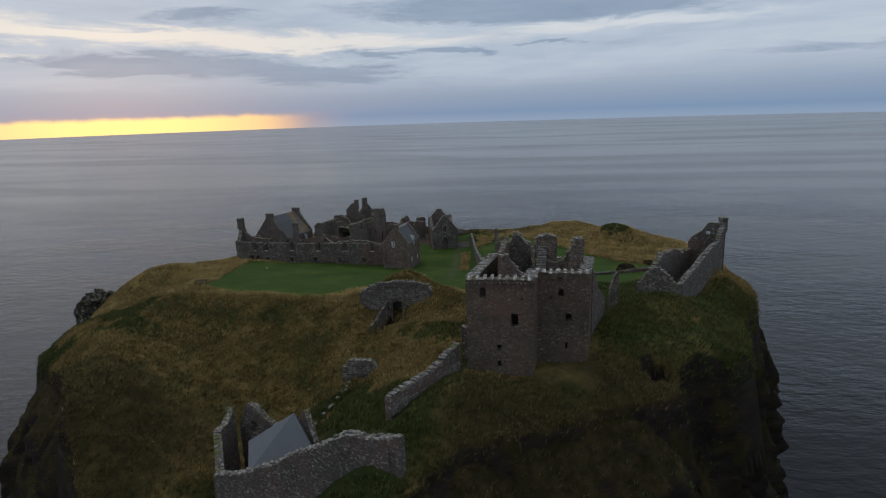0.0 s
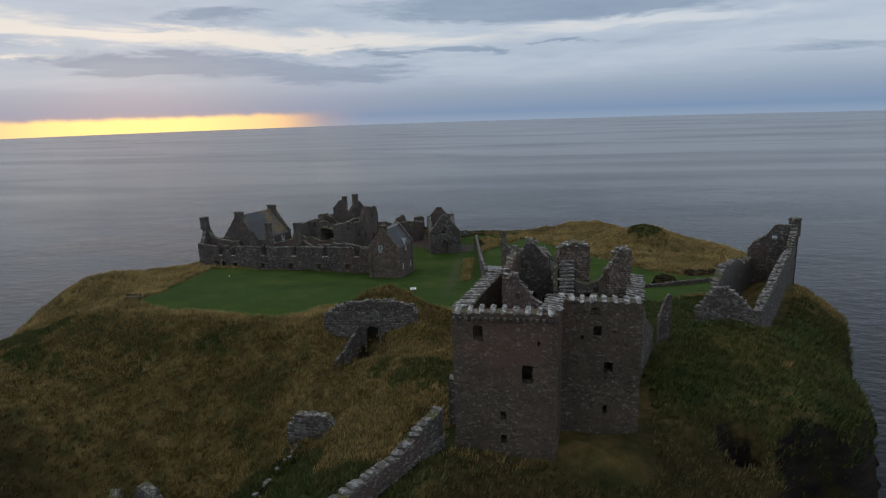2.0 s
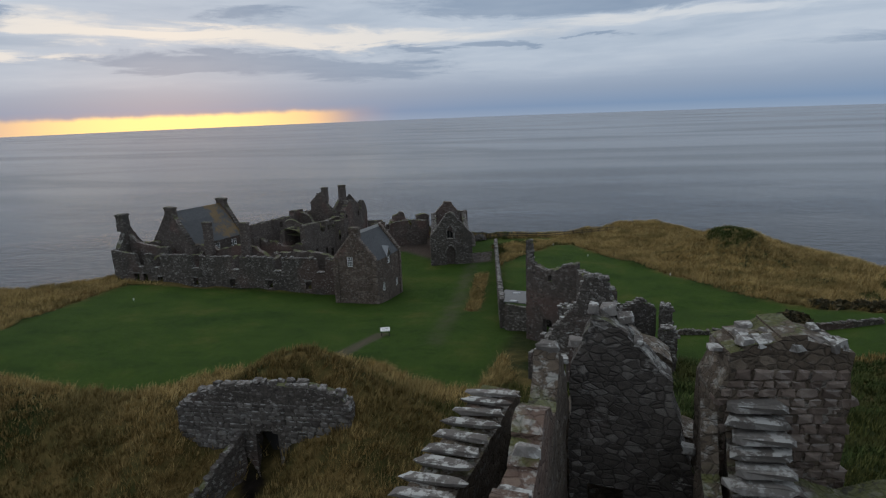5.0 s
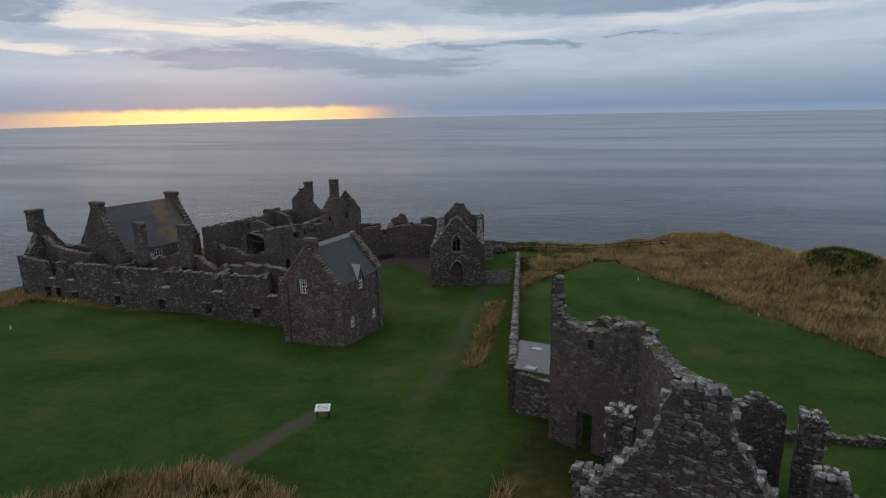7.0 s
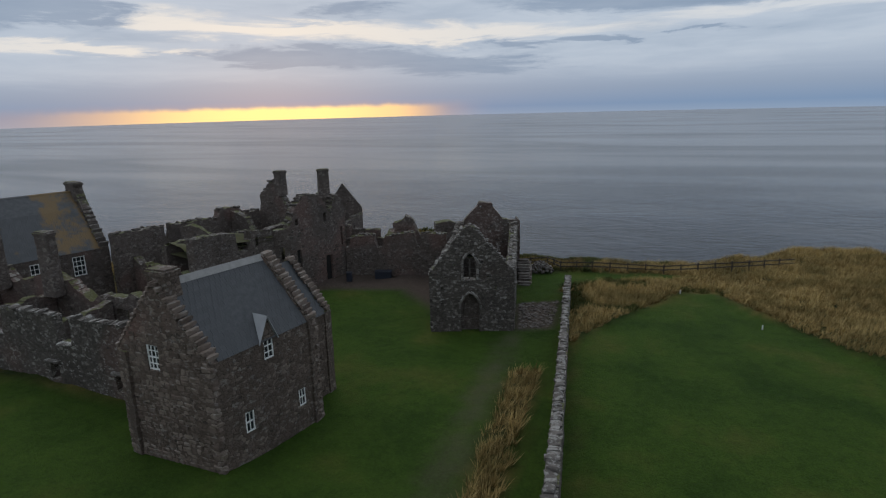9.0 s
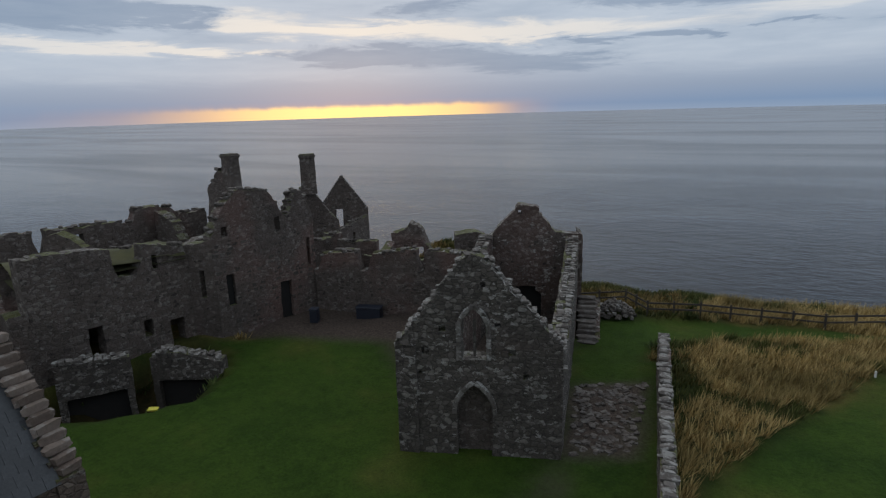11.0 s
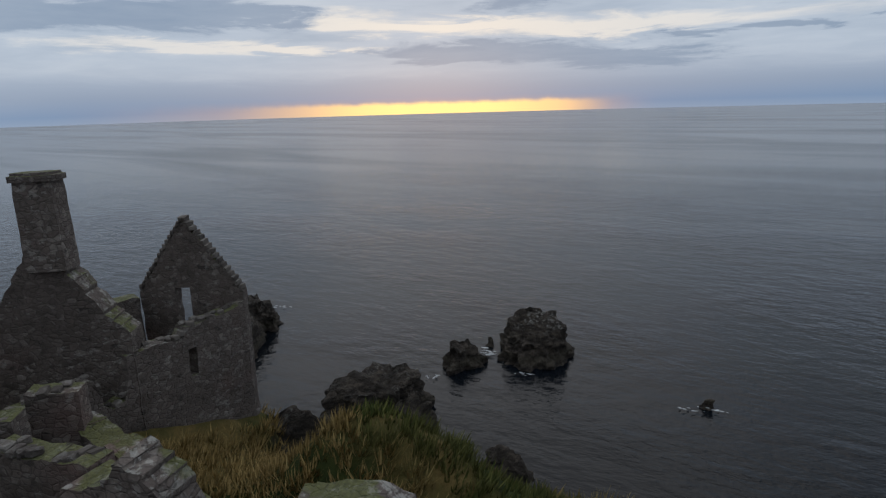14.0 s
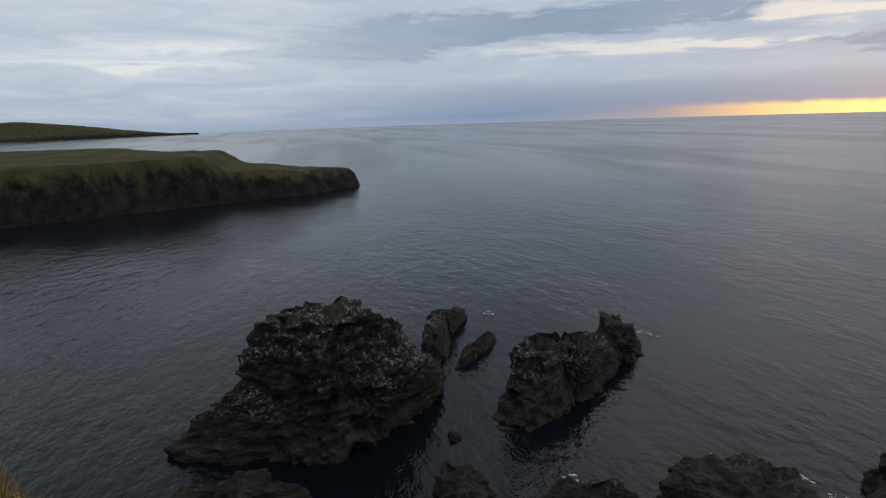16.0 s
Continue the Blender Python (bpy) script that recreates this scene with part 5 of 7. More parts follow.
def sash_window(parent, p, d, zc, w, h, cols=2, rows=3):
    """A white sash window set in a wall; d is the way along the wall, seen from outside."""
    p, d = Vector(p), Vector(d).normalized()
    turn = math.degrees(math.atan2(d.y, d.x))
    holder = part("window", box_mesh("window", -w / 2, w / 2, 0.10, 0.13, -h / 2, h / 2, mat_glass), parent, "white sash window with small panes", pose(p.x, p.y, zc, 0, 0, turn))
    bw = 0.075
    bars = [(-w / 2, -w / 2 + bw, -h / 2, h / 2), (w / 2 - bw, w / 2, -h / 2, h / 2), (-w / 2, w / 2, -h / 2, -h / 2 + bw), (-w / 2, w / 2, h / 2 - bw, h / 2)]
    for i in range(1, cols):
        bars.append((-w / 2 + w * i / cols - 0.02, -w / 2 + w * i / cols + 0.02, -h / 2, h / 2))
    for i in range(1, rows):
        t = 0.035 if i * 2 == rows else 0.02
        bars.append((-w / 2, w / 2, -h / 2 + h * i / rows - t, -h / 2 + h * i / rows + t))
    for k, (a, b, c, e) in enumerate(bars):
        part("frame" if k < 4 else "glazing_bar", box_mesh("frame", a, b, 0.04 + 0.002 * k, 0.12 + 0.001 * k, c, e, mat_white), holder)
    return holder


def slate_roof(parent, e0, e1, r1, r0, cols, rows, limit, name="roof", thick=0.18):
    """A roof slope from eave e0-e1 up to ridge r0-r1, covered with slates."""
    e0, e1, r0, r1 = Vector(e0), Vector(e1), Vector(r0), Vector(r1)
    nrm = (e1 - e0).cross(r0 - e0).normalized()
    low = [q - nrm * thick for q in (e0, e1, r1, r0)]
    slope = part(name, mesh_of(name, [e0, e1, r1, r0] + low, [(0, 1, 2, 3), (7, 6, 5, 4), (0, 4, 5, 1), (1, 5, 6, 2), (2, 6, 7, 3), (3, 7, 4, 0)], mat_slate), parent, "slated roof slope")
    hx, hy = 0.5, 0.5
    me = mesh_of("slate", [(-hx, -hy, 0), (hx, -hy, 0), (hx, hy, 0), (-hx, hy, 0), (-hx, -hy, 1), (hx, -hy, 1), (hx, hy, 1), (-hx, hy, 1)],
                 [(4, 5, 6, 7), (0, 1, 5, 4), (1, 2, 6, 5), (3, 0, 4, 7)], mat_slate)
    made = 0
    for j in range(rows):
        for i in range(cols):
            if made >= limit:
                return slope
            s, t = (i + 0.5 + (0.5 if j % 2 else 0)) / cols, (j + 0.5) / rows
            if s > 1 - 0.3 / cols:
                continue
            a, b = e0.lerp(e1, s), r0.lerp(r1, s)
            q = a.lerp(b, t)
            ux = (e1 - e0).normalized()
            uy = nrm.cross(ux)
            m = Matrix((ux, uy, nrm)).transposed().to_4x4()
            m.translation = q + nrm * (0.012 + rng.uniform(0, 0.012))
            ob = new("slate", me)
            ob.parent = slope
            ob.matrix_basis = m @ pose(0, 0, 0, 3.0, 0, rng.uniform(-1.5, 1.5)) @ Matrix.Diagonal(((e1 - e0).length / cols * 0.97, (r0 - e0).length / rows * 1.15, 0.022, 1))
            made += 1
    return slope


def crow_steps(parent, p0, p1, zeave, zpk, w, meshes, n=11):
    """Stepped stones up both sides of a gable."""
    p0, p1 = Vector(p0), Vector(p1)
    turn = math.degrees(math.atan2((p1 - p0).y, (p1 - p0).x))
    nrm = Vector((-(p1 - p0).y, (p1 - p0).x)).normalized()
    for side in (0, 1):
        for i in range(n):
            t = (i + 0.5) / n * 0.5
            q = p0.lerp(p1, t if side == 0 else 1 - t) + nrm * (w / 2)
            z = zeave + (zpk - zeave) * (i + 0.5) / n
            put_piece("crow_step", rng.choice(meshes), parent, q.x, q.y, z + 0.10, (p1 - p0).length / (2 * n) * 1.2, w * 1.08, (zpk - zeave) / n * 1.05, turn + rng.uniform(-2, 2))


def build_house():
    hs = empty("lodging_house")
    tagged(hs, "two storey red rubble house with slate roof and white sashes", "house")
    a, b, c, d = Vector((-36.5, 126.9)), Vector((-30.3, 126.95)), Vector((-29.2, 134.4)), Vector((-34.8, 134.2))
    ze, zp = 6.1, 9.9
    gw = wall("gable_wall", a, b, -1.5, [(0, ze), (3.1, zp), (6.2, ze)], 0.8, stone_house, hs, "west gable of reddish rubble", ragged=0.03, step=0.3, holes=[(2.1, 2.9, 5.25, 6.65)])
    sw = wall("side_wall", b, c, -1.5, [(0, ze - 0.03), (7.5, ze - 0.03)], 0.78, stone_house, hs, "south wall of reddish rubble", ragged=0.02, step=0.3,
              holes=[(1.75, 2.35, 1.4, 2.6), (5.65, 6.2, 1.1, 2.2), (3.4, 4.1, 4.9, 6.3)])
    ge = wall("gable_wall", c, d, -1.5, [(0, ze), (2.8, zp), (5.6, ze)], 0.8, stone_house, hs, ragged=0.03)
    wall("side_wall", d, a, -1.5, [(0, ze), (7.5, ze)], 0.8, stone_house, hs, ragged=0.02)
    # lower wing beyond the house, with its own stepped gable
    e0, e1 = Vector((-30.6, 138.0)), Vector((-35.8, 137.8))
    wall("wing_wall", (-31.0, 134.3), e0, -1.5, [(0, 5.2), (4.2, 5.2)], 0.7, stone_house, hs, "wall of the lower wing", ragged=0.03)
    g2 = wall("wing_gable", e0, e1, -1.5, [(0, 5.2), (2.8, 8.6), (5.6, 5.2)], 0.7, stone_house, hs, ragged=0.03)
    crow_steps(g2, e0, e1, 5.2, 8.6, 0.6, REDS, 14)
    slate_roof(hs, (-30.9, 134.4, 5.15), (-30.6, 137.4, 5.15), (-33.2, 137.4, 8.5), (-33.4, 134.4, 8.5), 9, 13, 60)
    n = (c - b).normalized()
    o = 0.35
    up = Vector((0, 0, 1))
    def at(p, z):
        return Vector((p.x, p.y, z))
    m1, m2 = (a + b) / 2 + n * 0.5, (c + d) / 2 - n * 0.5
    b1, c1, a1, d1 = b + n * 0.5, c - n * 0.5, a + n * 0.5, d - n * 0.5
    slate_roof(hs, at(b1, ze - 0.05), at(c1, ze - 0.05), at(m2, zp - 0.1), at(m1, zp - 0.1), 20, 15, 290)
    slate_roof(hs, at(d1, ze - 0.05), at(a1, ze - 0.05), at(m1, zp - 0.1), at(m2, zp - 0.1), 20, 15, 40)
    part("ridge", mesh_of("ridge", [at(m1, zp - 0.2) + Vector((0.25, 0, -0.1)), at(m2, zp - 0.2) + Vector((0.25, 0, -0.1)), at(m2, zp + 0.05), at(m1, zp + 0.05),
                                    at(m1, zp - 0.2) - Vector((0.25, 0, 0.1)), at(m2, zp - 0.2) - Vector((0.25, 0, 0.1))], [(0, 1, 2, 3), (3, 2, 5, 4)], mat_coping), hs, "pale stone ridge")
    crow_steps(gw, a, b, ze, zp, 0.7, REDS, 15)
    crow_steps(ge, c, d, ze, zp, 0.7, REDS, 15)
    face_stones(gw, a, b, 0.0, [(0, ze), (3.1, zp), (6.2, ze)], [(1.95, 3.05, 5.05, 6.85)], REDS, 0.42, -0.03, 300)
    for corner, ax in ((b, 0.0), (c, 0.0), (a, 0.0)):
        z, k = -0.6, 0
        while z < ze - 0.3:
            h = rng.uniform(0.22, 0.34)
            sx, sy = (0.62, 0.4) if k % 2 else (0.4, 0.62)
            px, py = corner.x + (-1 if corner is not a else 1) * (sx / 2 - 0.05), corner.y + (-1 if corner is c else 1) * (sy / 2 - 0.05)
            put_piece("quoin", rng.choice(REDS), gw, px, py, z + h / 2, sx, sy, h * 0.96, rng.uniform(-3, 3) + 3)
            z, k = z + h, k + 1
    chimney(hs, (a.x + b.x) / 2 + 0.1, a.y + 0.7, zp - 1.2, zp + 0.7, 1.3, 0.9, stone_house, 0, "squat rubble chimney")
    du = (b - a).normalized()
    sash_window(gw, a + du * 2.5, du, 5.95, 0.8, 1.4, 3, 4)
    dv = (c - b).normalized()
    base = b + dv * 0.8
    for u, z, w, h, cc, rr in ((1.25, 2.0, 0.6, 1.2, 2, 2), (5.12, 1.65, 0.55, 1.1, 2, 2), (2.95, 5.7, 0.7, 1.5, 2, 4)):
        sash_window(sw, base + dv * u, dv, z, w, h, cc, rr)
    # dormer over the upper window
    q = base + dv * 2.95
    out = Vector((dv.y, -dv.x))
    dm = empty("dormer")
    dm.parent = hs
    pts = [q - dv * 0.55, q + dv * 0.55]
    f0, f1 = at(pts[0], ze - 0.1), at(pts[1], ze - 0.1)
    apex = at(q, ze + 1.25)
    back = at(q - out * 1.25, ze + 1.25)
    part("front", mesh_of("front", [f0, f1, apex, f0 - at(out, 0) * 0.2, f1 - at(out, 0) * 0.2, apex - at(out, 0) * 0.2], [(0, 1, 2), (5, 4, 3), (0, 3, 4, 1), (1, 4, 5, 2), (2, 5, 3, 0)], stone_house), dm)
    for s, foot in ((-1, f0), (1, f1)):
        e = foot + at(dv, 0) * 0.12 * s + at(out, 0) * 0.1
        ap = apex + at(out, 0) * 0.1 + up * 0.06
        quad = [e, ap, back + up * 0.06, e - at(out, 0) * 0.6]
        part("slope", mesh_of("slope", quad + [v - up * 0.08 for v in quad], [(0, 1, 2, 3), (7, 6, 5, 4), (0, 4, 5, 1), (1, 5, 6, 2), (2, 6, 7, 3), (3, 7, 4, 0)], mat_lead), dm)


build_house()


def build_west_range():
    low = empty("west_range")
    tagged(low, "long roofless grey rubble range with small square doorways", "ruin")
    x0, x1, y = -76.7, -37.2, 131.3
    gaps = [-71.5, -68.6, -61.6, -54.6, -47.6, -40.6]
    prof = [(0, 5.6)]
    for g in gaps:
        u = g - x0
        prof += [(u - 0.72, 5.0), (u - 0.66, 3.1), (u + 0.66, 3.0), (u + 0.72, 4.9)]
    prof.append((x1 - x0, 4.4))
    prof = sorted(prof)
    doors = [-72.6, -71.0, -68.3, -61.9, -55.5, -49.1, -42.8]
    holes = [(g - x0 - 0.42, g - x0 + 0.42, 0.2 if k > 1 else -0.2, 1.5 if k > 1 else 1.9) for k, g in enumerate(doors)]
    f = wall("front_wall", (x0, y), (x1, y + 0.2), -1.5, prof, 0.65, stone_grey, low, "front wall with broken window heads", ragged=0.10, step=0.22, holes=holes)
    for g in gaps:
        put_piece("sill", rng.choice(GUANO), f, g, y + 0.15, 3.05, 1.25, 0.5, 0.14, rng.uniform(-3, 3))
    for k, g in enumerate(doors):
        put_piece("lintel", rng.choice(SLABS), f, g, y + 0.1, 1.62 if k > 1 else 2.0, 1.2, 0.4, 0.2, rng.uniform(-2, 2))
    for a, b in zip([x0] + [g + 0.8 for g in gaps], [g - 0.8 for g in gaps] + [x1]):
        if b - a > 1:
            cap_stones(f, (a, y), (b, y), [(0, 5.0)], 0.65, 0.38, cover=0.7)
    wall("rear_wall", (x0, y + 5.8), (x1, y + 6.0), -1.5, [(0, 5.6), (6, 6.0), (9, 4.6), (14, 5.6), (15, 4.2), (20, 5.8), (24, 4.0), (30, 4.8), (36.8, 3.6)], 0.9, stone_dark, low,
         "broken rear wall", ragged=0.5, holes=[(5, 6, 2, 4), (12, 13, 1.5, 3.5), (19, 20, 2, 4), (27, 28.2, 1, 3.4)])
    for i, u in enumerate((7.0, 12.5, 20.0, 26.5, 32.0)):
        wall("cross_wall", (x0 + u, y + 1.0), (x0 + u + 0.3, y + 5.8), -1.5, [(0, 3.8), (2, 4.4 - 0.3 * i), (5, 4.6 - 0.2 * i)], 0.7, stone_dark, low, ragged=0.5)
    g = wall("gable_wall", (x0 - 0.2, y + 6.2), (x0, y + 0.9), -1.5, [(0, 5.6), (2.0, 8.6), (3.2, 8.6), (5.3, 5.6)], 0.9, stone_grey, low, "gable with a tall chimney", ragged=0.08)
    chimney(low, x0 + 0.45, y + 2.9, 8.2, 11.0, 1.3, 1.5, stone_grey, 0, "tall square chimney")
    wall("wall", (x0 + 1, y + 3.0), (x0 + 8, y + 3.2), -1.5, [(0, 7.5), (1.5, 6.2), (4, 5.6), (7, 5.4)], 0.8, stone_grey, low, ragged=0.2)
    for x in (-62.5, -55.8):
        c = chimney(low, x, y + 5.4, 4.0, 9.3, 1.35, 0.8, stone_dark, 0, "wall-head chimney of dark rubble")


build_west_range()


def build_north_hall():
    h = empty("north_hall")
    tagged(h, "roofed stone hall with lichen-stained slates and end chimneys", "house")
    WL, WR = Vector((-74.6, 138.6)), Vector((-65.4, 136.0))
    EL, ER = Vector((-71.3, 149.4)), Vector((-62.1, 146.8))
    ze, zp = 5.4, 10.9
    L = (WR - WL).length
    gw = wall("gable_wall", WL, WR, -1.5, [(0, ze), (L / 2 - 0.6, zp), (L / 2 + 0.6, zp), (L, ze)], 0.8, stone_dark, h, ragged=0.04)
    ge = wall("gable_wall", ER, EL, -1.5, [(0, ze), (L / 2 - 0.6, zp), (L / 2 + 0.6, zp), (L, ze)], 0.8, stone_dark, h, ragged=0.04)
    sw = wall("side_wall", WR, ER, -1.5, [(0, ze - 0.1), (13, ze - 0.1)], 0.8, stone_dark, h, ragged=0.02, holes=[(4.4, 5.5, 3.0, 4.9), (7.9, 9.0, 3.0, 4.9)])
    wall("side_wall", EL, WL, -1.5, [(0, ze - 0.1), (13, ze - 0.1)], 0.8, stone_dark, h, ragged=0.02)
    n = (ER - WR).normalized()
    def at(p, z):
        return Vector((p.x, p.y, z))
    m1, m2 = (WL + WR) / 2 + n * 0.6, (EL + ER) / 2 - n * 0.6
    slate_roof(h, at(WR + n * 0.6, ze - 0.1), at(ER - n * 0.6, ze - 0.1), at(m2, zp - 0.2), at(m1, zp - 0.2), 24, 18, 280, thick=0.2)
    slate_roof(h, at(EL - n * 0.6, ze - 0.1), at(WL + n * 0.6, ze - 0.1), at(m1, zp - 0.2), at(m2, zp - 0.2), 24, 18, 20, thick=0.2)
    crow_steps(gw, WL, WR, ze, zp, 0.8, DARKS, 14)
    crow_steps(ge, ER, EL, ze, zp, 0.8, DARKS, 14)
    for m, s in ((m1, -0.1), (m2, 0.1)):
        chimney(h, m.x + n.x * s, m.y + n.y * s, zp - 1.2, zp + 0.65, 2.0, 0.9, stone_dark, -15, "broad gable chimney")
    dv = n
    for u in (4.95, 8.45):
        sash_window(sw, WR + dv * u, dv, 3.95, 1.1, 1.9, 3, 4)


build_north_hall()


def build_court():
    q = empty("courtyard_ruin")
    tagged(q, "roofless dark rubble palace ranges with gables and chimneys", "ruin")
    L0, L1, R0, R1 = (-50.2, 146.0), (-48.9, 155.5), (-47.2, 156.2), (-45.7, 164.4)
    pl = [(0, 6.9), (3, 6.8), (5.0, 6.5), (5.05, 4.7), (6.15, 4.6), (6.2, 6.45), (8.2, 6.1), (9.6, 5.8)]
    lh = [(2.9, 3.75, 0.0, 2.1), (6.15, 6.7, 0.45, 1.6), (7.85, 8.8, -1.1, 1.1), (7.2, 7.55, 4.75, 5.65)]
    f = wall("facade", L0, L1, -3, pl, 1.0, stone_dark, q, "dark set-back front with doorways and a mossy head", ragged=0.16, step=0.3, holes=lh)
    face_stones(f, L0, L1, -0.6, pl, lh, DARKS, 0.42, -0.045, 240)
    cap_stones(f, L0, L1, [(0, 6.9), (5, 6.5), (9.6, 5.9)], 1.0, 0.34, DARKS, 0.35)
    wall("facade_return", L1, R0, -3, [(0, 5.9), (0.9, 6.0), (1.85, 6.3)], 0.9, stone_dark, q, "narrow return with a slit window", ragged=0.1, step=0.26, holes=[(0.7, 1.05, 2.2, 4.1)])
    pr = [(0, 6.4), (0.6, 7.6), (1.3, 8.5), (2.2, 9.2), (3.4, 9.1), (4.6, 8.9), (5.2, 8.0), (5.75, 7.0), (6.1, 6.7), (6.3, 7.3), (6.75, 8.35), (7.2, 8.6), (7.7, 8.3), (8.1, 7.4), (8.33, 6.6)]
    rh = [(0.66, 1.36, 1.35, 3.55), (4.95, 5.95, -0.9, 2.05), (4.95, 5.4, 6.05, 6.95), (0.75, 1.2, 6.2, 6.9), (7.55, 7.9, 2.7, 4.9)]
    g = wall("gable_front", R0, R1, -3, pr, 1.0, stone_dark, q, "tall front with two broken gables and dark doorways", ragged=0.12, step=0.26, holes=rh)
    face_stones(g, R0, R1, -0.6, pr, rh, DARKS, 0.42, -0.045, 300)
    cap_stones(g, R0, R1, pr, 1.0, 0.34, DARKS, 0.65)
    # added near-black boxes paint the doorways' shade; the walls have no such part
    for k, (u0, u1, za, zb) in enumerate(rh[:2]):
        part("doorway_lining", box_mesh("doorway_lining", u0 - 0.06, u1 + 0.06, 0.28, 0.5, za, zb, mat_shade), g, "near-black box painted as shade in the opening",
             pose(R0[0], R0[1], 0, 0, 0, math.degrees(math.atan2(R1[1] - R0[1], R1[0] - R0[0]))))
    # vaulted rooms behind the facade keep their roof, grown over with turf
    d = Vector((5.3, 18.7)).normalized()
    nn = Vector((-d.y, d.x))
    c0 = Vector((-50.6, 146.0)) + nn * 0.6
    for corner, zt, along, deep in ((c0, 5.75, 9.4, 5.0), (c0 + d * 10.4, 3.6, 8.0, 3.0)):
        nu, nv = int(along / 0.4), int(deep / 0.4)
        grid = []
        for j in range(nv + 1):
            for i in range(nu + 1):
                p = corner + d * (along * i / nu) + nn * (deep * j / nv)
                grid.append((p.x, p.y, zt + 0.45 * noise.fractal(Vector((p.x * 0.5, p.y * 0.5, zt)), 1.0, 2.0, 4) - 0.25 * abs(2 * j / nv - 1) ** 3))
        base = len(grid)
        grid += [(x, y, zt - 0.7) for x, y, _ in grid]
        fc = []
        for j in range(nv):
            for i in range(nu):
                k = j * (nu + 1) + i
                fc += [(k, k + 1, k + nu + 2, k + nu + 1), (base + k + nu + 1, base + k + nu + 2, base + k + 1, base + k)]
        part("vault_roof", mesh_of("vault_roof", grid, fc, mat_moss, True), q, "turf-grown vault roof")
    v = [c0, c0 + d * 10.4, c0 + d * 10.4 + nn * 5.0, c0 + nn * 5.0]
    v[1], v[2] = c0 + d * 18.8, c0 + d * 18.8 + nn * 5.0
    wall("rear_wall", v[2], v[3], -3, [(0, 5.4), (5, 5.6), (9, 4.9), (18.8, 5.2)], 0.9, stone_dark, q, ragged=0.3)
    wall("end_wall", v[1], v[2], -3, [(0, 6.0), (5, 5.4)], 0.8, stone_dark, q, ragged=0.2)
    wall("cross_wall", (-50.0, 146.0), (-62.0, 149.0), -3, [(0, 4.0), (4, 3.0), (8, 3.6), (12, 4.4)], 0.9, stone_dark, q, ragged=0.6)
    # gable that carries the northern chimney
    prof = [(0, 5.6), (0.3, 8.0), (1.2, 8.7), (1.9, 9.6), (3.4, 9.3), (3.8, 7.8), (5.0, 6.4), (6.2, 5.8)]
    g = wall("gable_wall", (-58.6, 165.4), (-52.5, 164.6), -3, prof, 1.0, stone_dark, q, "tall broken gable", ragged=0.15, step=0.3)
    cap_stones(g, (-58.6, 165.4), (-52.5, 164.6), prof, 1.0, 0.4, DARKS, 0.7)
    chimney(q, -54.9, 165.2, 8.0, 11.0, 1.1, 1.0, stone_dark, -5, "square chimney on the broken gable")
    wall("stub", (-57.3, 165.6), (-55.8, 165.4), 4, [(0, 8.6), (0.8, 9.8), (1.5, 10.0)], 0.9, stone_dark, q, ragged=0.15)
    # southern chimney with its sloping shoulders
    pr = [(0, 2.4), (0.8, 3.6), (1.7, 5.2), (2.4, 6.3), (2.8, 6.8), (3.9, 6.8), (4.5, 5.8), (5.4, 4.4), (6.6, 3.2)]
    wall("shoulder", (-57.9, 172.4), (-53.3, 176.8), -3, pr, 1.2, stone_dark, q, "sloping chimney breast", ragged=0.12, step=0.3)
    chimney(q, -55.5, 175.2, 6.2, 10.15, 1.45, 1.1, stone_dark, 44, "tall chimney with a moulded cope")
    # gable over the sea
    a, b = Vector((-58.6, 179.8)), Vector((-54.0, 182.7))
    gs = wall("gable_wall", a, b, -12, [(0, 3.4), (2.6, 7.0), (2.9, 7.0), (5.45, 3.4)], 0.55, stone_dark, q, "crow-stepped gable above the sea", ragged=0.02, step=0.28, arches=[(1.9, 2.7, 0.6, 3.6)])
    crow_steps(gs, a, b, 3.4, 7.15, 0.5, DARKS, 16)
    ps = [(0, 3.0), (0.5, 2.7), (3.4, 2.65), (3.6, 2.2), (4.2, 2.3), (6.4, 2.4), (6.6, 0.4), (7.4, 0.4), (7.6, 2.0), (10, 1.9), (12.6, 1.6)]
    sd = wall("side_wall", (-54.0, 182.7), (-52.6, 170.2), -12, ps, -0.8, stone_dark, q, "long plain wall below the chimney", ragged=0.12, step=0.3, holes=[(3.0, 3.4, 0.2, 1.6)])
    cap_stones(sd, (-54.0, 182.7), (-52.6, 170.2), ps, -0.7, 0.32, DARKS, 0.6)
    for p0, p1, zz in (((-48.4, 170.3), (-45.1, 171.7), 3.0), ((-52.1, 169.0), (-49.9, 171.4), 2.9), ((-51.3, 172.2), (-50.3, 173.5), 3.0)):
        o = wall("low_wall", p0, p1, -3, [(0, zz), (4, zz - 0.1)], 0.9, stone_dark, q, "low wall with a mossy head", ragged=0.2, step=0.28)
        cap_stones(o, p0, p1, [(0, zz), (4, zz - 0.1)], 0.9, 0.34, DARKS, 0.5)
    wall("side_wall", (-58.9, 179.6), (-60.8, 165.0), -12, [(0, 3.4), (4, 2.6), (9, 3.4), (14.7, 4.8)], 0.9, stone_dark, q, ragged=0.4)
    # range between courtyard and chapel
    C0, C1 = (-45.6, 164.15), (-34.5, 168.0)
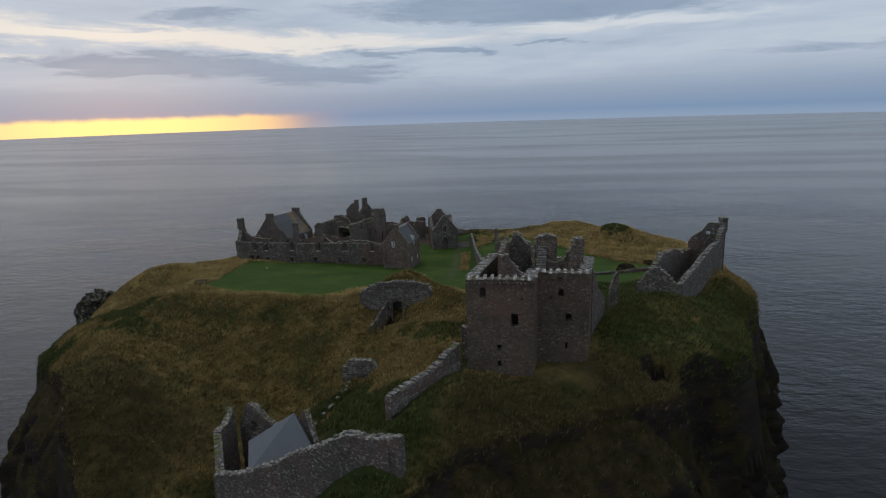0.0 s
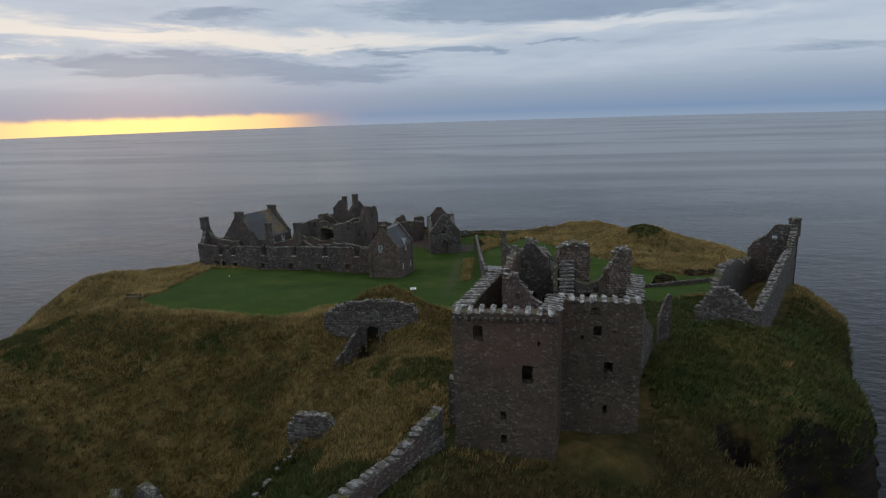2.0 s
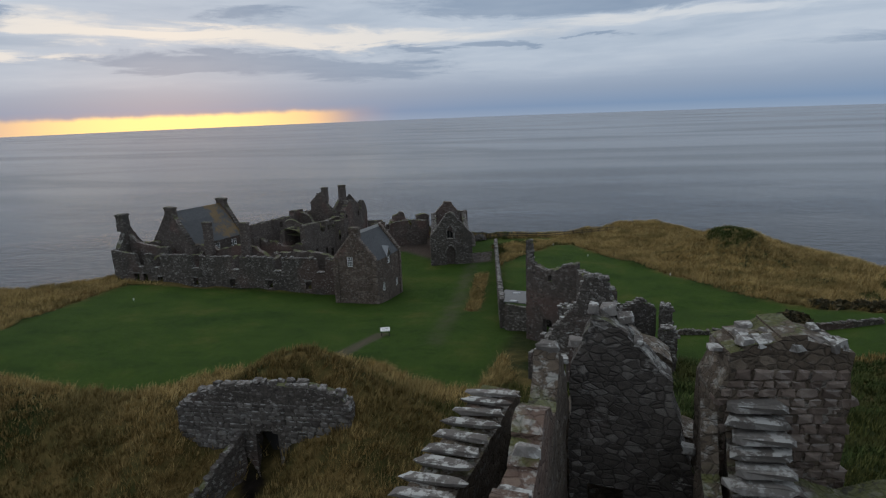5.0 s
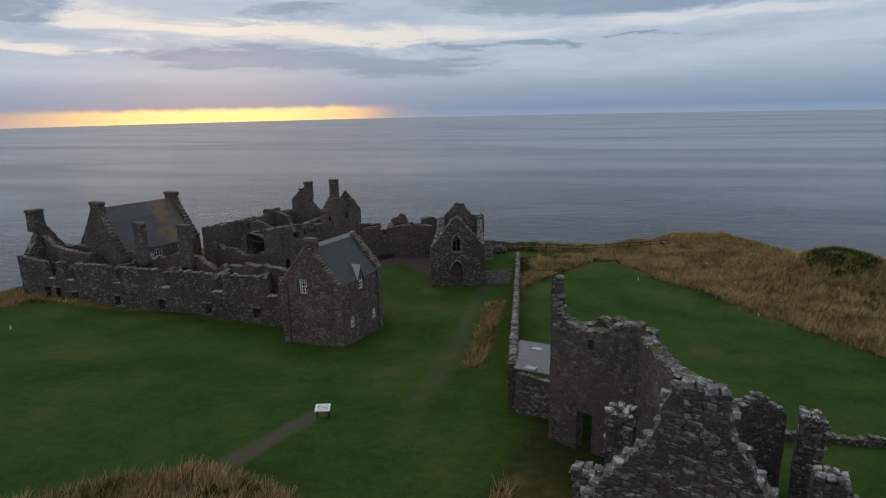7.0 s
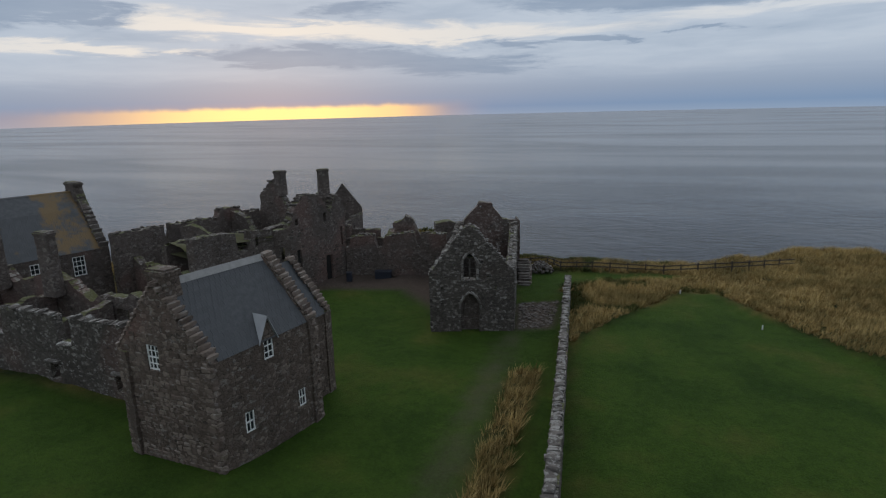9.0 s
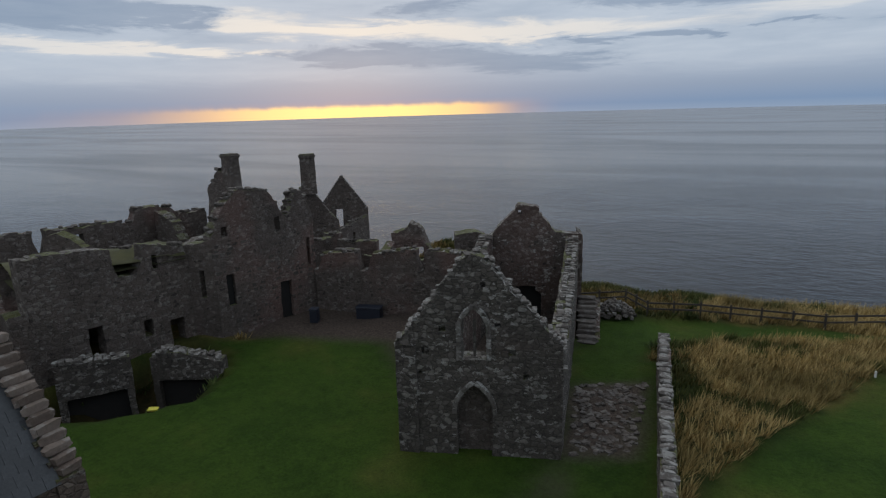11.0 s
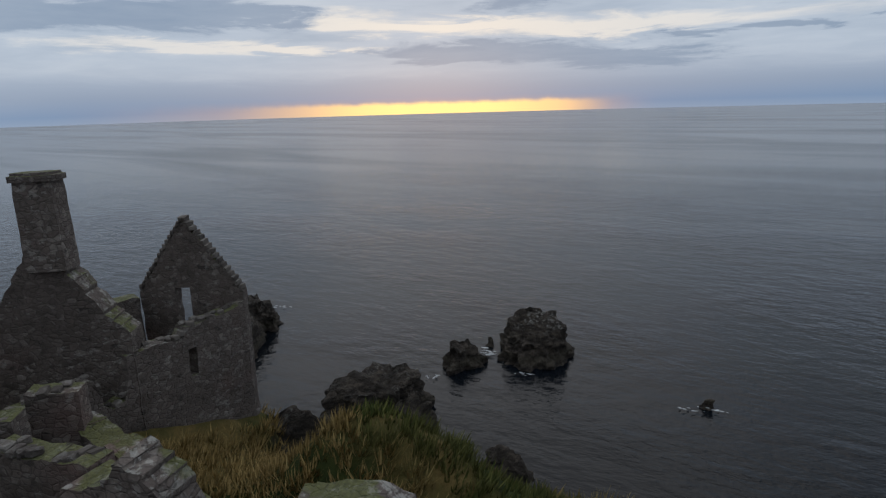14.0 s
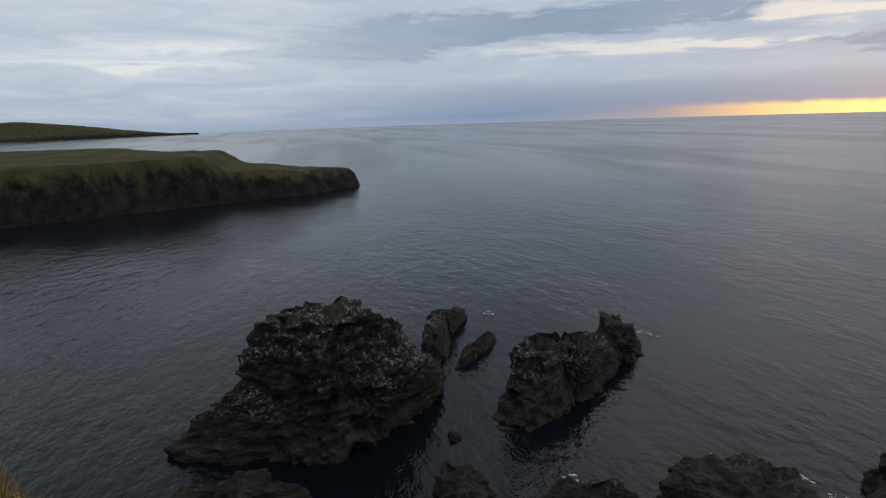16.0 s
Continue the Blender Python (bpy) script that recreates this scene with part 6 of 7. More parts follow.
    pc = [(0, 2.2), (0.35, 2.2), (0.42, 3.3), (1.4, 3.6), (3.5, 3.75), (3.56, 2.3), (4.4, 2.2), (4.46, 3.5), (7.4, 3.95), (8.1, 3.85), (8.2, 2.2), (8.75, 2.3), (8.85, 3.85), (11.7, 3.7)]
    cw = wall("court_wall", C0, C1, -3, pc, 1.1, stone_dark, q, "dark notched wall with a mossy top", ragged=0.12, step=0.26)
    face_stones(cw, C0, C1, -0.6, pc, (), DARKS, 0.42, -0.045, 200)
    cap_stones(cw, C0, C1, pc, 1.1, 0.42, DARKS, 0.45)
    cap_stones(cw, C0, C1, pc, 0.5, 0.3, STONES, 0.3)
    tr = math.degrees(math.atan2(C1[1] - C0[1], C1[0] - C0[0]))
    for u0, u1, zt in ((0.5, 1.8, 3.5), (2.0, 3.4, 3.72), (4.6, 6.2, 3.6), (6.4, 8.0, 3.85), (9.0, 11.0, 3.78)):
        x, y = C0[0] + (u0 + u1) / 2 * math.cos(radians(tr)), C0[1] + (u0 + u1) / 2 * math.sin(radians(tr))
        bm = bmesh.new()
        bmesh.ops.create_uvsphere(bm, u_segments=18, v_segments=9, radius=1.0)
        for v_ in bm.verts:
            v_.co = jit(Vector((v_.co.x * (u1 - u0) * 0.5, v_.co.y * 0.36, v_.co.z * 0.16)), 0.07, 2.7)
        me = bpy.data.meshes.new("turf_cap")
        bm.to_mesh(me)
        bm.free()
        me.materials.append(mat_moss)
        part("turf_cap", me, cw, "cushion of moss and turf", pose(x - 0.55 * math.sin(radians(tr)), y + 0.55 * math.cos(radians(tr)), zt, 0, 0, tr))
    bb = empty("storage_box")
    tagged(bb, "low dark blue-grey box against the courtyard wall", "storage box")
    x, y = C0[0] + 4.4 * math.cos(radians(tr)) + 0.7 * math.sin(radians(tr)), C0[1] + 4.4 * math.sin(radians(tr)) - 0.7 * math.cos(radians(tr))
    zg = height_at(x, y)
    part("body", box_mesh("body", -0.95, 0.95, -0.38, 0.38, -0.05, 0.82, mat_blue, 0, 0.04), bb, "", pose(x, y, zg, 0, 0, tr))
    part("lid", box_mesh("lid", -1.0, 1.0, -0.42, 0.42, 0.82, 0.92, mat_blue, 0, 0.03), bb, "", pose(x, y, zg, 0, 0, tr))
    wall("outer_wall", (-52.4, 173.4), (-37.7, 173.0), -12, [(0, 1.2), (6, 1.6), (10, 1.0), (14.7, 2.0)], 1.0, stone_dark, q, "outer wall broken down to its foot", ragged=0.4, step=0.32)
    o = wall("merlon", (-37.7, 172.5), (-35.5, 173.8), -12, [(0, 3.9), (0.6, 4.1), (2.0, 4.1), (2.6, 3.8)], 1.5, stone_dark, q, "square mossy-topped block of the outer wall", ragged=0.12, step=0.26)
    face_stones(o, (-37.7, 172.5), (-35.5, 173.8), 0.0, [(0, 3.8), (2.6, 3.8)], (), DARKS, 0.45, -0.03, 60)
    wall("stump", (-42.5, 170.3), (-39.2, 171.6), -3, [(0, 3.9), (0.8, 4.6), (1.8, 5.0), (2.4, 4.7), (2.9, 3.4), (3.5, 2.2)], 1.1, stone_dark, q, "eroded stump of a cross wall", ragged=0.6, step=0.22, rough=0.12, arches=[(1.9, 2.6, -1, 3.0)])
    wall("cross_wall", (-41.9, 166.6), (-42.2, 170.4), -3, [(0, 3.4), (1.5, 2.6), (3, 3.0), (4.5, 3.8)], 0.8, stone_dark, q, ragged=0.4)
    pn = [(0, 6.8), (2.4, 6.7), (5.4, 6.6), (5.5, 4.9), (6.1, 4.9), (6.2, 6.6), (10.4, 6.4), (12.4, 6.2), (12.6, 7.2), (15.4, 7.0), (16, 6.3), (18.6, 6.2)]
    o = wall("north_wall", (-60.3, 146.1), (-57.8, 164.5), -3, pn, 0.9, stone_dark, q, "long north wall with a mossy head", ragged=0.2, step=0.3, holes=[(7.9, 8.7, 4.8, 6.0)])
    cap_stones(o, (-60.3, 146.1), (-57.8, 164.5), pn, 0.9, 0.4, DARKS, 0.5)
    for p0, p1, pr in (((-56.2, 150.4), (-53.4, 151.6), [(0, 6.6), (1.2, 7.0), (3, 6.0)]), ((-54.6, 146.9), (-52.6, 149.9), [(0, 5.6), (1.5, 6.3), (3.6, 5.4)])):
        wall("fragment", p0, p1, -3, pr, 0.8, stone_dark, q, "upright fragment of an inner wall", ragged=0.4, step=0.28)
    wall("fragment", (-60.6, 160.2), (-55.4, 159.8), -3, [(0, 7.0), (1, 7.3), (3, 6.6), (4.4, 6.2), (5.2, 4.6)], 0.9, stone_dark, q, ragged=0.3)
    # low broken well house in the grass
    wl = empty("pit_wall")
    tagged(wl, "low ruined wall beside a sunken dark area", "ruin")
    for p0, p1, pr in (((-49.0, 146.2), (-47.0, 149.4), [(0, 0.95), (2.0, 0.8), (3.8, 0.6)]), ((-46.7, 150.4), (-43.0, 152.5), [(0, 0.2), (0.8, 0.6), (2.5, 0.35), (4.3, 0.0)])):
        ln = math.hypot(p1[0] - p0[0], p1[1] - p0[1])
        o = wall("wall", p0, p1, -5, pr, 0.9, stone_grey, wl, ragged=0.2, step=0.25, holes=[(0.35, ln - 0.35, -5, -1.25)])
        cap_stones(o, p0, p1, pr, 0.9, 0.42)
        # near-black box puts the shade under this wall into colour
        part("undercroft", box_mesh("undercroft", 0.2, ln - 0.2, 0.45, 0.85, -5, -1.0, mat_shade), wl, "near-black box painted as shade under the wall",
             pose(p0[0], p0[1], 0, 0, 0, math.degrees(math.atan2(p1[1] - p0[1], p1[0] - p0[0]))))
    bx = empty("yellow_board")
    tagged(bx, "small yellow board lying in the grass", "board")
    part("board", box_mesh("board", -0.26, 0.26, -0.14, 0.14, 0, 0.07, mat_yellow, 0.01), bx, "", pose(-42.6, 147.6, height_at(-42.6, 147.6), 10, 0, 30))
    bn = empty("litter_bin")
    tagged(bn, "dark blue litter bin beside the facade", "bin")
    part("body", box_mesh("body", -0.3, 0.3, -0.3, 0.3, 0, 0.95, mat_blue, 0, 0.05), bn, "", pose(-43.9, 161.8, height_at(-43.9, 161.8), 0, 0, 20))
    part("lid", box_mesh("lid", -0.33, 0.33, -0.33, 0.33, 0.95, 1.08, mat_blue, 0, 0.04), bn, "", pose(-43.9, 161.8, height_at(-43.9, 161.8), 0, 0, 20))


build_court()


def build_chapel():
    ch = empty("chapel")
    tagged(ch, "roofless grey rubble chapel with gabled ends and arched window", "chapel")
    W0, W1, E0, E1 = Vector((-28.9, 150.3)), Vector((-22.2, 152.9)), Vector((-33.4, 168.4)), Vector((-26.9, 171.0))
    zb = -4.0
    prof = [(0, 4.5), (0.3, 4.7), (2.5, 7.6), (2.9, 8.15), (3.4, 8.4), (4.05, 8.2), (4.4, 7.6), (6.8, 4.8), (7.2, 4.5)]
    ar = [(2.9, 3.95, 3.75, 6.05), (2.65, 4.2, -1.0, 2.6)]
    putlog = [(1.2, 1.5, 3.9, 4.2), (4.9, 5.2, 4.0, 4.25), (1.9, 2.2, 5.0, 5.25), (4.3, 4.55, 5.2, 5.45), (0.9, 1.15, 3.0, 3.25), (5.5, 5.75, 2.9, 3.15), (3.75, 4.05, 7.0, 7.25)]
    gw = wall("gable_wall", W0, W1, zb, prof, 0.9, stone_grey, ch, "west gable of pale grey rubble", ragged=0.10, step=0.2, arches=ar, holes=putlog, pointed=True)
    face_stones(gw, W0, W1, 2.2, prof, ar + putlog, STONES, 0.34, -0.05, 300)
    cap_stones(gw, W0, W1, prof, 0.9, 0.28, STONES, 0.8)
    d = (W1 - W0).normalized()
    turn = math.degrees(math.atan2(d.y, d.x))
    for a0, b0, _, zt in ar:  # dressed stones round the pointed heads
        half = (b0 - a0) / 2
        spring = zt - 1.732 * half
        for side in (-1, 1):
            for k in range(6):
                an = radians(60) * (k + 0.5) / 6
                uu = (a0 + b0) / 2 + side * (half - 2 * half + (2 * half + 0.11) * math.cos(an))
                p = W0 + d * uu
                put_piece("voussoir", rng.choice(SLABS), gw, p.x + d.y * 0.03, p.y - d.x * 0.03, spring + (2 * half + 0.11) * math.sin(an), 0.2, 0.3, 2.1 * half / 6 + 0.06, turn, 0, -side * math.degrees(an))
    for k in range(8):
        for s in (-0.64, 0.64):
            p = W0 + d * (3.425 + s)
            put_piece("jamb_stone", rng.choice(SLABS), gw, p.x, p.y, 3.85 + k * 0.21, 0.22, 0.3, 0.2, math.degrees(math.atan2(d.y, d.x)))
    q = Vector((-d.y, d.x)) * 0.45
    part("blocking", wall_mesh("blocking", W0 + d * 2.45 + q, W0 + d * 4.4 + q, zb, [(0, 2.8), (2, 2.8)], 0.3, stone_dark, ragged=0.0), ch, "masonry that blocks the doorway")
    for k, zc in enumerate((4.05, 4.6, 5.15)):
        p = W0 + d * 3.425 + Vector((-d.y, d.x)) * 0.45
        put_piece("mullion", SLABS[k], gw, p.x, p.y, zc, 0.13, 0.16, 0.56, math.degrees(math.atan2(d.y, d.x)))
    sp = [(0, 4.3), (1.2, 3.2), (4, 3.0), (9, 3.4), (14, 3.8), (18.0, 4.6), (19, 5.4)]
    sw = wall("side_wall", W1, E1, zb, sp, 0.9, stone_grey, ch, "south wall with pale loose stones on its head", ragged=0.18, step=0.3)
    cap_stones(sw, W1, E1, sp, 0.75, 0.36, STONES, 0.95)
    np_ = [(0, 5.2), (4, 4.4), (10, 4.3), (18.5, 4.4)]
    nw = wall("side_wall", E0, W0, zb, np_, 0.9, stone_grey, ch, "north wall with pale loose stones on its head", ragged=0.2, step=0.3)
    cap_stones(nw, E0, W0, np_, 0.6, 0.34, DARKS, 0.9)
    cap_stones(nw, E0, W0, np_, 0.95, 0.3, STONES, 0.35)
    ep = [(0, 5.2), (1.7, 5.4), (2.4, 6.4), (2.9, 7.25), (4.3, 7.35), (5.0, 6.5), (6.4, 5.0), (7, 4.9)]
    ge = wall("gable_wall", E1, E0, zb, ep, -0.9, stone_grey, ch, "east gable with a blocked arch inside", ragged=0.10, step=0.25,
              holes=[(2.55, 2.8, 6.65, 6.95), (4.05, 4.3, 6.65, 6.95), (5.0, 6.1, 0.9, 1.9), (1.4, 1.65, 4.0, 4.25), (5.1, 5.35, 4.4, 4.65)], arches=[(2.6, 4.85, -2, 1.3)])
    n = Vector((-(E1 - E0).y, (E1 - E0).x)).normalized()
    p = (E0 + E1) / 2 + n * 0.55
    # blocking masonry coloured near-black: painted shade of the arch and niche
    part("blocking", wall_mesh("blocking", E1 + (E0 - E1).normalized() * 2.0 + n * 0.5, E1 + (E0 - E1).normalized() * 6.3 + n * 0.5, zb, [(0, 2.2), (5, 2.2)], -0.35, mat_shade, ragged=0.0), ch, "masonry that blocks the arch, near-black for shade")
    face_stones(ge, E0, E1, -0.8, [(7.0 - u, z - 0.2) for u, z in reversed(ep)],
                [(2.0, 4.6, -2, 1.5), (0.8, 2.1, 0.8, 2.0), (2.3, 2.7, 6.6, 7), (4.1, 4.5, 6.6, 7)], DARKS, 0.36, -0.06, 300)
    wall("buttress", E1 + (E1 - E0).normalized() * 0.0, E1 + (E1 - E0).normalized() * 0.3, zb, [(0, 5.3), (0.3, 5.1)], 2.2, stone_grey, ch, "pier at the seaward corner", ragged=0.1)


build_chapel()


def build_stair():
    s = empty("stone_stair")
    tagged(s, "worn flight of stone steps beside the chapel", "steps")
    for i in range(10):
        put_piece("step", DARKS[i % 5], s, -25.0 - i * 0.13, 167.0 + i * 0.45, -1.2 + i * 0.19, 1.35, 0.58, 0.26, 12 + rng.uniform(-2, 2))
    wall("core", (-25.7, 167.0), (-26.9, 171.5), -3, [(0, -1.3), (5, 0.4)], -1.5, stone_grey, s, ragged=0.03)
    p = empty("stone_heap")
    tagged(p, "rounded heap of pale rubble stones beside the steps", "stone heap")
    for i in range(170):
        a, r = rng.uniform(0, 6.28), math.sqrt(rng.random())
        put_piece("stone", rng.choice(STONES + DARKS), p, -24.6 + math.cos(a) * r * 1.5, 172.9 + math.sin(a) * r * 1.1, -1.1 + (1 - r * r) * 1.0 + rng.uniform(-0.05, 0.1),
                  rng.uniform(0.18, 0.38), rng.uniform(0.18, 0.34), rng.uniform(0.14, 0.28), rng.uniform(0, 180), rng.uniform(-20, 20), rng.uniform(-20, 20))


build_stair()


def build_cobbles():
    c = empty("cobbled_slope")
    tagged(c, "rough brown cobbles and rubble between the chapel and the garden wall", "cobbles")
    edge = [(-22.0, 153.4), (-19.4, 154.8), (-20.4, 162.3), (-23.8, 160.4)]
    made = 0
    while made < 260:
        x, y = rng.uniform(-24, -19.3), rng.uniform(153.2, 162.4)
        if inside_distance(np.array([x]), np.array([y]), edge)[0] < 0.0:
            continue
        put_piece("cobble", rng.choice(DARKS), c, x, y, height_at(x, y) + rng.uniform(-0.07, 0.01), rng.uniform(0.2, 0.42), rng.uniform(0.16, 0.34), rng.uniform(0.12, 0.22),
                  rng.uniform(0, 180), rng.uniform(-10, 10), rng.uniform(-10, 10))
        made += 1


build_cobbles()


def build_storehouse():
    f = empty("storehouse")
    tagged(f, "ruined grey rubble storehouse with a steep broken gable", "ruin")
    A, B, C, D = Vector((-8.8, 112.8)), Vector((-3.8, 110.6)), Vector((-1.2, 102.0)), Vector((-8.0, 119.5))
    pf = [(0, 10.6), (0.4, 10.8), (1.0, 10.0), (1.8, 9.6), (3.4, 9.7), (4.0, 10.4), (5.45, 10.7)]
    a = wall("front_wall", A, B, 0.0, pf, 0.8, stone_dark, f, "front wall with one small window", ragged=0.35, step=0.28, holes=[(2.45, 3.05, 8.6, 9.3), (1.9, 2.9, 1.4, 4.6)])
    cap_stones(a, A, B, pf, 0.8, 0.32, STONES + SLABS)
    face_stones(a, A, B, 5.4, pf, [(2.3, 3.2, 8.4, 9.5)], DARKS + REDS + STONES, 0.34, -0.05, 200)
    o = wall("corner_pier", (-8.8, 112.8), (-8.25, 112.6), 0, [(0, 12.5), (0.3, 12.8), (0.6, 12.3)], 0.6, stone_grey, f, "tall thin pier left from a corner", ragged=0.25, step=0.2)
    cap_stones(o, (-8.8, 112.8), (-8.25, 112.6), [(0, 12.5)], 0.6, 0.3, GUANO, 0.9)
    face_stones(o, (-8.8, 112.8), (-8.25, 112.6), 9.6, [(0, 12.3), (0.6, 12.1)], (), STONES + GUANO, 0.3, 0.0, 40)
    wall("side_wall", D, A, 0, [(0, 6.0), (3, 8.0), (6, 9.4), (6.8, 10.2)], 0.8, stone_grey, f, ragged=0.3)
    wall("rear_wall", D, (-2.6, 117.5), 0, [(0, 7.2), (3, 8.4), (6, 7.6)], 0.8, stone_grey, f, ragged=0.5)
    ps = [(0, 10.2), (3, 10.0), (6, 10.6), (9, 11.0)]
    b = wall("side_wall", B, C, 0, ps, 0.8, stone_dark, f, ragged=0.4, step=0.3)
    cap_stones(b, B, C, ps, 0.8, 0.32, STONES + SLABS)
    face_stones(b, B, C, 6.6, ps, (), DARKS + STONES, 0.36, -0.05, 160)
    G0, G1 = Vector((-7.4, 100.4)), Vector((3.2, 98.4))
    pg = [(0, 5.6), (1.2, 6.6), (2.0, 8.2), (3.2, 9.6), (3.8, 10.4), (4.3, 12.6), (4.6, 12.9), (6.2, 12.7), (6.5, 11.2), (7.6, 9.4), (9.0, 7.8), (10.8, 6.2)]
    g = wall("gable_wall", G0, G1, 0, pg, 0.9, stone_grey, f, "steep broken gable", ragged=0.18, step=0.28)
    cap_stones(g, G0, G1, pg, 0.9, 0.4, STONES + SLABS + GUANO)
    face_stones(g, G0, G1, 6.6, pg, (), STONES + STONES + SLABS + GUANO, 0.36, -0.04, 300)
    for x, y, z, s in ((-5.3, 106.0, 8.0, 1.3), (-6.6, 103.4, 6.2, 1.2), (3.6, 108.6, 7.6, 1.1), (3.2, 104.4, 7.0, 1.4)):
        o = wall("pier", (x, y), (x + s, y - 0.2), 0, [(0, z), (s, z - 0.3)], 1.0, stone_grey, f, "broken pier of pale rubble", ragged=0.15, step=0.25)
        cap_stones(o, (x, y), (x + s, y - 0.2), [(0, z)], 1.0, 0.36, SLABS + GUANO)
        face_stones(o, (x, y), (x + s, y - 0.2), z - 3, [(0, z)], (), STONES + SLABS + GUANO, 0.34, -0.03, 60)
    pw = [(0, 6.6), (2, 7.2), (3.4, 7.6), (5, 6.4)]
    o = wall("low_wall", (-0.8, 108.6), (3.6, 110.6), 0, pw, 0.8, stone_grey, f, ragged=0.3, holes=[(1.6, 2.6, 3.6, 5.4)])
    cap_stones(o, (-0.8, 108.6), (3.6, 110.6), pw, 0.8, 0.4)
    # lean-to with a sheeted roof
    s = empty("lean_to")
    tagged(s, "small stone lean-to with a pale boarded sheet roof", "shed")
    wall("front_wall", (-11.6, 116.6), (-8.9, 115.6), 0, [(0, 4.4), (2.9, 4.4)], 0.5, stone_grey, s, ragged=0.04)
    for i in range(7):
        y = 116.3 + i * 1.12
        part("roof_board", box_mesh("roof_board", -1.55, 1.5, 0, 1.08, 4.58 - i * 0.17, 4.66 - i * 0.17, mat_sheet, 0.02), s, "", pose(-10.3 - i * 0.16, y, 0, -4, 0, -9))
    for x, y in ((-10.6, 117.0), (-10.9, 122.2)):
        part("hatch", box_mesh("hatch", -0.4, 0.4, -0.3, 0.3, 0, 0.12, mat_lead, 0.02), s, "pale roof hatch", pose(x, y, 4.72 - (y - 116.3) * 0.15, -6, 0, -9))


build_storehouse()


def build_stable():
    f = empty("stable_range")
    tagged(f, "long roofless grey rubble stable on the cliff edge", "ruin")
    A, B, C, D = Vector((14.9, 83.2)), Vector((20.9, 81.0)), Vector((34.8, 110.6)), Vector((28.6, 112.2))
    pg = [(0, 10.0), (1.0, 11.4), (1.8, 12.6), (3.0, 12.7), (3.6, 12.3), (4.6, 11.4), (5.6, 10.4), (6.4, 10.2)]
    g = wall("gable_wall", A, B, 4, pg, 0.9, stone_grey, f, "west gable broken at its top", ragged=0.18, step=0.28, holes=[(3.2, 4.1, 8.7, 9.5), (1.6, 2.4, 10.2, 11.0)])
    cap_stones(g, A, B, pg, 0.9, 0.45)
    face_stones(g, A, B, 8.6, pg, [(3.0, 4.3, 8.5, 9.7), (1.4, 2.6, 10, 11.2)], STONES, 0.5, 0.0, 110)
    ps = [(0, 10.6), (6, 11.0), (14, 11.4), (22, 11.8), (27, 11.4), (29, 12.6), (32.7, 14.2)]
    s = wall("side_wall", B, C, 2, ps, 0.9, stone_grey, f, "outer wall above the cliff", ragged=0.2)
    cap_stones(s, B, C, ps, 0.9, 0.5)
    pe = [(0, 14.2), (0.8, 14.3), (3.0, 14.2), (4.2, 12.6), (5.5, 11.6), (6.4, 10.6)]
    wall("gable_wall", C, D, 2, pe, 0.9, stone_grey, f, "east gable with a small window", ragged=0.12, step=0.28, holes=[(2.6, 3.4, 12.0, 12.6)])
    chimney(f, C.x - 0.5, C.y + 0.2, 12.5, 15.2, 1.2, 1.1, stone_grey, 24, "square chimney on the gable")
    pn = [(0, 9.6), (4, 10.4), (8, 12.6), (14, 12.0), (22, 10.0), (30, 9.0)]
    o = wall("side_wall", D, A, 2, [(30 - u, z) for u, z in reversed(pn)], 0.9, stone_grey, f, "inner wall broken down in places", ragged=0.5)


build_stable()


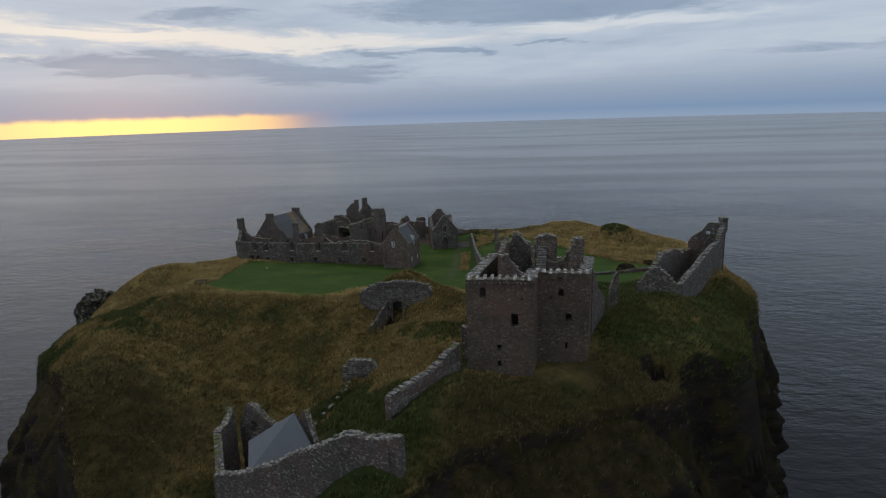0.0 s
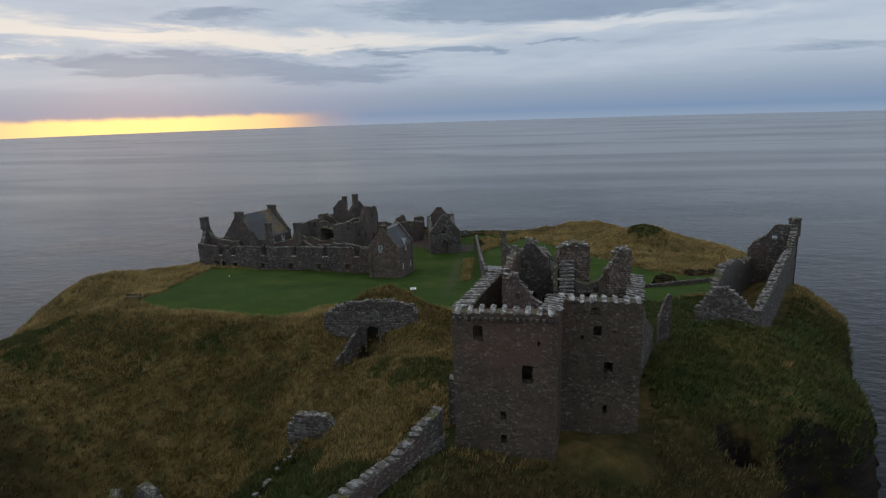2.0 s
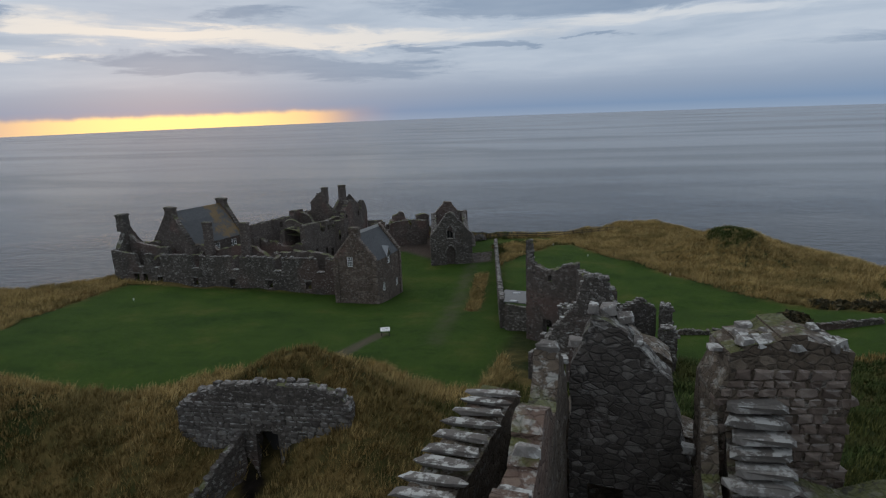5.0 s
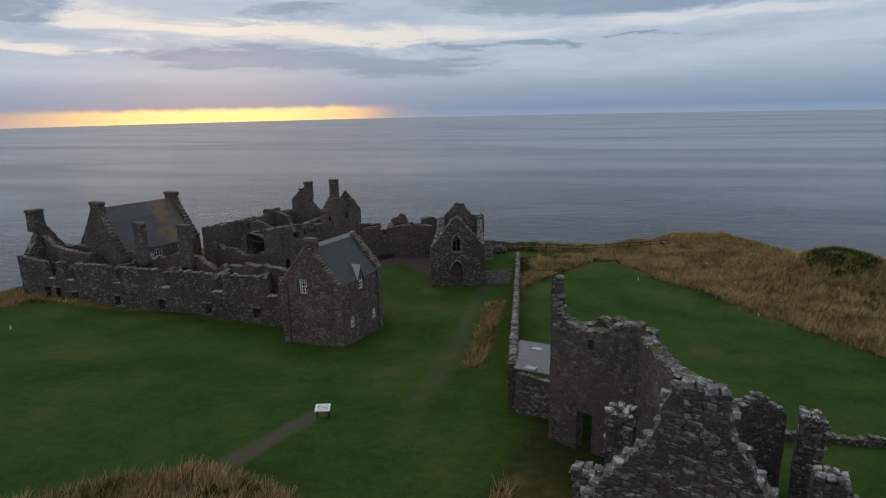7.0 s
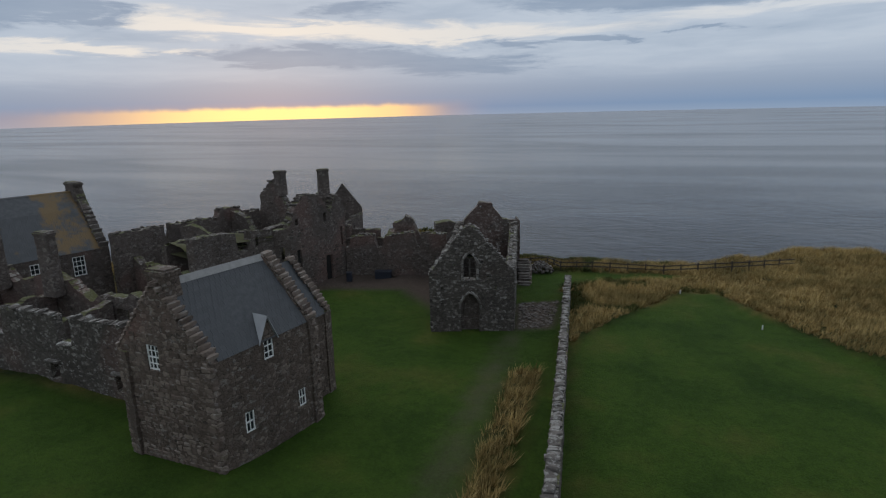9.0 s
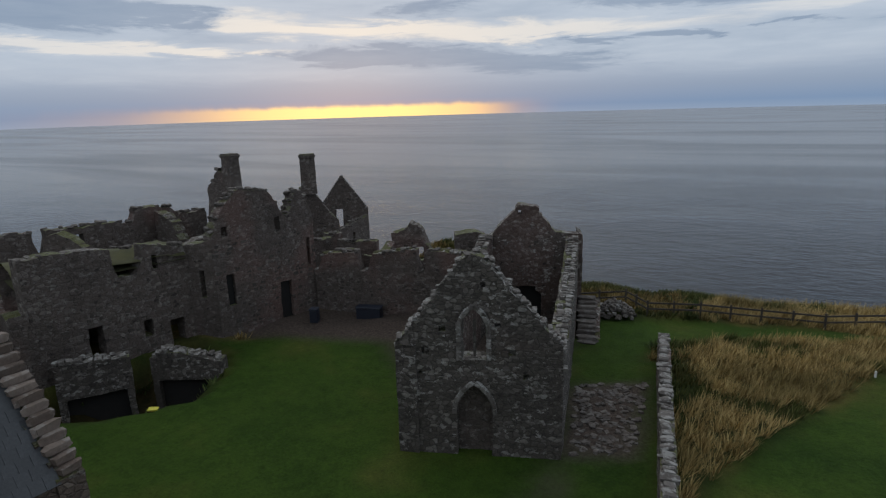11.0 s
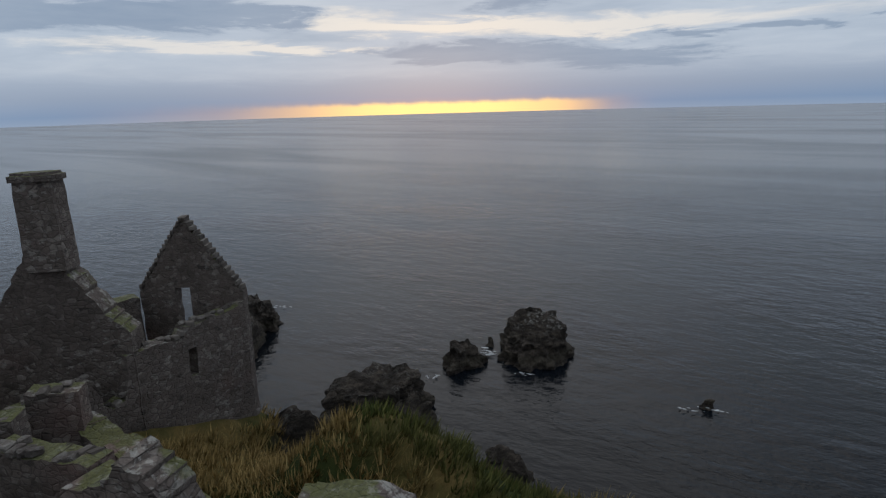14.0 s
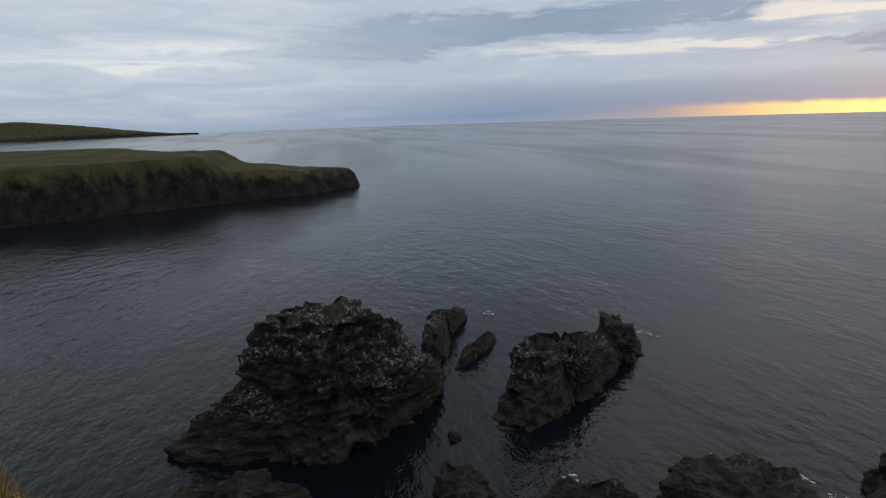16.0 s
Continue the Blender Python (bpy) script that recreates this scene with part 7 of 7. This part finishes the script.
# ---- walls, fence and small things ----
def build_small():
    w = empty("garden_wall")
    tagged(w, "long grey drystone wall with a pale rubble top", "stone wall")
    pr = [(0, 4.6), (6, 4.0), (14, 2.8), (26, 1.4), (48, 0.6)]
    o = wall("wall", (-12.2, 117.2), (-20.4, 166.0), -4, pr, -0.6, stone_grey, w, ragged=0.08)
    cap_stones(o, (-12.2, 117.2), (-20.4, 166.0), pr, -0.55, 0.36, STONES, 1.0)
    lw = empty("field_wall")
    tagged(lw, "low drystone wall across the garden lawn", "stone wall")
    for x0, y0, x1, y1 in ((5.2, 117.2, 14.0, 117.6), (14.0, 117.6, 27.0, 121.0)):
        z0, z1 = height_at(x0, y0), height_at(x1, y1)
        L = math.hypot(x1 - x0, y1 - y0)
        o = wall("wall", (x0, y0), (x1, y1), min(z0, z1) - 1, [(0, z0 + 0.45), (L, z1 + 0.45)], 0.45, stone_grey, lw, ragged=0.08)
        cap_stones(o, (x0, y0), (x1, y1), [(0, z0 + 0.45), (L, z1 + 0.45)], 0.45, 0.36, DARKS + STONES, 0.8)
    fe = empty("fence")
    tagged(fe, "dark post and rail fence along the clifftop", "fence")
    line = [(-28.2, 174.4), (-24.5, 176.3), (-22.4, 173.8), (-18.9, 174.9), (-11.1, 176.8), (-2.0, 181.0), (3.0, 184.0)]
    for (ax, ay), (bx, by) in zip(line, line[1:]):
        L = math.hypot(bx - ax, by - ay)
        k = max(1, round(L / 1.9))
        turn = math.degrees(math.atan2(by - ay, bx - ax))
        za, zb = height_at(ax, ay), height_at(bx, by)
        for i in range(k):
            t = i / k
            part("post", box_mesh("post", -0.06, 0.06, -0.06, 0.06, -0.3, 1.15, mat_wood, 0.01), fe, "", pose(ax + (bx - ax) * t, ay + (by - ay) * t, za + (zb - za) * t, 0, 0, turn))
        for h in (0.5, 0.95):
            part("rail", box_mesh("rail", 0, L, -0.03, 0.03, -0.06, 0.06, mat_wood), fe, "", pose(ax, ay, za + h, 0, -math.degrees(math.atan2(zb - za, L)), turn))
    sg = empty("information_panel")
    tagged(sg, "small pale sloping information panel on two posts", "sign")
    x, y = -23.8, 111.4
    z = height_at(x, y)
    part("panel", box_mesh("panel", -0.5, 0.5, -0.36, 0.36, -0.03, 0.03, mat_white, 0, 0.01), sg, "pale panel", pose(x, y, z + 0.72, 14, 0, 20))
    for i in range(5):
        part("text_line", box_mesh("text_line", -0.38, 0.38, 0.20 - i * 0.12, 0.23 - i * 0.12, 0.032, 0.036, mat_wood), sg, "", pose(x, y, z + 0.72, 14, 0, 20))
    for s in (-0.4, 0.4):
        part("post", box_mesh("post", -0.04, 0.04, -0.04, 0.04, -0.2, 0.68, mat_wood), sg, "", pose(x + s * 0.94, y + s * 0.34, z))
    b = empty("bench")
    tagged(b, "dark wooden bench at the edge of the lawn", "bench")
    x, y = -63.4, 93.6
    z = height_at(x, y)
    for i in range(4):
        part("slat", box_mesh("slat", -1.2, 1.2, -0.3 + i * 0.16, -0.17 + i * 0.16, 0.44, 0.50, mat_wood), b, "", pose(x, y, z, 0, 0, 8))
    for s in (-1, 1):
        part("leg", box_mesh("leg", s - 0.06, s + 0.06, -0.28, 0.3, -0.2, 0.44, mat_wood), b, "", pose(x, y, z, 0, 0, 8))
    for i in range(2):
        part("back_slat", box_mesh("back_slat", -1.2, 1.2, 0.32, 0.37, 0.62 + i * 0.18, 0.74 + i * 0.18, mat_wood), b, "", pose(x, y, z, 0, 0, 8))
    for s in (-1, 1):
        part("back_post", box_mesh("back_post", s - 0.05, s + 0.05, 0.37, 0.43, 0.2, 0.95, mat_wood), b, "", pose(x, y, z, 0, 0, 8))
    for x, y in ((-9.2, 168.6), (-2.6, 160.2), (9.6, 147.0), (-62.5, 119.0)):
        m = empty("marker_post")
        tagged(m, "small white marker post at the lawn's edge", "marker post", "lawn markers")
        z = height_at(x, y)
        part("post", box_mesh("post", -0.045, 0.045, -0.045, 0.045, -0.2, 0.38, mat_white, 0, 0.01), m, "", pose(x, y, z))


build_small()


def leaf_mat(n, bsdf):
    geo = n.add("ShaderNodeNewGeometry")
    n.link(n.ramp(geo.outputs["Random Per Island"], [(0, (0.020, 0.020, 0.008)), (0.6, (0.060, 0.050, 0.020)), (1, (0.14, 0.10, 0.045))]), bsdf.inputs["Base Color"])
    bsdf.inputs["Roughness"].default_value = 0.85


mat_leaf = material("shrub_leaves", leaf_mat)


def shrub(name, spots, label, category, count=1400, seed=3):
    """A shrub or hedge of small leaves about its twigs; spots are (x, y, radius, height)."""
    r = np.random.RandomState(seed)
    V = []
    twigs, tf = [], []
    for x, y, rad, h in spots:
        z = height_at(x, y)
        n = count
        a, q, v = r.uniform(0, 6.283, n), np.sqrt(r.uniform(0.1, 1, n)), r.uniform(0.05, 1, n)
        w = rad * q * np.sqrt(np.clip(1 - v ** 3, 0.05, 1)) * (1 + 0.25 * np.sin(3 * a + x))
        c = np.stack([x + w * np.cos(a), y + w * np.sin(a), z + h * v * (1 + 0.15 * np.sin(5 * a))], -1)
        e1, e2 = r.normal(0, 0.16, (n, 3)), r.normal(0, 0.16, (n, 3))
        V += np.stack([c - e1, c + e2, c + e1, c - e2], 1).reshape(-1, 3).tolist()
        for k in range(9):
            b, t = r.uniform(0, 6.283), r.uniform(0.3, 0.8)
            i = len(twigs)
            tip = (x + rad * t * math.cos(b), y + rad * t * math.sin(b), z + h * 0.8)
            twigs += [(x - 0.06, y, z - 0.2), (x + 0.06, y, z - 0.2), (x, y + 0.08, z - 0.2), tip]
            tf += [(i, i + 1, i + 3), (i + 1, i + 2, i + 3), (i + 2, i, i + 3)]
    F = np.arange(len(V)).reshape(-1, 4).tolist()
    ob = empty(name)
    tagged(ob, label, category)
    part("crown", mesh_of("crown", V, F, mat_leaf), ob)
    part("twigs", mesh_of("twigs", twigs, tf, mat_wood), ob)


shrub("hedge", [(HX, HY, 1.2, 1.0 + 0.25 * math.sin(3 * HX)) for HX, HY in ((24.8, 131.2), (26.6, 130.2), (28.4, 129.4), (30.2, 128.6), (32, 127.8), (33.8, 127.0))],
      "low dark brown-green hedge at the lawn's far edge", "hedge", 900, 3)
shrub("shrub", [(18.0, 120.6, 1.2, 1.6), (19.2, 120.9, 1.0, 1.3)], "small dark shrub standing on the garden lawn", "shrub", 1200, 5)

# ---- long grass and low plants ----


def blade_mat(name, stops):
    def build(n, bsdf):
        geo = n.add("ShaderNodeNewGeometry")
        col = n.ramp(geo.outputs["Random Per Island"], stops)
        big = n.noise(geo.outputs["Position"], 0.25, 3)
        col = n.mix(0.6, col, n.ramp(big, [(0.3, (0.45, 0.45, 0.45)), (0.7, (1, 1, 1))]), "MULTIPLY")
        drift = smooth(n, n.noise(geo.outputs["Position"], 0.16, 5, 0.65), 0.46, 0.62)
        col = n.mix(n.math("MULTIPLY", drift, 0.5), col, (0.085, 0.075, 0.024))
        n.link(col, bsdf.inputs["Base Color"])
        bsdf.inputs["Roughness"].default_value = 0.9
        bsdf.inputs["Specular IOR Level"].default_value = 0.15
    return material(name, build)


heath = blade_mat("heath_blades", [(0, (0.045, 0.037, 0.015)), (0.5, (0.118, 0.086, 0.034)), (1, (0.22, 0.165, 0.070))])
straw = blade_mat("straw_blades", [(0, (0.24, 0.165, 0.060)), (0.5, (0.48, 0.345, 0.138)), (1, (0.64, 0.49, 0.22))])
rust = blade_mat("rust_blades", [(0, (0.10, 0.074, 0.027)), (0.5, (0.275, 0.188, 0.068)), (1, (0.45, 0.325, 0.135))])
green = blade_mat("green_blades", [(0, (0.030, 0.045, 0.012)), (0.6, (0.080, 0.094, 0.025)), (1, (0.18, 0.175, 0.055))])
weed = blade_mat("weed_leaves", [(0, (0.022, 0.040, 0.012)), (0.6, (0.062, 0.088, 0.024)), (1, (0.125, 0.15, 0.048))])


def tufts(name, P, mat, tall, wide, label, blades=6, lean=0.5, seed=1):
    """Clumps of blades at the points P, joined into one mesh."""
    r = np.random.RandomState(seed)
    n = len(P)
    if not n:
        return
    P = np.repeat(P, blades, 0)
    m = len(P)
    a = r.uniform(0, 6.283, m)
    out = np.stack([np.cos(a), np.sin(a), np.zeros(m)], -1)
    side = np.stack([-np.sin(a), np.cos(a), np.zeros(m)], -1)
    h = tall * r.uniform(0.5, 1.25, m)[:, None]
    base = P + out * (wide * r.uniform(0, 4.5, m))[:, None]
    wind = np.array([0.25, 0.1, 0.0])
    tip = base + out * h * lean * r.uniform(0.2, 1.2, m)[:, None] + wind * h + np.array([0, 0, 1.0]) * h
    w = (wide * r.uniform(0.35, 0.8, m))[:, None]
    V = np.stack([base - side * w - [0, 0, 0.1], base + side * w - [0, 0, 0.1], tip], 1).reshape(-1, 3)
    F = np.arange(3 * m).reshape(-1, 3)
    me = bpy.data.meshes.new(name)
    me.from_pydata(V.tolist(), [], F.tolist())
    me.materials.append(mat)
    tagged(new(name, me), label, "grass", kind="stuff")


BUILT = [[(-34.5, 149.5), (-21.5, 151.5), (-25.5, 173), (-35, 171)], [(-9.5, 58), (7, 57.5), (9, 73), (-7.5, 73)], [(-76, 130.5), (-36, 126), (-28, 127), (-28, 139), (-60, 152), (-77, 152)],
         [(-51, 145), (-44, 163), (-34, 168), (-35, 175), (-52, 174.5), (-53.2, 184), (-62, 180), (-63, 148)], [(-13, 115), (-8, 98), (4, 97), (6, 112), (-6, 121), (-14, 126)],
         [(13.5, 83), (21.5, 80), (36, 110), (28, 114)], [(-39, 58), (-39, 45), (-11, 39.5), (-11, 42.5), (-24, 55)], [(-28, 173), (-28, 164.5), (-21.5, 164.5), (-21, 173.5)],
         [(-26.4, 80), (-24.9, 80), (-22.6, 86.2), (-24.0, 86.2)], [(-15, 46.5), (-13, 46), (-7.5, 59), (-9.5, 59)]]


def scatter(count, box, seed):
    r = np.random.RandomState(seed)
    X, Y = r.uniform(box[0], box[1], count), r.uniform(box[2], box[3], count)
    Z, d, lawn = ground_height(X, Y)
    ok = (lawn < 0.25) & (d > -0.8)
    for b in BUILT:
        ok &= inside_distance(X, Y, b) < 0.15
    ok &= inside_distance(X, Y, PIT) < 1.0
    ok &= ~((inside_distance(X, Y, [(-50, 156), (-37, 161), (-30, 155), (-24, 158), (-29, 175), (-36, 173), (-46, 164)]) > -0.3))
    return X[ok], Y[ok], Z[ok], d[ok]


def build_grass():
    X, Y, Z, d = scatter(230000, (-95, 48, 36, 200), 5)
    patch = waves(X, Y, 0.11, 41)
    fine = waves(X, Y, 0.5, 43)
    rim = smoothstep(-7.5, -2.0, inside_distance(X, Y, [(-66, 94), (-38, 92), (-28, 100), (-14, 96), (-11, 120), (-66, 128)]))
    field = smoothstep(-22, -17, X) * smoothstep(115, 135, Y)
    north = smoothstep(-62, -66, X) * smoothstep(92, 100, Y)
    strip = smoothstep(-1, 0.5, inside_distance(X, Y, [(-18.3, 124.5), (-15.7, 125.2), (-17.8, 146), (-20.6, 145)]))
    brown = smoothstep(-3, 3, inside_distance(X, Y, [(-66, 90), (-28, 90), (-27, 76), (-36, 62), (-56, 60), (-72, 74)]))
    dry = strip + 0.95 * rim + 0.82 * field + 0.75 * north + 0.30 * patch + 0.28 * fine + 0.15 * smoothstep(6, 2, d)
    hollow = smoothstep(60, 50, Y) * 0.5
    dry = dry - 0.25 * smoothstep(4, 8, X) * smoothstep(17, 13, X) * smoothstep(88, 80, Y) + 0.22 * brown * (fine > 0) + bumpy(X, Y, 21, 74, 5, 3.5, 0.5, 0.8) + bumpy(X, Y, 29, 84, 2.5, 5, 0.4)
    nettles = (inside_distance(X, Y, [(4, 95), (22, 97), (24, 107), (5, 107.5)]) > -0.5) | (inside_distance(X, Y, PIT) > -0.8)
    knoll = bumpy(X, Y, 20, 157, 6, 7, 0.9) - bumpy(X, Y, 17, 77, 5, 5, 0.3)
    is_straw = (dry - knoll > 0.52) & ~nettles
    is_rust = ~is_straw & (patch + 0.5 * fine + 0.5 * brown - 0.5 * smoothstep(-27, -22, X) * smoothstep(84, 78, Y) - hollow - smoothstep(0, 20, X) * 0.05 > -0.05) & (knoll < 0.35) & ~nettles & ~((Y > 170) & (X > -50) & (fine < 0.05))
    rest = ~is_straw & ~is_rust
    is_weed = rest & ((fine > 0.25) | nettles)
    # thinner, darker growth on the steep seaward and northern slopes
    bare = np.maximum(smoothstep(2, 8, X) * smoothstep(67, 62, Y), smoothstep(62, 54, Y) * smoothstep(-12, -6, X))
    bare = np.maximum(bare, smoothstep(76, 62, Y + 4 * fine) * smoothstep(-36, -48, X))
    lot = np.random.RandomState(78).uniform(0, 1, len(X))
    is_heath = lot < 0.75 * bare
    gone = (lot > 1 - 0.22 * bare)
    is_straw, is_rust, is_weed, rest = (q & ~is_heath & ~gone for q in (is_straw, is_rust, is_weed, rest))
    P = np.stack([X, Y, Z], -1)
    tufts("heath_grass", P[is_heath], heath, 0.34, 0.07, "thin dark brown grass on steep ground", 7, 0.9, 12)
    C = np.array(CLIFF_SPOTS)
    mix = waves(C[:, 0] + C[:, 2], C[:, 1], 0.2, 51) + 0.5 * waves(C[:, 0], C[:, 1] + C[:, 2], 0.8, 52)
    tufts("cliff_grass", C[mix > 0.0], heath, 0.38, 0.085, "rough brown grass clinging to the cliffs", 6, 0.9, 7)
    tufts("cliff_weeds", C[(mix < -0.15)], weed, 0.34, 0.11, "dark green plants clinging to the cliffs", 6, 1.1, 8)
    pick = np.random.RandomState(77).uniform(0, 1, len(X))
    mixed = is_straw & (pick < 0.22 + 0.3 * (fine > 0.1))
    tufts("seed_grass", P[mixed], rust, 0.60, 0.045, "tall rust and olive seeding grass", 11, 0.9, 11)
    tufts("straw_grass", P[is_straw & ~mixed], straw, 0.58, 0.045, "long straw-coloured dry grass", 12, 0.85, 1)
    tufts("rusty_grass", P[is_rust], rust, 0.42, 0.075, "rough rust-brown grass on the slopes", 9, 0.8, 2)
    tufts("green_grass", P[rest & ~is_weed], green, 0.40, 0.07, "rough green grass on the slopes", 9, 0.7, 3)
    tufts("weeds", P[is_weed], weed, 0.34, 0.12, "low dark green weeds on the slopes", 8, 1.1, 4)


build_grass()
